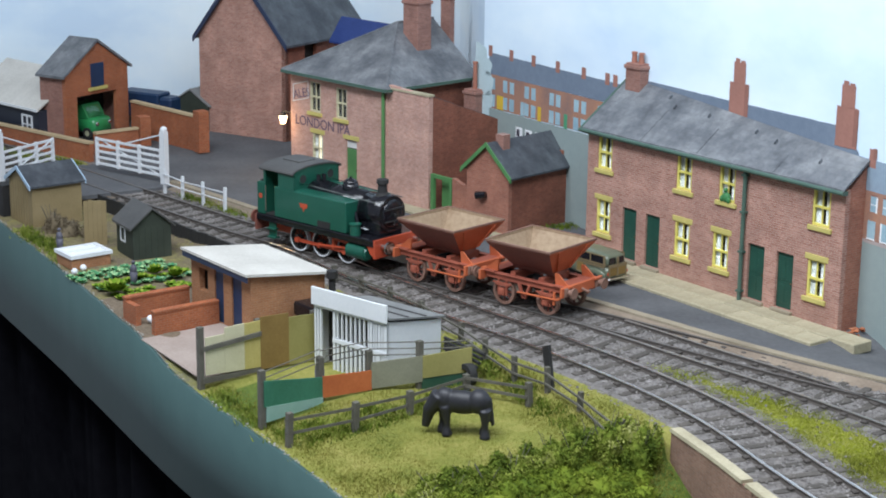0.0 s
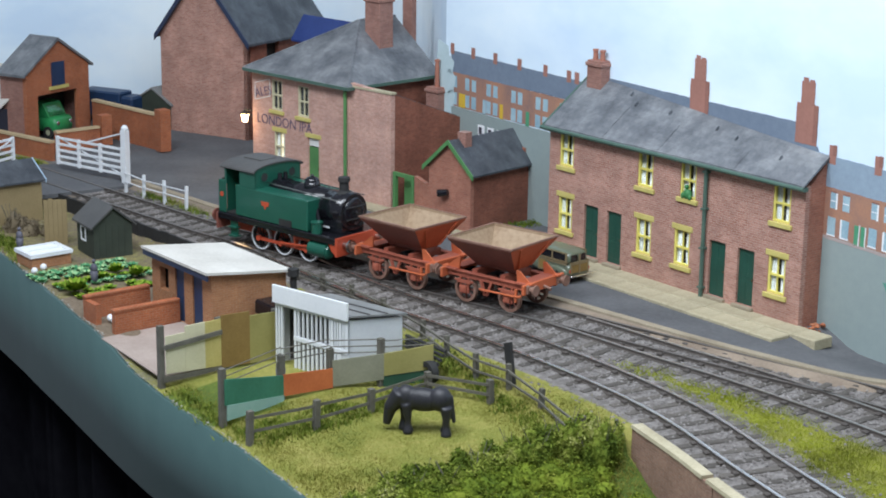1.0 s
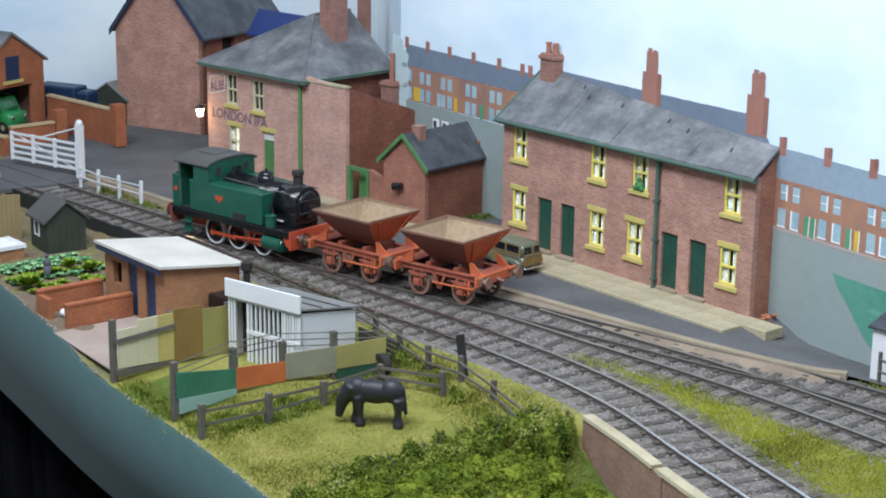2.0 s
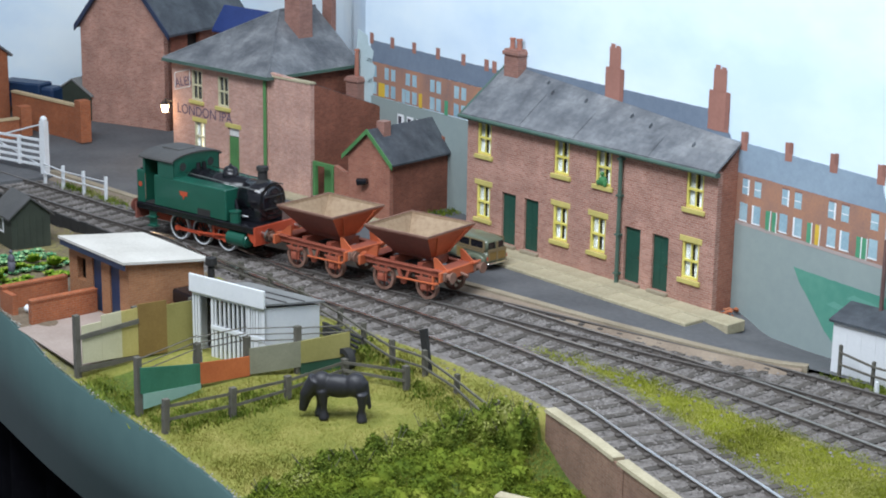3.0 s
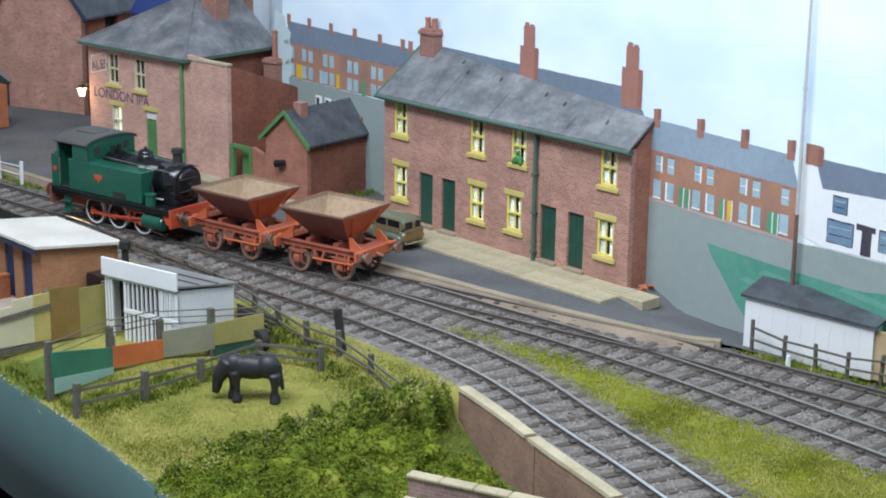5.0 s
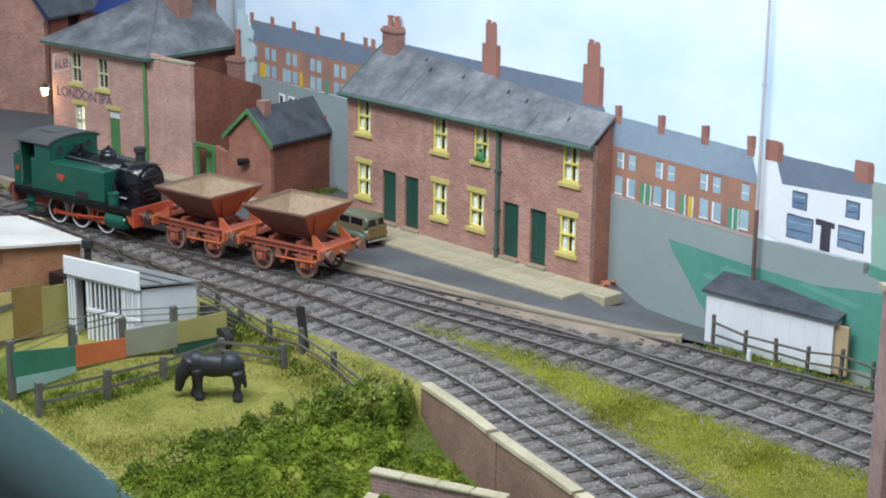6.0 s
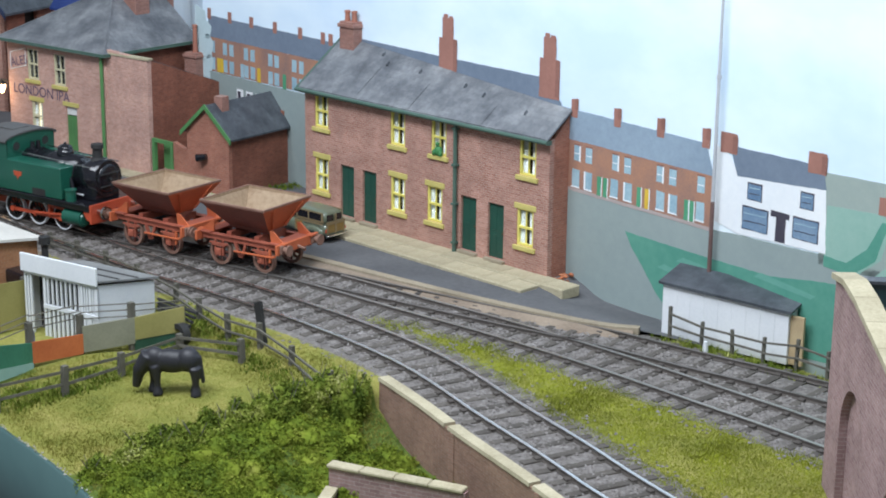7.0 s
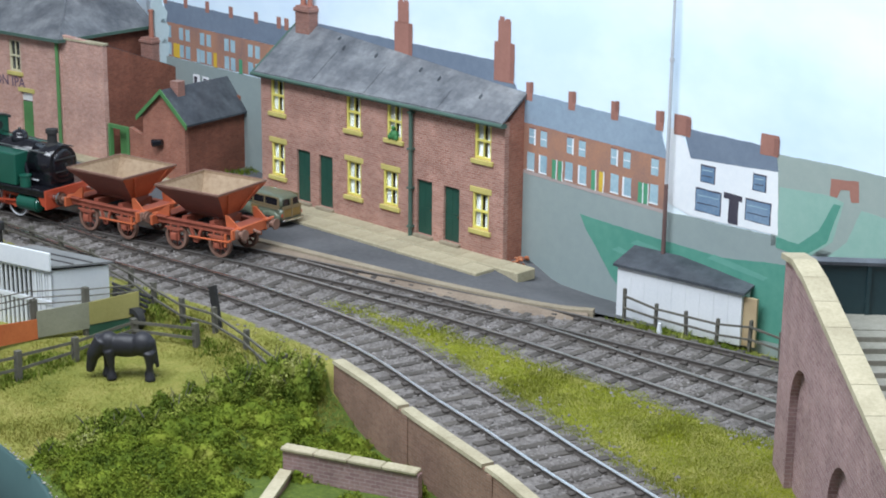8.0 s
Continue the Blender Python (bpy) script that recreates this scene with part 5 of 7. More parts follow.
def locomotive():
    x, y, turn = on_line(-5.15)
    ob = thing("steam_locomotive", x, y, -0.1, turn, "green side-tank steam locomotive with black boiler and red frames", "locomotive")
    L, R = -3.15, 3.12
    part("footplate", box(L, R, -1.25, 1.25, 1.14, 1.24, None, 0.02), BLACK, ob)
    part("frames", box(L + 0.2, R - 0.1, -0.58, 0.58, 0.5, 1.14), RED, ob, "red frames")
    for s in (-1, 1):
        part("valance", box(L, R, s * 1.2 - 0.03, s * 1.2 + 0.03, 1.0, 1.15), BLACK, ob)
        tank = part("side_tank", box(-2.2, 1.66, s * 0.84 - 0.36, s * 0.84 + 0.36, 1.245, 2.42, None, 0.035), LOCO_GREEN, ob, "green side tank")
        part("badge", prism([(-0.78, s * 1.203, 2.02), (-0.34, s * 1.203, 2.02), (-0.38, s * 1.203, 1.86), (-0.5, s * 1.203, 1.84), (-0.56, s * 1.203, 1.7), (-0.62, s * 1.203, 1.84), (-0.74, s * 1.203, 1.86)], (0, s * 0.012, 0)), RED, tank, "red shield badge")
        # Flat black plate on the tank, painting the shade of a recess.
        part("tank_recess_shade", box(0.18, 0.85, s * 1.205 - 0.012, s * 1.205 + 0.012, 1.26, 1.52), SOOT, tank)
        bm = bmesh.new()
        for x in np.arange(-2.1, 1.6, 0.16):
            box(x - 0.012, x + 0.012, s * 1.206 - 0.006, s * 1.206 + 0.006, 2.33, 2.355, bm)
        tagged(part("rivets", bm, LOCO_GREEN, tank), kind="stuff")
        bm = rod((1.72, s * 1.02, 0.66), (2.62, s * 1.02, 0.66), 0.29, 0.29, 18)
        rod((2.6, s * 1.02, 0.66), (2.68, s * 1.02, 0.66), 0.24, 0.2, 18, bm)
        part("cylinder", bm, LOCO_GREEN, ob, "green cylinder", False)
        bm = rod((1.95, s * 1.0, 1.24), (1.95, s * 1.0, 1.62), 0.2, 0.2, 14)
        rod((1.95, s * 1.0, 1.62), (1.95, s * 1.0, 1.66), 0.23, 0.23, 14, bm)
        part("sandbox", bm, LOCO_GREEN, ob)
        bm = box(-1.36, 1.42, s * 0.9 - 0.03, s * 0.9 + 0.03, 0.4, 0.52)
        for x in (-1.24, -0.02, 1.31):
            rod((x, s * 0.84, 0.46), (x, s * 0.96, 0.46), 0.11, 0.11, 10, bm)
        part("coupling_rod", bm, RED, ob, "red coupling rod")
        bm = rod((1.75, s * 0.98, 0.66), (0.0, s * 0.98, 0.5), 0.05, 0.05, 6)
        box(0.75, 1.72, s * 0.98 - 0.03, s * 0.98 + 0.03, 0.82, 0.9, bm)
        box(0.75, 0.85, s * 0.98 - 0.04, s * 0.98 + 0.04, 0.5, 1.02, bm)
        part("slide_bars", bm, RED, ob, "red slide bars and connecting rod")
        for x in (-1.24, -0.02, 1.31):
            wh = part("wheel", ring(x, s * 0.74, 0.5, 0.5, 0.07, 0.055, n=36), WHITE, ob, "driving wheel with white rim")
            part("wheel_tyre", ring(x, s * 0.735, 0.5, 0.452, 0.06, 0.07, n=36), SOOT, wh)
            bm = rod((x, s * 0.68, 0.5), (x, s * 0.8, 0.5), 0.13, 0.13, 10)
            for k in range(10):
                a = math.pi * k / 5
                rod((x, s * 0.74, 0.5), (x + 0.4 * math.cos(a), s * 0.74, 0.5 + 0.4 * math.sin(a)), 0.03, 0.025, 5, bm)
            part("spokes", bm, SOOT, wh)
        for x in (L - 0.04, R + 0.02):
            d = 1 if x > 0 else -1
            bm = rod((x, s * 0.86, 0.98), (x + d * 0.38, s * 0.86, 0.98), 0.12, 0.09, 12)
            rod((x + d * 0.38, s * 0.86, 0.98), (x + d * 0.45, s * 0.86, 0.98), 0.25, 0.25, 18, bm)
            part("buffer", bm, STEEL if d > 0 else OXIDE_DARK, ob)
        bm = box(-2.55, -2.15, s * 1.12 - 0.02, s * 1.12 + 0.02, 0.4, 1.1)
        box(-2.55, -2.15, s * 1.12 - 0.14, s * 1.12 + 0.14, 0.38, 0.43, bm)
        box(-2.55, -2.15, s * 1.12 - 0.14, s * 1.12 + 0.14, 0.72, 0.76, bm)
        part("steps", bm, LOCO_GREEN, ob)
        bm = rod((-0.95, s * 0.7, 2.62), (2.75, s * 0.7, 2.5), 0.022, 0.022, 6)
        for x in (-0.2, 1.0, 2.2):
            rod((x, s * 0.55, 2.5), (x, s * 0.7, 2.58 - 0.02 * x), 0.018, 0.018, 5, bm)
        part("handrail", bm, STEEL, ob)
        part("steam_pipe", rod((1.5, s * 0.62, 2.2), (1.9, s * 0.72, 1.25), 0.09, 0.09, 8), BLACK, ob)
    part("buffer_beam", box(R, R + 0.09, -1.25, 1.25, 0.58, 1.26), RED, ob, "red buffer beam")
    part("buffer_beam", box(L - 0.09, L, -1.25, 1.25, 0.58, 1.2), OXIDE_DARK, ob, "dark red buffer beam")
    bm = prism([(2.66, -1.2, 1.12), (R, -1.2, 1.12), (R, -1.2, 0.6), (2.9, -1.2, 0.72)], (0, 0.06, 0))
    prism([(2.66, 1.14, 1.12), (R, 1.14, 1.12), (R, 1.14, 0.6), (2.9, 1.14, 0.72)], (0, 0.06, 0), bm)
    part("beam_bracket", bm, RED, ob)
    boiler = part("boiler", rod((-1.1, 0, 2.05), (1.78, 0, 2.05), 0.62, 0.62, 36), BLACK, ob, "glossy black boiler", False)
    for f in boiler.data.polygons:
        f.use_smooth = len(f.vertices) == 4
    for x in (-0.55, 0.25, 1.15):
        part("boiler_band", rod((x, 0, 2.05), (x + 0.06, 0, 2.05), 0.635, 0.635, 36), BLACK, boiler)
    bm = rod((1.78, 0, 2.0), (2.88, 0, 2.0), 0.68, 0.68, 36)
    smoke = part("smokebox", bm, BLACK, ob, "glossy black smokebox")
    for f in smoke.data.polygons:
        f.use_smooth = len(f.vertices) == 4
    part("smokebox_saddle", box(1.85, 2.82, -0.6, 0.6, 1.24, 1.85, None, 0.03), BLACK, smoke)
    door = part("smokebox_door", ball(2.88, 0, 2.0, 0.55, 0.22, 1, 1, n=14), BLACK, smoke, "", True)
    bm = rod((2.98, 0, 2.0), (3.06, 0, 2.0), 0.05, 0.05, 8)
    box(2.98, 3.02, -0.5, 0.5, 2.2, 2.25, bm)
    box(2.98, 3.02, -0.5, 0.5, 1.75, 1.8, bm)
    part("door_strap", bm, SOOT, door)
    part("number_mark", box(1.95, 2.3, -0.7, -0.685, 1.42, 1.46), P_WHITE, smoke, "tiny pale painted mark")
    bm = rod((2.38, 0, 2.6), (2.38, 0, 3.12), 0.19, 0.17, 18)
    rod((2.38, 0, 3.08), (2.38, 0, 3.23), 0.23, 0.22, 18, bm)
    rod((2.38, 0, 2.56), (2.38, 0, 2.74), 0.33, 0.19, 18, bm)
    part("chimney", bm, SOOT, ob)
    bm = rod((0.73, 0, 2.5), (0.73, 0, 2.85), 0.34, 0.28, 18)
    ball(0.73, 0, 2.84, 0.28, 1, 1, 0.62, bm)
    rod((0.73, 0, 2.98), (0.73, 0, 3.08), 0.06, 0.05, 8, bm)
    part("dome", bm, BLACK, ob, "glossy black dome", True)
    bm = rod((-0.85, 0.14, 2.6), (-0.85, 0.14, 2.92), 0.1, 0.08, 10)
    rod((-0.85, -0.14, 2.6), (-0.85, -0.14, 2.92), 0.1, 0.08, 10, bm)
    box(-1.05, -0.65, -0.28, 0.28, 2.55, 2.66, bm)
    part("safety_valve", bm, BLACK, ob)
    # cab: arched front plate with round windows, open doorways, roof with a hatch
    def arch(x, lo, rise, half, eave, thick):
        top = [(x, half * math.cos(a), eave + rise * math.sin(a)) for a in np.linspace(0, math.pi, 15)]
        return prism([(x, half, lo)] + top + [(x, -half, lo)], (thick, 0, 0))

    cab = part("cab", arch(-1.17, 2.4, 0.24, 1.19, 3.02, 0.06), LOCO_GREEN, ob, "green cab with round windows")
    part("cab_back", arch(-2.78, 2.4, 0.24, 1.19, 3.02, 0.06), LOCO_GREEN, cab)
    part("cab_floor", box(-2.75, -1.2, -1.15, 1.15, 1.25, 1.3), SOOT, cab)
    part("backhead", box(-1.5, -1.2, -0.6, 0.6, 1.3, 2.6), BLACK, cab)
    part("cab_lining", box(-2.22, -2.203, -1.15, 1.15, 1.25, 2.4), YELLOW_BOARD, cab, "yellow-brown cab lining")
    for s in (-1, 1):
        part("cab_side", box(-1.95, -1.11, s * 1.17 - 0.025, s * 1.17 + 0.025, 2.41, 3.04), LOCO_GREEN, cab)
        part("cab_post", box(-2.78, -2.68, s * 1.17 - 0.025, s * 1.17 + 0.025, 2.4, 3.04), LOCO_GREEN, cab)
        bm = rod((-1.1, s * 0.72, 2.8), (-1.09, s * 0.72, 2.8), 0.17, 0.17, 20)
        sp = part("spectacle", bm, SOOT, cab, "round cab window")
        bm = ring(0, 0, 0, 0.2, 0.012, 0.035)
        bmesh.ops.rotate(bm, cent=(0, 0, 0), matrix=Matrix.Rotation(math.pi / 2, 3, "Z"), verts=bm.verts)
        bmesh.ops.translate(bm, vec=(-1.095, s * 0.72, 2.8), verts=bm.verts)
        part("window_ring", bm, LOCO_GREEN, sp)
        part("rear_spectacle", rod((-2.8, s * 0.72, 2.8), (-2.79, s * 0.72, 2.8), 0.16, 0.16, 18), P_WHITE, cab, "pale round rear window")
        part("door_handrail", rod((-2.66, s * 1.2, 1.4), (-2.66, s * 1.2, 2.4), 0.022, 0.022, 6), STEEL, cab)
    outer = [(-2.92, 1.3 * math.cos(a), 3.04 + 0.27 * math.sin(a)) for a in np.linspace(0, math.pi, 17)]
    inner = [(-2.92, 1.26 * math.cos(a), 3.0 + 0.25 * math.sin(a)) for a in np.linspace(math.pi, 0, 17)]
    part("cab_roof", prism(outer + inner, (1.86, 0, 0)), ROOF_GREY, cab, "grey arched roof")
    part("roof_hatch", box(-2.55, -1.6, -0.4, 0.4, 3.285, 3.34, None, 0.015), ROOF_GREY, cab)
    bm = box(-3.15, -2.72, -1.2, 1.2, 1.245, 2.5, None, 0.03)
    bunker = part("bunker", bm, LOCO_GREEN, ob)
    part("badge", rod((-2.94, -1.2, 1.95), (-2.94, -1.212, 1.95), 0.1, 0.1, 14), RED, bunker, "round red badge")
    part("bunker_coal", box(-3.08, -2.8, -1.1, 1.1, 2.5, 2.55, None, 0.02), SOOT, bunker)
    part("drawhook", rod((R + 0.1, 0, 0.92), (R + 0.5, 0, 0.88), 0.06, 0.06, 6), STEEL, ob)
    return ob


locomotive()


def hopper_wagon():
    """Steel hopper on a four-wheeled frame."""
    x, y, turn = on_line(0.53)
    ob = thing("hopper_wagon", x, y, -0.1, turn, "empty red-oxide hopper wagon with dusty tan inside", "wagon", "hopper wagons of the train")
    for s in (-1, 1):
        bm = box(-1.72, 1.72, s * 0.8 - 0.05, s * 0.8 + 0.05, 0.86, 1.08, None, 0.015)
        box(-1.72, 1.72, s * 0.8 - 0.11, s * 0.8 + 0.11, 1.05, 1.085, bm)
        part("sole_bar", bm, OXIDE, ob)
        bm = rod((-0.2, s * 0.98, 0.62), (1.45, s * 1.0, 0.66), 0.035, 0.035, 6)
        rod((1.45, s * 1.0, 0.66), (1.6, s * 1.0, 0.72), 0.05, 0.04, 6, bm)
        box(1.3, 1.38, s * 0.96 - 0.03, s * 0.96 + 0.03, 0.45, 0.9, bm)
        part("brake_lever", bm, OXIDE_BRIGHT, ob)
        bm = prism([(-0.28, s * 0.82, 0.9), (-0.18, s * 0.82, 0.9), (0.02, s * 0.82, 0.4), (-0.08, s * 0.82, 0.4)], (0, s * 0.08, 0))
        prism([(0.28, s * 0.82, 0.9), (0.18, s * 0.82, 0.9), (-0.02, s * 0.82, 0.4), (0.08, s * 0.82, 0.4)], (0, s * 0.08, 0), bm)
        part("vee_hanger", bm, OXIDE, ob)
        for x in (-0.94, 0.94):
            w = part("wheel", ring(x, s * 0.74, 0.46, 0.46, 0.07, 0.1, n=30), RUST, ob, "rusty spoked wheel")
            bm = rod((x, s * 0.7, 0.46), (x, s * 0.82, 0.46), 0.13, 0.13, 10)
            for k in range(8):
                a = math.pi * k / 4
                rod((x, s * 0.74, 0.46), (x + 0.38 * math.cos(a), s * 0.74, 0.46 + 0.38 * math.sin(a)), 0.04, 0.03, 5, bm)
            part("spokes", bm, OXIDE_DARK, w)
            bm = box(x - 0.12, x + 0.12, s * 0.9 - 0.07, s * 0.9 + 0.07, 0.34, 0.6, None, 0.02)
            box(x - 0.08, x + 0.08, s * 0.97 - 0.02, s * 0.97 + 0.02, 0.38, 0.54, bm, 0.01)
            part("axle_box", bm, OXIDE, ob)
            bm = box(x - 0.2, x - 0.14, s * 0.84, s * 0.89, 0.34, 0.88)
            box(x + 0.14, x + 0.2, s * 0.84, s * 0.89, 0.34, 0.88, bm)
            box(x - 0.4, x + 0.4, s * 0.86, s * 0.92, 0.74, 0.79, bm)
            box(x - 0.28, x + 0.28, s * 0.86, s * 0.92, 0.68, 0.735, bm)
            part("spring_guard", bm, OXIDE, ob)
    for x in (-1.8, 1.7):
        d = 1 if x > 0 else -1
        part("headstock", box(x, x + 0.1, -1.15, 1.15, 0.8, 1.14, None, 0.015), OXIDE_BRIGHT, ob)
        for s in (-1, 1):
            bm = box(x - 0.02 + d * 0.06, x + 0.12 + d * 0.06, s * 0.86 - 0.16, s * 0.86 + 0.16, 0.82, 1.12, None, 0.02)
            rod((x + 0.05, s * 0.86, 0.97), (x + d * 0.36, s * 0.86, 0.97), 0.12, 0.09, 12, bm)
            rod((x + d * 0.36, s * 0.86, 0.97), (x + d * 0.42, s * 0.86, 0.97), 0.19, 0.19, 16, bm)
            part("buffer", bm, RUST, ob)
            bm = prism([(x + 0.05 + d * 0.08, s * 0.72, 1.1), (x + 0.05 - d * 0.5, s * 0.72, 1.1), (x + 0.05 - d * 0.55, s * 0.72, 1.5), (x + 0.05 - d * 0.42, s * 0.72, 1.5)], (0, s * 0.06, 0))
            box(min(x, x + d * 0.1) - 0.02, max(x, x + d * 0.1) + 0.1, s * 0.75 - 0.13, s * 0.75 + 0.13, 1.1, 1.16, bm)
            part("end_bracket", bm, OXIDE_BRIGHT, ob)
        part("end_platform", box(min(x, x - d * 0.45), max(x, x - d * 0.45) + 0.08, -0.95, 0.95, 1.085, 1.13), OXIDE, ob)
        part("coupling_hook", rod((x + 0.05, 0, 0.92), (x + d * 0.4, 0, 0.86), 0.05, 0.05, 6), RUST, ob)
    # hopper: steep sides and ends, a lip round the top, a rounded trough below
    TX, BX, TY, BY, TZ, BZ = 1.36, 0.86, 1.3, 0.42, 2.34, 1.36

    def tub(inset, z_top, z_low):
        """Four sloping faces of the hopper."""
        bm = bmesh.new()

        def row(z):
            u = (z - BZ) / (TZ - 0.1 - BZ)
            hx, hy = BX + (TX - BX) * min(u, 1.0) - inset, BY + (TY - BY) * min(u, 1.0) - inset
            return [bm.verts.new(p) for p in ((-hx, -hy, z), (hx, -hy, z), (hx, hy, z), (-hx, hy, z))]

        a, b, c = row(z_low), row(TZ - 0.1), row(z_top)
        faces = []
        for lo, hi in ((a, b), (b, c)):
            for k in range(4):
                faces.append((k, bm.faces.new((lo[k], lo[(k + 1) % 4], hi[(k + 1) % 4], hi[k]))))
        return bm, faces, a

    bm, faces, low = tub(0.0, TZ, BZ)
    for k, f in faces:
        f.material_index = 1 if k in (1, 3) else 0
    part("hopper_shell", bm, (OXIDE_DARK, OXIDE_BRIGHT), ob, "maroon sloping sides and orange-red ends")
    bm, faces, low = tub(0.035, TZ - 0.004, BZ + 0.02)
    bm.faces.new(low)
    part("hopper_lining", bm, TAN_STEEL, ob, "dusty tan inside")
    rim = bmesh.new()
    for s in (-1, 1):
        box(-TX - 0.035, TX + 0.035, s * TY - 0.03, s * TY + 0.03, TZ - 0.05, TZ + 0.012, rim)
        box(s * TX - 0.03, s * TX + 0.03, -TY + 0.03, TY - 0.03, TZ - 0.05, TZ + 0.012, rim)
    part("rim", rim, RUST, ob, "worn steel rim")
    bm = prism([(-BX + 0.02, 0.44 * math.cos(a), 1.36 + 0.2 * math.sin(a)) for a in np.linspace(math.pi, 2 * math.pi, 11)], (2 * BX - 0.04, 0, 0))
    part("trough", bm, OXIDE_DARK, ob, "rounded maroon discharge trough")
    for s in (-1, 1):
        for y in (-0.8, 0.8):
            part("end_rib", prism([(s * (BX + 0.06), y * 0.42, 1.42), (s * (BX + 0.13), y * 0.42, 1.42), (s * (TX + 0.04), y, 2.22), (s * (TX - 0.02), y, 2.22)], (0, 0.07, 0)), OXIDE_BRIGHT, ob)
    for x in (-0.6, 0.6):
        part("bearer", box(x - 0.1, x + 0.1, -0.74, 0.74, 0.95, 1.2), OXIDE, ob)
    part("underframe", box(-1.68, 1.68, -0.55, 0.55, 0.72, 0.86), SOOT, ob)
    return ob


wagon = hopper_wagon()
x, y, turn = on_line(4.52)
copy_thing(wagon, pose(S * x, S * y, S * -0.1, 0, 0, turn))

# ---- estate car with an ash frame ----
car = thing("estate_car", 2.7, -2.24, -0.15, 184, "sage green estate car with ash wood frame, parked by the kerb", "car")
car.scale = (0.8, 0.8, 0.8)


def loft(sections, n=16, power=3.0, bm=None):
    """A rounded hull through upright sections (x, middle y, half width, low z, high z)."""
    bm = bm or bmesh.new()
    rows = []
    for x, cy, w, lo, hi in sections:
        row = []
        for k in range(n):
            a = 2 * math.pi * (k + 0.5) / n
            c, q = math.cos(a), math.sin(a)
            row.append(bm.verts.new((x, cy + w * math.copysign(abs(c) ** (2 / power), c), (lo + hi) / 2 + (hi - lo) / 2 * math.copysign(abs(q) ** (2 / power), q))))
        rows.append(row)
    for a, b in zip(rows, rows[1:]):
        for k in range(n):
            bm.faces.new((a[k], a[(k + 1) % n], b[(k + 1) % n], b[k]))
    bm.faces.new(rows[0])
    bm.faces.new(rows[-1][::-1])
    return bm


bm = loft([(-1.84, 0, 0.6, 0.34, 0.86), (-1.8, 0, 0.66, 0.3, 0.93), (-1.2, 0, 0.7, 0.27, 0.96), (0.1, 0, 0.72, 0.26, 0.96), (0.75, 0, 0.66, 0.28, 0.98), (1.0, 0, 0.5, 0.28, 0.99), (1.5, 0, 0.4, 0.3, 0.93), (1.74, 0, 0.33, 0.33, 0.84), (1.84, 0, 0.24, 0.4, 0.7)], 20)
part("body", bm, CAR_GREEN, car, "sage green body", True)
bm = loft([(-1.74, 0, 0.54, 0.9, 1.3), (-1.66, 0, 0.58, 0.88, 1.42), (-1.2, 0, 0.6, 0.88, 1.49), (-0.3, 0, 0.61, 0.88, 1.52), (0.2, 0, 0.6, 0.88, 1.49), (0.45, 0, 0.57, 0.88, 1.36), (0.82, 0, 0.5, 0.88, 1.0)], 20, 4.0)
part("cabin", bm, CAR_GREEN, car, "sage green roof and pillars", True)
part("windscreen", prism([(0.8, -0.44, 1.05), (0.8, 0.44, 1.05), (0.52, 0.46, 1.35), (0.52, -0.46, 1.35)], (0.03, 0, 0.02)), BLACK, car)
part("grille", box(1.8, 1.87, -0.2, 0.2, 0.42, 0.68, None, 0.03), CHROME, car)
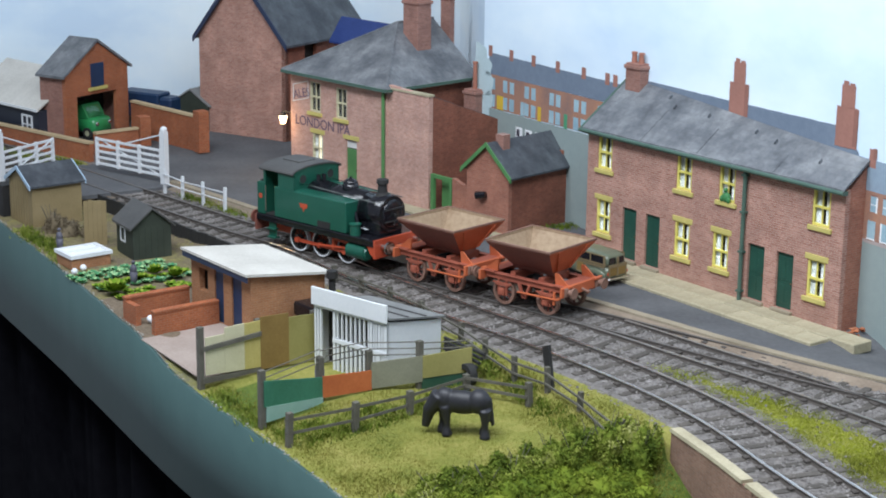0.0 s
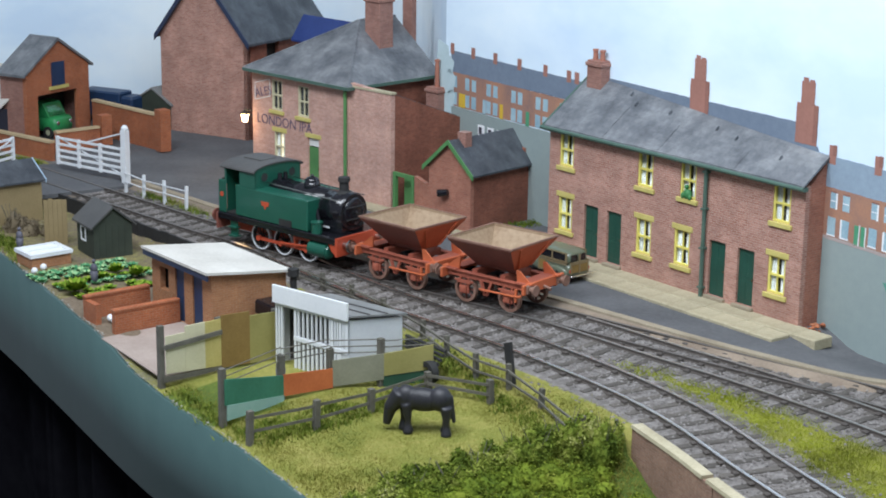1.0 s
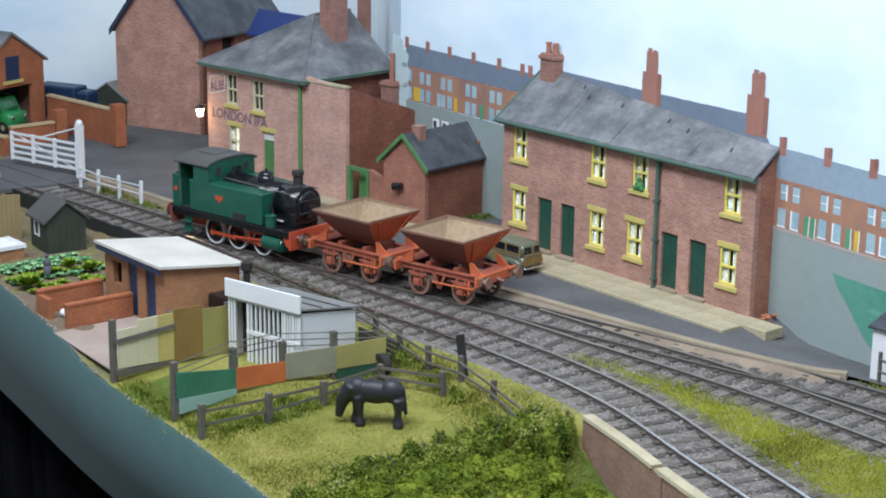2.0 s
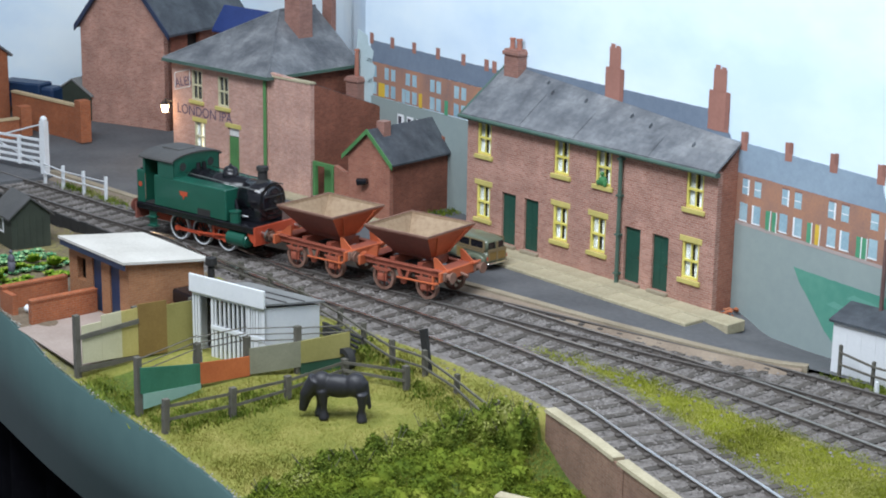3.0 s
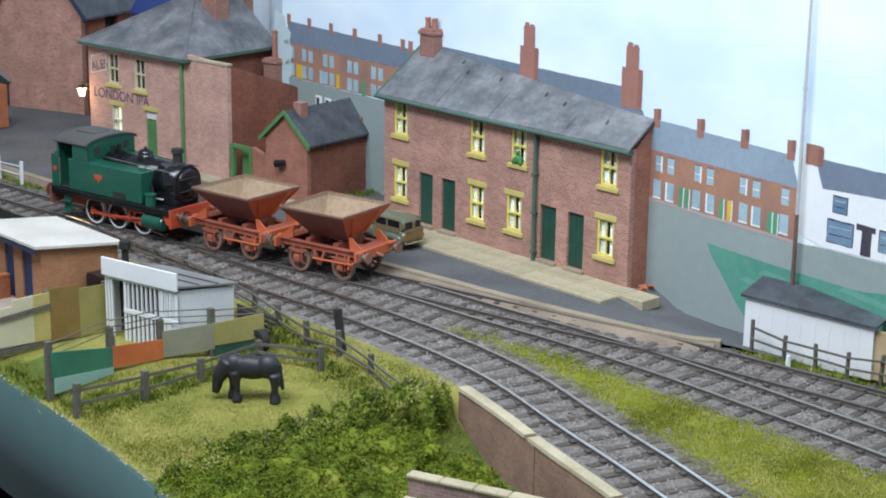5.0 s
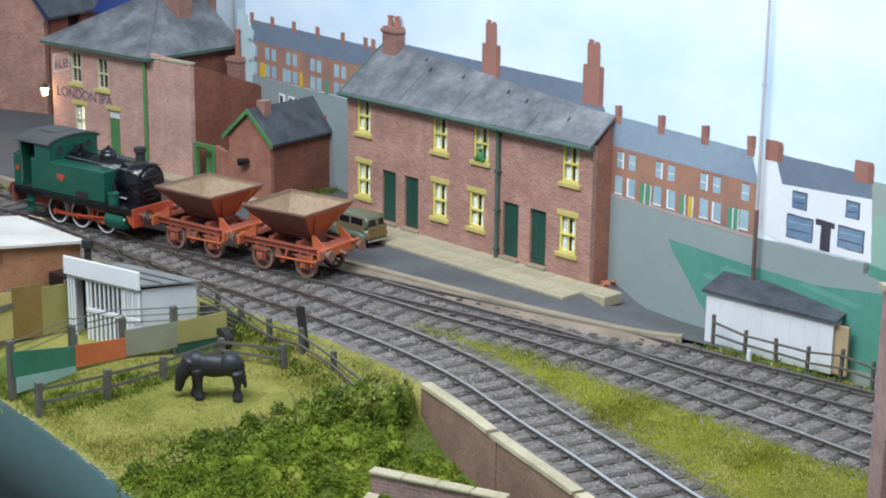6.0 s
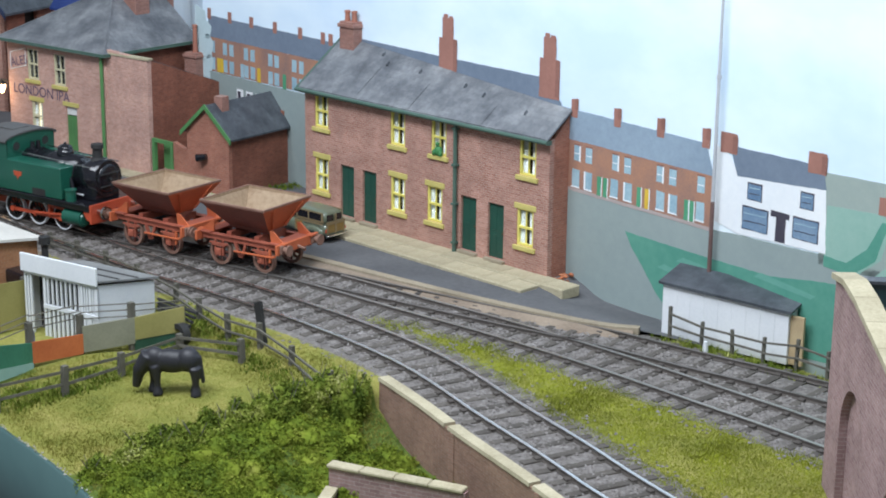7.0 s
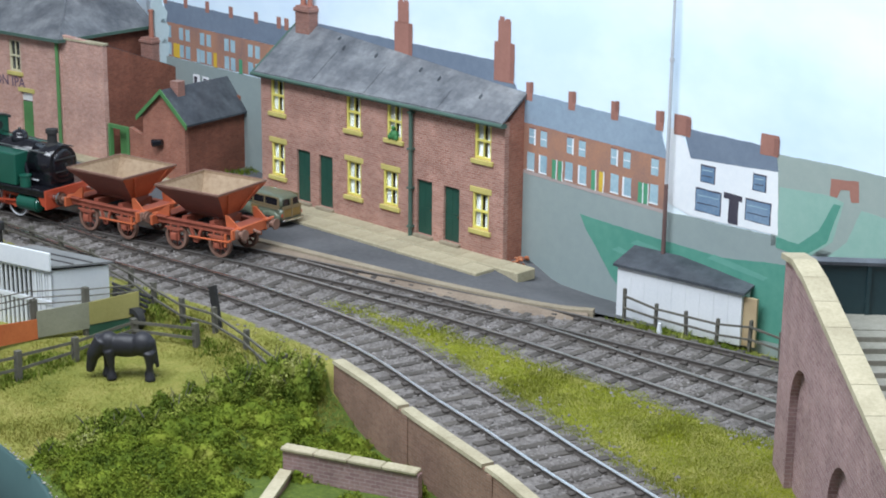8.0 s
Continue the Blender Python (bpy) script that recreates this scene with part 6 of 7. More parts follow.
for s in (-1, 1):
    bm = loft([(0.55, s * 0.6, 0.1, 0.42, 0.82), (0.85, s * 0.6, 0.15, 0.36, 0.88), (1.2, s * 0.58, 0.18, 0.42, 0.86), (1.55, s * 0.56, 0.18, 0.4, 0.8), (1.76, s * 0.55, 0.13, 0.46, 0.72)], 14, 2.4)
    part("front_wing", bm, CAR_GREEN, car, "", True)
    bm = loft([(-1.72, s * 0.64, 0.08, 0.34, 0.62), (-1.5, s * 0.66, 0.11, 0.34, 0.72), (-1.1, s * 0.67, 0.12, 0.42, 0.78), (-0.75, s * 0.67, 0.1, 0.34, 0.7), (-0.55, s * 0.67, 0.06, 0.34, 0.5)], 14, 2.4)
    part("rear_wing", bm, CAR_GREEN, car, "", True)
    for x0, x1 in ((0.06, 0.42), (-0.7, -0.04), (-1.55, -0.78)):
        part("side_window", prism([(x0, s * 0.607, 1.04), (x1, s * 0.607, 1.04), (x1 - (0.14 if x1 > 0.3 else 0), s * 0.6, 1.36), (x0, s * 0.6, 1.36)], (0, s * 0.012, 0)), BLACK, car)
    for x0, x1, z0, z1 in ((-1.7, 0.04, 0.95, 1.03), (-1.66, 0.04, 1.36, 1.42), (-0.78, -0.7, 1.03, 1.36), (-1.66, -1.55, 1.03, 1.36), (-0.04, 0.05, 1.03, 1.36)):
        part("wood_rail", box(x0, x1, s * 0.615 - 0.012, s * 0.615 + 0.012, z0, z1), CAR_WOOD, car, "ash wood rail")
    for x0, x1, z0, z1 in ((-0.02, 0.05, 0.42, 0.94), (-0.4, 0.05, 0.42, 0.48), (-1.74, -0.02, 0.88, 0.95)):
        part("wood_rail", box(x0, x1, s * 0.715 - 0.012, s * 0.715 + 0.012, z0, z1), CAR_WOOD, car, "ash wood rail")
    part("wood_panel", box(-0.42, -0.03, s * 0.71 - 0.008, s * 0.71 + 0.008, 0.49, 0.87), BROWN_BOARD, car)
    for x in (-1.12, 1.2):
        w = part("wheel", ring(x, s * 0.7, 0.3, 0.3, 0.085, 0.13), TYRE, car)
        bm = rod((x, s * 0.68, 0.3), (x, s * 0.795, 0.3), 0.18, 0.12, 18)
        part("hubcap", bm, CHROME, w, "chrome hub cap")
    part("headlight", ball(1.74, s * 0.55, 0.64, 0.1, 0.6, 1, 1, n=8), CHROME, car)
    part("rear_lamp", box(-1.87, -1.83, s * 0.6 - 0.04, s * 0.6 + 0.04, 0.55, 0.68), RED, car)
    part("rear_window", box(-1.775, -1.735, s * 0.26 - 0.19, s * 0.26 + 0.19, 1.02, 1.3), BLACK, car)
    part("rear_door_panel", box(-1.865, -1.835, s * 0.27 - 0.22, s * 0.27 + 0.22, 0.5, 0.86), BROWN_BOARD, car)
    part("wood_post", box(-1.88, -1.84, s * 0.53 - 0.04, s * 0.53 + 0.04, 0.44, 0.92), CAR_WOOD, car)
part("wood_post", box(-1.88, -1.83, -0.04, 0.04, 0.44, 1.34), CAR_WOOD, car)
part("wood_cross_rail", box(-1.87, -1.82, -0.57, 0.57, 0.88, 1.0), CAR_WOOD, car)
for x in (-1.94, 1.92):
    part("bumper", box(x - 0.04, x + 0.04, -0.66, 0.66, 0.33, 0.42, None, 0.02), CHROME, car)
moped = thing("three_wheeler", -14.65, -4.1, -0.15, 190, "small olive green open runabout by the kerb", "vehicle")
part("body", box(-0.8, 0.7, -0.4, 0.4, 0.25, 0.75, None, 0.14), VAN_GREEN, moped, "", True)
part("screen", box(0.05, 0.12, -0.35, 0.35, 0.75, 1.15), CAR_PALE, moped)
part("seat", box(-0.55, -0.1, -0.33, 0.33, 0.7, 1.0, None, 0.05), SOOT, moped)
for x, y in ((-0.55, 0.42), (-0.55, -0.42), (0.5, 0.4), (0.5, -0.4)):
    part("wheel", ring(x, y, 0.25, 0.25, 0.06, 0.16), TYRE, moped)


# ---- fences, huts and gardens in front of the line ----
def fence(name, posts, rails, mat, label, w=0.085, rail_h=0.09):
    """Posts given by (x, y, top); rails by their heights over the ground as shares of the post."""
    ob = thing(name, 0, 0, 0, 0, label, "fence")
    for x, y, top in posts:
        lean = random.uniform(-0.03, 0.03)
        zb = ground_z(x, y) - 0.05
        part("post", prism([(x - w, y - w, zb), (x + w, y - w, zb), (x + w, y + w, zb), (x - w, y + w, zb)], (lean, lean, top - zb)), mat, ob)
    for (x0, y0, t0), (x1, y1, t1) in zip(posts, posts[1:]):
        b0, b1 = ground_z(x0, y0), ground_z(x1, y1)
        for k in rails:
            j = random.uniform(-0.03, 0.03)
            part("rail", prism([(x0, y0 - w - 0.05, b0 + (t0 - b0) * k + j), (x1, y1 - w - 0.05, b1 + (t1 - b1) * k), (x1, y1 - w - 0.05, b1 + (t1 - b1) * k + rail_h), (x0, y0 - w - 0.05, b0 + (t0 - b0) * k + rail_h + j)], (0.02, 0.05, 0)), mat, ob)
    return ob


fence("lineside_fence", [(-2.3, -9.95, 0.35), (-0.6, -9.95, 0.4), (1.2, -9.95, 0.4), (3.2, -10.05, 0.38), (5.9, -10.5, 0.4), (7.7, -10.9, 0.4), (9.55, -11.2, 0.38), (11.0, -11.1, 0.4), (12.7, -11.3, 0.15), (15.3, -12.1, 0.25)], (0.32, 0.72), WOOD_GREY, "weathered grey post and rail fence along the line", 0.07, 0.06)
fence("paddock_fence", [(9.0, -19.0, 0.02), (9.25, -16.9, -0.02), (9.25, -14.95, -0.08), (9.0, -12.6, -0.1), (11.1, -11.9, 0.1)], (0.35, 0.75), WOOD_GREY, "weathered grey post and rail paddock fence")
sig = thing("track_post", 10.85, -10.85, ground_z(10.85, -10.85), 0, "leaning dark timber post beside the siding", "post")
part("board", prism([(-0.12, -0.06, -0.05), (0.12, -0.06, -0.05), (-0.12, -0.06, 1.3), (-0.4, -0.06, 1.2)], (0, 0.12, 0)), SOOT, sig)


def panel_run(name, points, label, boards):
    """Sheets of scrap nailed between posts: bay, share from and to, low and high at both ends, material."""
    ob = thing(name, 0, 0, 0, 0, label, "fence")
    for x, y, top in points:
        zb = ground_z(x, y) - 0.05
        part("post", box(x - 0.09, x + 0.09, y - 0.09, y + 0.09, zb, top), WOOD_GREY, ob)
    for bay, a, b, lo0, hi0, lo1, hi1, m in boards:
        (x0, y0, _), (x1, y1, _) = points[bay], points[bay + 1]
        xa, ya, xb, yb = x0 + (x1 - x0) * a, y0 + (y1 - y0) * a, x0 + (x1 - x0) * b, y0 + (y1 - y0) * b
        d = 0.12 + random.uniform(-0.01, 0.02)
        part("sheet", prism([(xa + d, ya, lo0), (xb + d, yb, lo1), (xb + d, yb, hi1), (xa + d, ya, hi0)], (0.04, 0, 0)), m, ob)
    return ob


panels = panel_run("scrap_fence", [(7.3, -18.85, 0.78), (6.55, -16.35, 0.5), (6.75, -14.7, 0.45), (7.68, -13.45, 0.78), (8.44, -12.15, 0.6)], "fence of green, orange and cream scrap sheets", [
    (0, 0.0, 1.0, -0.32, 0.48, -0.72, -0.1, GREEN_BOARD), (0, 0.03, 1.0, -0.8, -0.33, -0.95, -0.73, P_PALEGREEN), (1, 0.0, 1.0, -0.76, -0.08, -0.78, -0.15, RUST_BOARD), (2, 0.0, 1.0, -0.74, 0.1, -0.5, 0.33, GREY_BOARD), (3, 0.0, 1.0, -0.38, 0.33, -0.2, 0.58, OLIVE_BOARD), (3, 0.0, 1.0, -0.93, -0.4, -0.84, -0.22, DARKGREEN_BOARD)])
for z in (0.35, 0.55, 0.75):
    for (x0, y0), (x1, y1) in zip(((7.3, -18.85), (6.55, -16.35), (6.75, -14.7), (7.68, -13.45)), ((6.55, -16.35), (6.75, -14.7), (7.68, -13.45), (8.44, -12.15))):
        part("wire", rod((x0, y0, z - 0.05), (x1, y1, z), 0.02, 0.02, 4), WOOD_GREY, panels)
panel_run("board_fence", [(3.25, -18.6, 1.0), (3.1, -16.45, 0.85), (3.35, -14.5, 0.85)], "fence of old yellow and brown boards", [
    (0, 0.05, 0.38, -0.55, 0.66, -0.6, 0.66, CREAM), (0, 0.38, 0.72, -0.6, 0.86, -0.66, 0.86, CREAM), (0, 0.72, 1.0, -0.66, 0.84, -0.7, 0.84, YELLOW_BOARD), (0, 0.0, 1.0, -0.8, -0.62, -0.84, -0.72, WOOD_GREY), (1, 0.0, 0.5, -0.78, 0.95, -0.78, 0.95, BROWN_BOARD), (1, 0.5, 1.05, -0.78, 0.8, -0.78, 0.8, OLIVE_BOARD)])
part("rail", prism([(3.42, -18.6, 0.25), (3.3, -16.45, 0.35), (3.3, -16.45, 0.5), (3.42, -18.6, 0.4)], (0.05, 0, 0)), WOOD_GREY, bpy.data.objects["board_fence"])

# brick hut with white roof and blue doors
bh = thing("brick_hut", -3.3, -15.25, -0.72, 0, "tan brick hut with white flat roof and blue doors", "hut")
HX, HY = 4.0, 2.9
part("front_wall", wall(0, HX, 0, 2.25, [(0.55, 1.15, 0.95, 1.75), (1.6, 2.2, 0.1, 1.95), (2.75, 3.4, 0.1, 1.95)]), BRICK_TAN, bh)
part("side_wall", prism([(HX, 0.22, 0), (HX, HY, 0), (HX, HY, 1.85), (HX, 0.22, 2.22)], (-0.2, 0, 0)), BRICK_TAN, bh)
part("side_wall", prism([(0, 0.22, 0), (0, HY, 0), (0, HY, 1.85), (0, 0.22, 2.22)], (0.2, 0, 0)), BRICK_TAN, bh)
part("back_wall", box(0.2, HX - 0.2, HY - 0.2, HY, 0, 1.85), BRICK_TAN, bh)
# Near-black block behind the doors and window, painted shade.
part("inside_shade", box(0.3, HX - 0.3, 0.3, 0.5, 0.05, 1.9), ROOM_SHADE, bh)
part("roof", prism([(-0.2, -0.3, 2.26), (HX + 0.2, -0.3, 2.26), (HX + 0.2, HY + 0.15, 1.86), (-0.2, HY + 0.15, 1.86)], (0, 0, 0.09)), WHITE_ROOF, bh, "chalky white flat roof")
part("fascia", box(-0.15, HX + 0.15, -0.26, -0.2, 2.05, 2.24), BLUE_TRIM, bh)
for x in (1.6, 2.75):
    part("door", box(x, x + 0.63, 0.06, 0.12, 0.08, 1.95), BLUE, bh, "dark blue plank door")
bm = rod((HX + 0.3, HY + 0.1, 0), (HX + 0.3, HY + 0.1, 1.75), 0.12, 0.12, 8)
rod((HX + 0.3, HY + 0.1, 1.75), (HX + 0.3, HY + 0.1, 2.0), 0.2, 0.2, 8, bm)
part("stove_pipe", bm, SOOT, bh)
for nm, x, lab in (("sty_wall", -3.5, "low orange brick sty wall"), ("sty_wall", -1.45, "low orange brick sty wall with worn coping")):
    w = thing(nm, x, -17.75, -0.72, 0, lab, "wall", "walls of the sty")
    part("brickwork", box(-0.11, 0.11, 0, 2.45, 0, 0.85), BRICK_ORANGE, w)
    part("coping", box(-0.14, 0.14, -0.02, 2.45, 0.85, 0.92), BRICK_ORANGE, w)
w = thing("sty_wall", -3.5, -17.7, -0.72, 0, "low orange brick sty front with a gap", "wall", "walls of the sty")
part("brickwork", box(0.11, 0.9, -0.1, 0.1, 0, 0.8), BRICK_ORANGE, w)
for x, y in ((-2.6, -16.3), (-2.2, -17.2)):
    bm = ball(x, y, -0.5, 0.2, 1.7, 0.9, 0.9)
    ball(x - 0.4, y - 0.05, -0.45, 0.13, bm=bm)
    solid("toy_pig", bm, P_WHITE, "tiny pale pink model pig in the sty", "figurine", "", True)
solid("yard_concrete", prism([(-1.3, -18.3, -0.66), (3.0, -18.5, -0.78), (3.0, -14.6, -0.7), (-1.3, -15.3, -0.64)], (0, 0, 0.03)), CONCRETE, "pinkish concrete yard by the hut", "pavement", "structure")
solid("coal_heap", ball(1.5, -13.2, -0.35, 0.5, 1.5, 0.8, 0.75, n=6), SOOT, "black heap of tarpaulined coal beside the hut", "heap")
box_ob = thing("black_crate", 1.5, -13.4, -0.3, 0, "black tarred crate beside the brick hut", "crate")
part("tub", box(-0.6, 0.9, -0.35, 0.35, 0.25, 0.75, None, 0.06), BLACK, box_ob)

# white boarded shelter with a barred front
sh = thing("white_shelter", 3.76, -14.74, -0.97, 12.6, "white boarded shelter with barred front and grey felt roof", "shelter")
FW, DP = 3.12, 2.55
part("name_board", box(-0.05, FW + 0.05, -0.1, -0.02, 2.2, 2.78, None, 0.01), WHITE, sh, "broad white fascia board")
bm = bmesh.new()
for x in (0, 0.12, 0.24):
    box(x, x + 0.07, 0, 0.08, 0, 2.2, bm)
part("left_slat", bm, WHITE, sh)
for x in np.arange(0.98, 2.35, 0.19):
    part("bar", box(x, x + 0.06, 0, 0.06, 1.25, 2.12), WHITE, sh, "white bar")
for x in np.arange(0.98, FW - 0.05, 0.19):
    part("lower_slat", box(x, x + 0.09, -0.005, 0.05, 0.1, 1.1), WHITE, sh)
part("sill_rail", box(0.82, FW, -0.03, 0.09, 1.1, 1.22), WHITE, sh)
part("head_rail", box(0.0, FW, -0.01, 0.08, 2.1, 2.21), WHITE, sh)
for x in (0.82, 2.4, 2.75, FW - 0.1):
    part("stud", box(x, x + 0.1, -0.01, 0.09, 0, 2.2), WHITE, sh)
for x in (2.54, 2.64, 2.88, 2.97):
    part("right_slat", box(x, x + 0.06, 0.0, 0.06, 0.1, 2.1), WHITE, sh)
part("side_wall", prism([(FW, 0, 0), (FW, DP, 0), (FW, DP, 1.75), (FW, 0, 2.2)], (-0.07, 0, 0)), WHITE, sh)
part("side_wall", prism([(0, 0.08, 0), (0, DP, 0), (0, DP, 1.75), (0, 0.08, 2.2)], (0.07, 0, 0)), WHITE, sh)
# Back wall and inner sheet near-black: shade between the slats put into colour.
part("back_wall", box(0.07, FW - 0.07, DP - 0.07, DP, 0, 1.75), ROOM_SHADE, sh)
part("inside_shade", box(0.1, FW - 0.1, 0.55, 0.62, 0.02, 1.95), ROOM_SHADE, sh)
part("roof", prism([(-0.1, -0.02, 2.3), (FW + 0.1, -0.02, 2.3), (FW + 0.1, DP + 0.15, 1.8), (-0.1, DP + 0.15, 1.8)], (0, 0, 0.06)), FELT, sh, "grey felt roof")
for y in (0.85, 1.7):
    part("felt_lap", box(-0.1, FW + 0.1, y, y + 0.05, 2.37 - y * 0.188, 2.4 - y * 0.188), ROOF_GREY, sh)
dump = thing("scrap_pile", 8.1, -11.9, ground_z(8.1, -11.9), 0, "dark stack of old tyres and timber behind the shelter", "scrap")
for k in range(4):
    part("tyre", ring(-1.0 + 0.5 * k, 0.2 - 0.2 * k, 0.35, 0.36, 0.12, 0.16), TYRE, dump)
    part("timber", rod((-1.6, 0.3, 0.5 + 0.12 * k), (0.7, -0.2 + 0.1 * k, 0.6 + 0.12 * k), 0.06, 0.06, 6), SOOT, dump)


def figure(x, y, z, h):
    bm = rod((x, y, z), (x, y, z + h * 0.55), 0.13 * h, 0.16 * h, 8)
    ball(x, y, z + h * 0.62, 0.17 * h, 1, 0.8, 1.3, bm, 8)
    ball(x, y, z + h * 0.92, 0.08 * h, bm=bm, n=7)
    return bm


solid("figurine", figure(5.6, -15.75, -0.85, 1.0), FIGURE_GREY, "small grey model figure by the shelter", "figurine", "", True)

# garden sheds, raised bed, vegetable plot
def pitched_shed(name, x, y, z, rz, w, d, h, r, wall_mat, roof_mat, trim, label):
    ob = thing(name, x, y, z, rz, label, "shed")
    part("body", prism([(0, 0, 0), (w, 0, 0), (w, 0, h), (w / 2, 0, r), (0, 0, h)], (0, d, 0)), wall_mat, ob)
    for k in range(1, int(w / 0.25)):
        part("cover_strip", box(k * 0.25 - 0.015, k * 0.25 + 0.015, -0.02, 0, 0.02, h), wall_mat, ob)
    for e in (-0.15, w + 0.15):
        part("roof", prism([(w / 2, -0.12, r + 0.08), (e, -0.12, h + 0.0), (e, -0.12, h - 0.08), (w / 2, -0.12, r)], (0, d + 0.24, 0)), roof_mat, ob)
        if trim:
            part("barge_board", prism([(w / 2, -0.17, r + 0.1), (e, -0.17, h + 0.02), (e, -0.17, h - 0.14), (w / 2, -0.17, r - 0.06)], (0, 0.05, 0)), trim, ob)
            part("barge_board", prism([(w / 2, d + 0.12, r + 0.1), (e, d + 0.12, h + 0.02), (e, d + 0.12, h - 0.14), (w / 2, d + 0.12, r - 0.06)], (0, 0.05, 0)), trim, ob)
    return ob


pitched_shed("garden_shed", -19.2, -15.0, -0.62, 0, 2.2, 2.2, 1.75, 2.35, WOOD_SHED, SLATE_DARK, SKYBLUE, "tan boarded garden shed with pale blue barge boards")
dark = pitched_shed("garden_shed", -10.16, -13.97, -0.62, 84, 1.55, 1.75, 1.27, 1.95, SHED_GREEN, ROOF_GREY, None, "dark green boarded garden shed with grey felt roof")
bm = box(-0.05, -0.02, 0.75, 0.81, 0.55, 1.15)
for a, b, c, d in ((1.2, 1.26, 0.55, 1.15), (0.81, 1.2, 0.55, 0.61), (0.81, 1.2, 1.09, 1.15)):
    box(-0.05, -0.02, a, b, c, d, bm)
part("window_frame", bm, WHITE, dark, "small white window frame")
solid("water_butt", box(-20.3, -19.5, -15.2, -14.6, -0.62, 0.7), SOOT, "black tank beside the garden shed", "tank")
wp = thing("wood_screen", -13.46, -14.42, -0.62, 55, "tan wooden screen panel in the garden", "screen")
for k in range(5):
    part("board", box(k * 0.18, k * 0.18 + 0.173, 0, 0.05, 0, 1.78 + random.uniform(-0.03, 0.03)), WOOD_SHED, wp)
bed = thing("raised_bed", -10.9, -15.7, -0.62, 0, "cold frame of brick with white painted lid", "cold frame")
part("brickwork", box(-0.65, 0.65, -0.8, 0.8, 0, 0.42), BRICK_TAN, bed)
bm = box(-0.72, 0.72, -0.86, -0.7, 0.42, 0.56)
for a, b, c, d in ((-0.72, 0.72, 0.7, 0.86), (-0.72, -0.58, -0.7, 0.7), (0.58, 0.72, -0.7, 0.7), (-0.05, 0.08, -0.7, 0.7)):
    box(a, b, c, d, 0.42, 0.56, bm)
part("lid_frame", bm, WHITE, bed, "white painted frame")
part("lid_light", box(-0.58, 0.58, -0.7, 0.7, 0.44, 0.5), P_WHITE, bed)
for x, y in ((-9.6, -16.7), (-9.9, -16.2)):
    solid("garden_ball", ball(x, y, -0.48, 0.13, n=8), WHITE, "white painted ball on the garden edge", "ornament", "", True)


def rosette(n, size, mesh_name, mat):
    """A head of leaves."""
    bm = bmesh.new()
    for k in range(n):
        a, up, r = k * 2.4, 0.2 + 0.75 * k / n, size * (1 - 0.55 * k / n)
        d, s = Vector((math.cos(a), math.sin(a), 0)), Vector((-math.sin(a), math.cos(a), 0))
        c = Vector((0, 0, size * 0.2))
        q = [c - s * r * 0.15, c + d * r * 0.6 - s * r * 0.5 + Vector((0, 0, r * up * 0.5)), c + d * r + Vector((0, 0, r * up)), c + d * r * 0.6 + s * r * 0.5 + Vector((0, 0, r * up * 0.5)), c + s * r * 0.15]
        bm.faces.new([bm.verts.new(p) for p in q])
    return mesh_of(bm, mesh_name, mat)


cab_a, cab_b = rosette(14, 0.27, "cabbage", CABBAGE), rosette(12, 0.3, "lettuce", LETTUCE)
for r in range(9):
    for c in range(9):
        x, y = -9.3 + 0.44 * r + random.uniform(-0.05, 0.05), -17.0 + 0.45 * c + random.uniform(-0.06, 0.06) + 0.04 * r
        if y > -13.0 or (r in (3, 6)) or (x > -6.3 and y > -15.4 and random.random() < 0.3):
            continue
        me = cab_a if r in (0, 1, 2, 5) else cab_b
        ob = new("cabbage" if me is cab_a else "lettuce", me)
        ob.matrix_basis = pose(S * x, S * y, S * (-0.64), 0, 0, random.uniform(0, 360)) @ Matrix.Scale(random.uniform(0.8, 1.25), 4)
        tagged(ob, "blue-green cabbage growing in a garden row" if me is cab_a else "yellow-green leafy lettuce growing in a row", "vegetable", "vegetables in the plot")
for x, y in ((-5.2, -13.4), (-4.9, -14.2), (-5.3, -12.8)):
    cane = thing("bean_canes", x, y, -0.64, 0, "pale yellow garden canes tied together", "canes", "bean canes")
    for k in range(3):
        part("cane", rod((0.25 * (k - 1), 0.15 * (k % 2), 0), (0.05 * (k - 1), 0.05, 1.1), 0.025, 0.02, 5), YELLOW_BOARD, cane)
for x, y, h in ((-7.28, -15.46, 0.72), (-13.2, -15.6, 0.72)):
    solid("figurine", figure(x, y, -0.65, h * 1.3), FIGURE_GREY, "small grey model figure standing in the garden", "figurine", "", True)

for x, y, r, h in ((-6.3, -16.7, 0.45, 0.7), (-7.15, -16.6, 0.3, 0.4), (-7.8, -14.3, 0.28, 0.95), (-6.9, -13.95, 0.3, 1.0), (-7.5, -15.0, 0.25, 0.6)):
    mesh = rosette(26, r * 1.25, "bean_plant", LETTUCE)
    for v in mesh.vertices:
        v.co.z *= 0.6 + h * 1.6
    ob = new("bean_plant", mesh)
    ob.matrix_basis = pose(S * x, S * y, S * -0.64, 0, 0, 70 * x)
    tagged(ob, "leafy yellow-green bean plant in the vegetable plot", "plant", "bean plants in the plot")

solid("figurine", figure(-29.9, 0.56, -0.15, 1.5), FIGURE_GREY, "small dark model figure standing by the yard wall", "figurine", "", True)

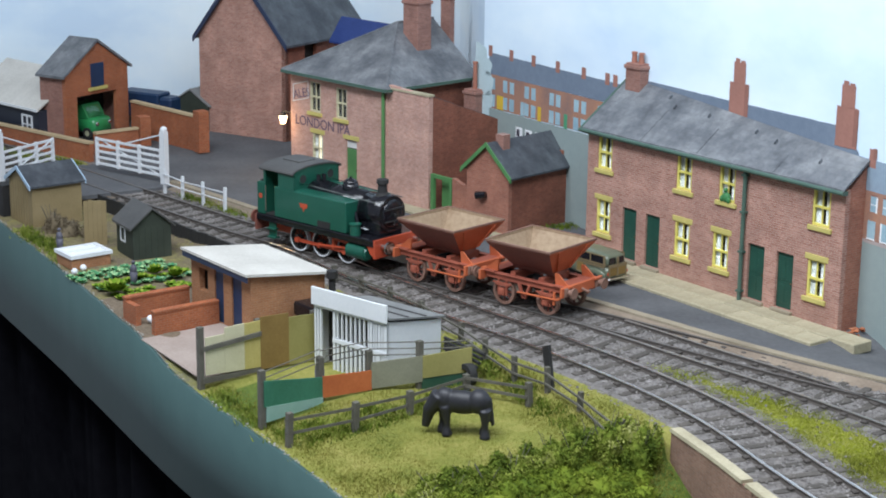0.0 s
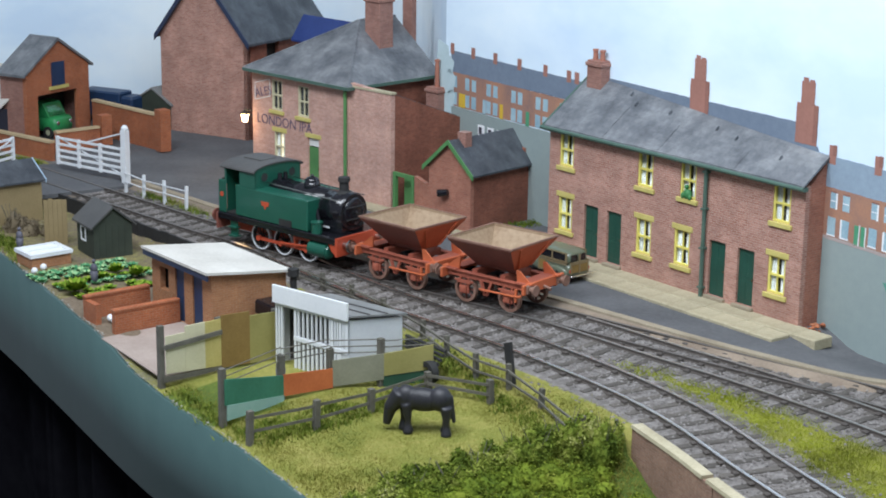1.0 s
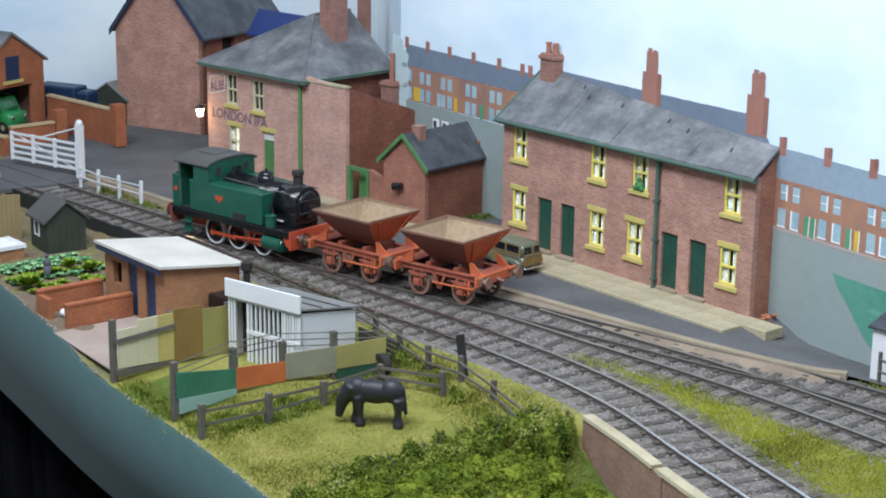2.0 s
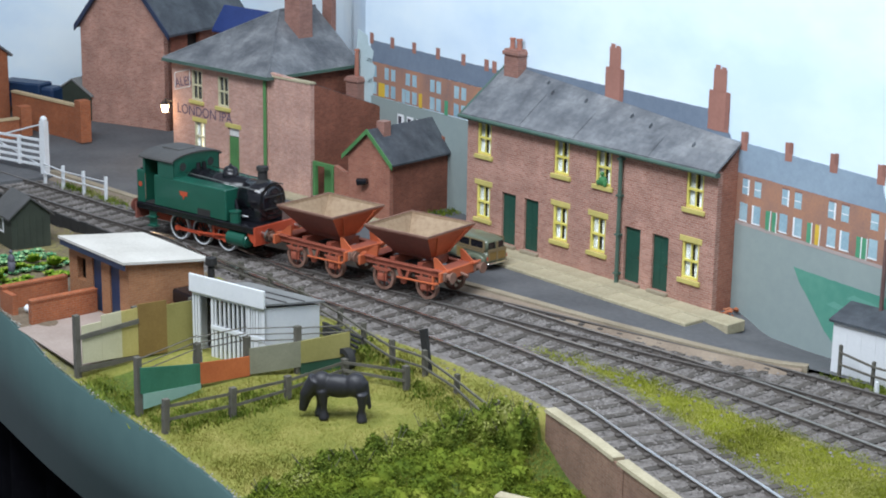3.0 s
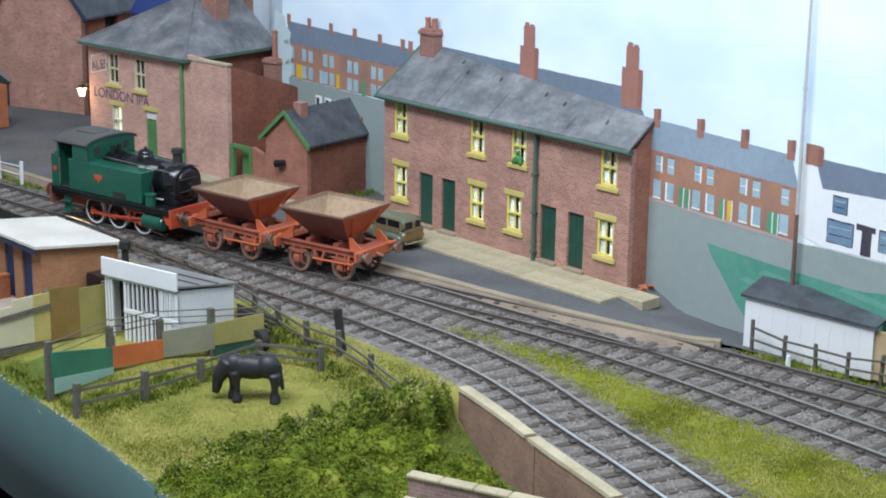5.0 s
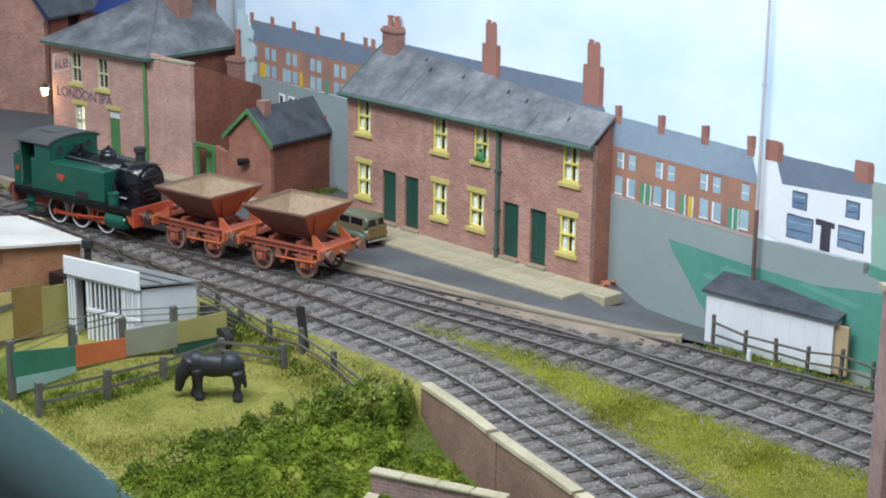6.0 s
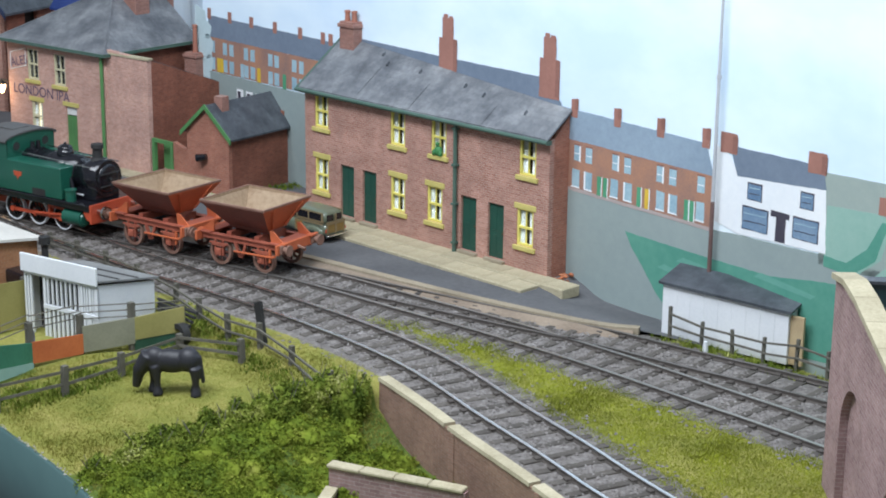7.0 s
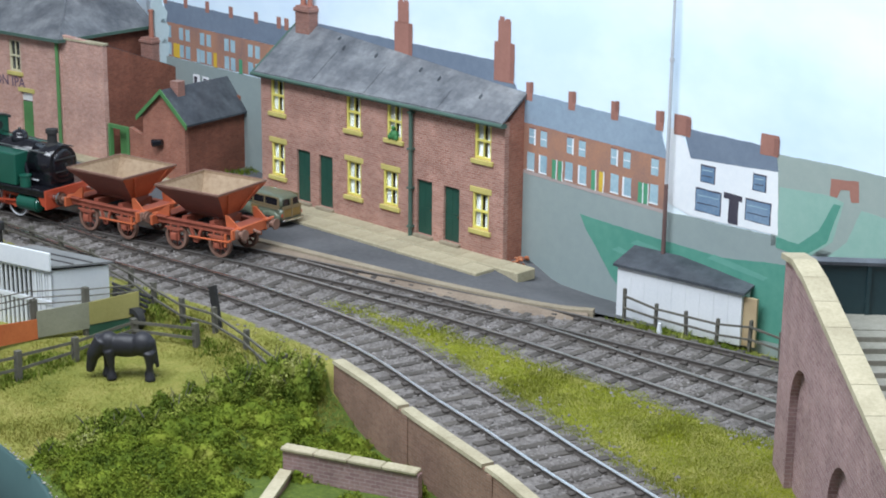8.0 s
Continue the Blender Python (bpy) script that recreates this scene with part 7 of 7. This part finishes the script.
# sleeper-built retaining wall under the line, and hedges beside the sheds
ret = thing("timber_retaining_wall", 0, 0, 0, 0, "black timber retaining wall under the line", "wall")
p0, p1 = Vector((-18.5, -11.35)), Vector((-3.5, -10.7))
n = 26
for k in range(n):
    a, b = p0.lerp(p1, k / n), p0.lerp(p1, (k + 0.96) / n)
    part("plank", prism([(a.x, a.y, -0.8), (b.x, b.y, -0.8), (b.x, b.y, 0.04 + random.uniform(-0.05, 0.03)), (a.x, a.y, 0.04)], (0, 0.1, 0)), SOOT, ret)

# level crossing gates
def crossing_gate(x, y, rz, length, label):
    g = thing("crossing_gate", x, y, -0.12, rz, label, "gate", "crossing gates")
    part("gate_post", box(-0.14, 0.14, -0.14, 0.14, 0, 2.35), WHITE, g)
    part("finial", ball(0, 0, 2.42, 0.16, n=8), WHITE, g)
    for z in (0.3, 0.58, 0.86, 1.14, 1.42):
        part("gate_bar", box(0.14, length, -0.04, 0.04, z, z + 0.1), WHITE, g)
    for k in range(4):
        x0 = 0.14 + (length - 0.28) * k / 3
        part("gate_stile", box(x0, x0 + 0.13, -0.06, 0.06, 0.25, 1.55), WHITE, g)
    part("gate_brace", prism([(0.14, -0.07, 0.3), (0.3, -0.07, 0.3), (length, -0.07, 1.5), (length - 0.16, -0.07, 1.5)], (0, 0.05, 0)), WHITE, g)
    part("gate_brace", rod((0.1, 0, 2.2), (length * 0.55, 0, 1.5), 0.035, 0.035, 6), WHITE, g)
    return g


crossing_gate(-19.3, -7.7, 196, 4.4, "white timber level crossing gate with lattice bars")
crossing_gate(-22.87, -13.83, 115.4, 3.6, "white timber level crossing gate with diagonal brace")
fence("white_fence", [(-18.2, -8.3, 0.85), (-16.8, -8.2, 0.75), (-15.35, -8.0, 0.75), (-13.9, -7.8, 0.75)], (0.45, 0.8), WHITE, "white post and rail fence beside the crossing", 0.055, 0.03)

# horse, a plain model
bm = ball(0, 0, 1.15, 0.42, 1.75, 0.78, 0.95, n=14)
ball(-0.55, 0, 1.2, 0.38, 1, 0.85, 1.05, bm, 12)
ball(0.58, 0, 1.22, 0.4, 1.0, 0.9, 1.05, bm, 12)
rod((-0.7, 0, 1.3), (-1.12, 0, 0.72), 0.34, 0.22, 12, bm)
rod((-1.08, 0, 0.8), (-1.22, 0, 0.2), 0.22, 0.13, 12, bm)
ball(-1.12, 0, 0.72, 0.17, 1, 0.9, 1.1, bm)
for x, y, k in ((-0.62, 0.17, -0.06), (-0.5, -0.17, 0.06), (0.68, 0.18, 0.05), (0.82, -0.17, 0.02)):
    rod((x, y, 1.0), (x + k, y, 0.5), 0.2, 0.12, 10, bm)
    rod((x + k, y, 0.55), (x + k, y, 0.26), 0.11, 0.11, 10, bm)
    rod((x + k, y, 0.3), (x + k, y, 0.06), 0.12, 0.19, 10, bm)
    rod((x + k - 0.02, y, 0.14), (x + k - 0.02, y, 0.0), 0.11, 0.16, 10, bm)
rod((0.92, 0, 1.35), (1.06, 0, 0.45), 0.1, 0.07, 8, bm)
ball(-0.95, 0, 1.12, 0.16, 0.9, 0.35, 2.0, bm)
horse = solid("model_horse", bm, HIDE, "black model horse grazing in the paddock", "horse", "", True)
horse.matrix_basis = pose(S * 11.5, S * -14.75, S * (ground_z(11.5, -14.75) - 0.01), 0, 0, 38) @ Matrix.Scale(0.88, 4)
re = horse.modifiers.new("merge", "REMESH")
re.mode, re.voxel_size, re.use_smooth_shade = "VOXEL", 0.045 * S, True

# retaining wall with stone coping along the siding, low garden wall in the corner
nw = thing("siding_wall", 0, 0, 0, 0, "tan brick retaining wall with pale stone coping beside the siding", "wall")
part("brickwork", sweep(NEAR_WALL, [(-0.2, -2.2), (0.1, -2.2), (0.1, -0.1), (-0.2, -0.1)], 0.8), BRICK_GREY, nw)
pts, way = curve_points(NEAR_WALL, 0.1)
stone_len = 42
for k in range(0, len(pts) - stone_len, stone_len):
    part("coping_stone", sweep(pts[k:k + stone_len - 1:8], [(-0.24, -0.1), (0.12, -0.1), (0.11, 0.0), (-0.22, 0.0)], 0.6), STONE, nw)
for x in (20.4, 24.6):
    y = polyline(NEAR_WALL, x)
    part("pier", box(x - 0.1, x + 0.1, y - 0.27, y - 0.2, -2.0, -0.12), BRICK_GREY, nw)
lw = thing("corner_wall", 18.35, -14.75, -2.2, 20.6, "low purple brick wall with mossy pale coping", "wall")
part("brickwork", box(0, 3.9, 0, 0.25, 0, 1.2), BRICK_BLUE, lw)
part("brickwork", prism([(0, -0.003, 0), (0.25, -0.003, 0), (0.75, -2.2, 0), (0.5, -2.2, 0)], (0, 0, 0.6)), BRICK_BLUE, lw)
for k in range(4):
    part("coping_stone", box(k * 0.98 - 0.05, k * 0.98 + 0.92, -0.06, 0.31, 1.2, 1.31, None, 0.03), STONE, lw)
part("coping_stone", prism([(-0.05, -0.06, 0.61), (0.3, -0.06, 0.61), (0.8, -2.2, 0.61), (0.45, -2.2, 0.61)], (0, 0, 0.1)), STONE, lw)

# footbridge approach with arched recesses and steps
br = thing("bridge_approach", 28.8, -7.75, -0.4, -45.6, "purple brick bridge approach with arched recesses, pale coping and steps", "bridge")


def arch_wall(length, top, arches, thick):
    bm = bmesh.new()
    n = 14
    for a, b in zip([0] + [x + w for x, w, s in arches], [x for x, w, s in arches] + [length]):
        box(a, b, 0, thick, -0.6, top, bm)
    for x, w, spring in arches:
        for k in range(n):
            t0, t1 = math.pi * k / n, math.pi * (k + 1) / n
            xa, xb = x + w / 2 - w / 2 * math.cos(t0), x + w / 2 - w / 2 * math.cos(t1)
            za, zb = spring + w / 2 * math.sin(t0), spring + w / 2 * math.sin(t1)
            prism([(xa, 0, za), (xb, 0, zb), (xb, 0, top), (xa, 0, top)], (0, thick, 0), bm)
    return bm


def coping_z(s):
    return 5.45 + 0.25 * min(s / 1.5, 1) - 0.125 * max(0.0, s - 1.8)


for a, b, arches in ((0, 4.6, [(1.5, 2.6, 2.25)]), (4.6, 9.2, [(1.4, 2.6, 1.75)]), (9.2, 14, [(1.3, 2.6, 1.6)])):
    bm = arch_wall(b - a, 6.0, arches, 0.2)
    for v in bm.verts:
        v.co.x += a
        if v.co.z > 5.9:
            v.co.z = coping_z(v.co.x)
    bmesh.ops.remove_doubles(bm, verts=bm.verts, dist=1e-4)
    part("arched_wall", bm, BRICK_BLUE, br)
part("recess_wall", prism([(0.2, 0.201, -0.6), (13.8, 0.201, -0.6), (13.8, 0.201, coping_z(13.8) - 0.02), (1.8, 0.201, coping_z(1.8) - 0.02), (0.2, 0.201, coping_z(0.2) - 0.02)], (0, 0.2, 0)), BRICK_BLUE, br)
part("end_wall", box(-0.02, 0.198, 0.201, 4.2, -0.6, 4.0), BRICK_BLUE, br)
for k in range(10):
    a, b = k * 1.3 - 0.1, k * 1.3 + 1.18
    part("coping_stone", prism([(a, -0.1, coping_z(a) + 0.003), (b, -0.1, coping_z(b) + 0.003), (b, -0.1, coping_z(b) + 0.15), (a, -0.1, coping_z(a) + 0.15)], (0, 0.56, 0)), STONE, br)
for k in range(16):
    part("step", box(1.6 + 0.45 * k, 2.06 + 0.45 * k, 0.402, 4.2, 0.5, 4.2 - 0.13 * k, None, 0.01), STEP_GREY, br, "worn grey-green concrete step")
part("landing", box(0.2, 1.6, 0.402, 4.2, 3.0, 4.22), STEP_GREY, br)
part("far_parapet", box(3.4, 14, 4.2, 4.6, -0.4, 5.3), BRICK_ORANGE, br)
for k in range(9):
    part("coping_stone", box(3.3 + k * 1.2, 4.48 + k * 1.2, 4.1, 4.7, 5.3, 5.45, None, 0.03), STONE, br)
deck = thing("bridge_deck", 30.3, -6.9, -0.4, 40, "dark blue-black plate girder footbridge beside the steps", "bridge")
part("girder", box(-1.6, 6, 0, 0.25, 3.5, 5.45), TEAL_STEEL, deck)
part("flange", box(-1.65, 6, -0.08, 0.33, 5.45, 5.53), SLATE_DARK, deck)
for x in (0.2, 1.9, 3.9):
    part("stiffener", box(x, x + 0.1, -0.06, -0.002, 3.6, 5.44), TEAL_STEEL, deck)

# white lineside hut in low relief, its fence, and the tall mast
ws = thing("lineside_hut", 18.4, -1.1, -0.45, 8, "white boarded lineside hut with grey felt roof", "hut")
part("body", prism([(0, 0, 0), (4.3, 0, 0), (4.3, 0, 1.62), (0, 0, 1.72)], (0, 1.15, 0)), WHITE, ws)
part("roof", prism([(-0.12, -0.1, 1.7), (4.42, -0.1, 1.6), (4.42, 1.2, 1.85), (-0.12, 1.2, 2.0)], (0, 0, 0.08)), SLATE_DARK, ws)
for k in range(1, 9):
    part("cover_strip", box(k * 0.48 - 0.012, k * 0.48 + 0.012, -0.012, 0, 0.02, 1.6), WHITE, ws)
part("door_edge", box(4.31, 4.75, 0.1, 0.2, 0, 1.5), WOOD_PALE, ws)
fence("hut_fence", [(19.0, -1.45, 0.72), (20.1, -1.3, 0.45), (21.2, -1.2, 0.45), (22.2, -1.05, 0.42), (23.3, -0.95, 0.6), (24.4, -0.95, 0.5), (26.0, -0.95, 0.5)], (0.45, 0.8), WOOD_GREY, "thin grey post and rail fence before the hut", 0.045, 0.06)
solid("marker_post", rod((20.6, -1.75, -0.4), (20.6, -1.75, 0.05), 0.1, 0.06, 8), WHITE, "short white marker post", "post")
mast = thing("mast", 19.2, back_y(19.2) - 0.25, -0.4, 0, "tall thin grey and brown mast behind the hut", "mast")
part("lower_pole", rod((0, 0, 0), (0, 0, 4.2), 0.075, 0.065, 8), MAST_BROWN, mast)
part("joint_collar", rod((0, 0, 8.0), (0, 0, 8.12), 0.075, 0.075, 8), MAST_GREY, mast)
part("upper_pole", rod((0, 0, 4.2), (0, 0, 11.5), 0.06, 0.04, 8), MAST_GREY, mast)

# ---- turf, bushes and weeds ----
def blades(name, places, mat, label, category, height, per, spread=0.12, thin=0.022):
    verts, faces = [], []
    for x, y, z, k in places:
        for _ in range(per):
            a, l = rng.uniform(0, 6.28), rng.uniform(0.5, 1.2) * height * k
            ox, oy = rng.normal(0, spread, 2)
            c, s = math.cos(a), math.sin(a)
            w = thin * (0.6 + 0.6 * k)
            bx, by = x + ox, y + oy
            tx, ty = bx + rng.normal(0, 0.5) * l, by + rng.normal(0, 0.5) * l
            q = len(verts)
            verts += [((bx - c * w) * S, (by - s * w) * S, (z - 0.03) * S), ((bx + c * w) * S, (by + s * w) * S, (z - 0.03) * S), (tx * S, ty * S, (z + l) * S)]
            faces.append((q, q + 1, q + 2))
    me = bpy.data.meshes.new(name)
    me.from_pydata(verts, [], faces)
    me.materials.append(mat)
    return tagged(new(name, me), label, category, "", "stuff")


def near_track(x, y, lines=[curve_points(p, 0.5)[0] for p in (MAIN, LOOP, SIDING)]):
    return min(float(np.min(np.hypot(q[:, 0] - x, q[:, 1] - y))) for q in lines)


spots, lime = [], []
while len(spots) < 9000:
    x, y = rng.uniform(3, 17.5), rng.uniform(-20, -10.3)
    if y < polyline(EDGE, x) + 0.3 or near_track(x, y) < 1.75 or (x < 8.2 and y > -17.8 and x < 7.0) or (x > 15.5 and y > polyline(NEAR_WALL, x) - 0.3):
        continue
    k = 0.55 + 0.8 * max(0, noise.noise((x * 0.5, y * 0.5, 5)))
    if 9.6 < x < 13.5 and -16.5 < y < -12.8:
        k *= 0.5
    spots.append((x, y, ground_z(x, y), k))
blades("grass", spots, TUFT, "short olive static grass of the paddock", "grass", 0.075, 9, 0.16, 0.017)
while len(lime) < 7500:
    x, y = rng.uniform(11.5, 32), rng.uniform(-13.5, -5.5)
    if near_track(x, y) < 1.28 + 0.35 * noise.noise((x, y, 0)) or (x < 16.5 and y < -9) or y < polyline(SIDING, x) or (x < 13 and rng.random() < 0.6):
        continue
    lime.append((x, y, ground_z(x, y), 0.6 + 0.8 * max(0, noise.noise((x * 0.6, y * 0.6, 9)))))
blades("turf", lime, TUFT_LIME, "olive and lime green turf between the tracks", "grass", 0.08, 10, 0.16, 0.018)
weeds = []
for (x0, y0), (x1, y1), n in (((8.2, -18.9), (8.6, -12.4), 130), ((9.0, -18.7), (9.2, -13), 110), ((6, -10.8), (15.5, -12.2), 220), ((18.9, -1.6), (27, -1.2), 260), ((-4.2, -0.9), (-3.4, 2.4), 50), ((3.6, -18.4), (8.5, -18.7), 60), ((-17.5, -7.7), (-12, -7.4), 90), ((-31, -10.6), (-25.5, -9.0), 190), ((-17, -15.4), (-11, -16.2), 150)):
    for _ in range(n):
        u = rng.uniform()
        x, y = x0 + (x1 - x0) * u + rng.normal(0, 0.18), y0 + (y1 - y0) * u + rng.normal(0, 0.18)
        weeds.append((x, y, max(ground_z(x, y), -0.15 if y > polyline(KERB, x) and x < 18 else -9), 0.7 + rng.uniform(0, 0.8)))
blades("weeds", weeds, LEAF, "green weeds along fences and walls", "weeds", 0.13, 16, 0.15, 0.022)


def bush(name, clumps, label, leaves, size=0.05, mat=LEAF, twigs=3):
    """Uneven mossy mounds grown over with many small leaves in tufts, and a few bare twigs."""
    cx, cy, cz = clumps[0][0], clumps[0][1], ground_z(clumps[0][0], clumps[0][1])
    ob = thing(name, cx, cy, cz, 0, label, "bush")
    floor = [ground_z(x, y) for x, y, r, h in clumps]

    def swell(x, y, z):
        return 0.82 + 0.38 * noise.noise((x * 1.5, y * 1.5, z * 1.5)) + 0.24 * noise.noise((x * 4, y * 4, z * 4)) + 0.1 * noise.noise((x * 9, y * 9, z * 9))

    def spot(i, dx, dy, dz):
        x, y, r, h = clumps[i]
        k = swell(x + dx * r, y + dy * r, dz * h)
        return Vector((x + dx * r * k - cx, y + dy * r * k - cy, floor[i] - 0.08 + dz * h * k - cz))

    bm = bmesh.new()
    for i, (x, y, r, h) in enumerate(clumps):
        made = bmesh.ops.create_icosphere(bm, subdivisions=4 if r > 0.55 else 3, radius=1.0)["verts"]
        for v in made:
            v.co = spot(i, *v.co) - Vector((0, 0, 0.03))
    part("undergrowth", bm, mat, ob, "dark mossy growth inside", True)
    verts, faces = [], []
    weight = np.array([c[2] ** 2 for c in clumps])
    for i in rng.choice(len(clumps), leaves // 4, p=weight / weight.sum()):
        d = rng.normal(0, 1, 3)
        d /= np.linalg.norm(d) + 1e-6
        d[2] = abs(d[2])
        p = spot(i, *d)
        for _ in range(4):
            u = Vector(rng.normal(0, 1, 3)).normalized()
            v = u.cross(Vector(rng.normal(0, 1, 3))).normalized()
            q = p + Vector(rng.normal(0, 0.035, 3)) + Vector(d) * 0.03
            e = size * rng.uniform(0.5, 1.3)
            k = len(verts)
            verts += [(q - u * e) * S, (q + v * e * 0.6) * S, (q + u * e) * S, (q - v * e * 0.6) * S]
            faces.append((k, k + 1, k + 2, k + 3))
    me = bpy.data.meshes.new("foliage")
    me.from_pydata(verts, [], faces)
    me.materials.append(mat)
    crown = new("foliage", me)
    crown.parent = ob
    twig = bmesh.new()
    for i in range(0, len(clumps), 3):
        x, y, r, h = clumps[i]
        for _ in range(twigs):
            a, g = rng.uniform(0, 6.28), floor[i] - cz
            rod((x - cx, y - cy, g), (x - cx + math.cos(a) * r * 0.9, y - cy + math.sin(a) * r * 0.9, g + h * 1.2), 0.018, 0.008, 4, twig)
    if twigs:
        tagged(part("twig", twig, WOOD_GREY, ob), kind="stuff")
    return ob


ridge = []
HEDGE = [(14.45, -19.3), (14.3, -17.6), (14.4, -16.0), (14.55, -14.6), (15.1, -13.0), (15.5, -11.95), (16.1, -11.5)]
for k, (x, y) in enumerate(curve_points(HEDGE, 0.27)[0]):
    u = (y + 19.3) / 7.8
    for side in (-0.12, 0.28):
        ridge.append((x + side + rng.normal(0, 0.16), y + rng.normal(0, 0.15), rng.uniform(0.28, 0.52), (0.36 + 0.75 * u ** 1.4) * rng.uniform(0.65, 1.2)))
bush("hedge", ridge, "rough green hedge with pale blossom along the paddock", 60000, 0.045)
mounds = []
while len(mounds) < 110:
    x, y = rng.uniform(13.2, 24), rng.uniform(-20.5, -11.8)
    if y > polyline(NEAR_WALL, x) - 0.5 or y < polyline(EDGE, x) + 0.5 or (x > 18.0 and y < -14.4 + (x - 18.3) * 0.376) or x < 14.6 + (y + 19.2) * 0.16:
        continue
    mounds.append((x, y, rng.uniform(0.35, 0.8), rng.uniform(0.1, 0.46)))
for k in range(22):
    x = rng.uniform(17.6, 23.5)
    y = -15.35 + (x - 18.3) * 0.376 - rng.uniform(0.0, 2.2)
    if not 18.2 < x < 19.6 and y > polyline(EDGE, x) + 0.5:
        mounds.append((x, y, rng.uniform(0.25, 0.42), rng.uniform(0.1, 0.3)))
bush("bramble", mounds, "low bright green brambles below the retaining wall", 100000, 0.04, BRAMBLE, 0)
bush("garden_shrub", [(-16.0, -14.6, 0.5, 0.9), (-15.3, -14.3, 0.5, 0.9), (-14.6, -13.6, 0.45, 0.8)], "bare brown leafless shrubs beside the shed", 1600, 0.05, DRY_LEAF, 9)
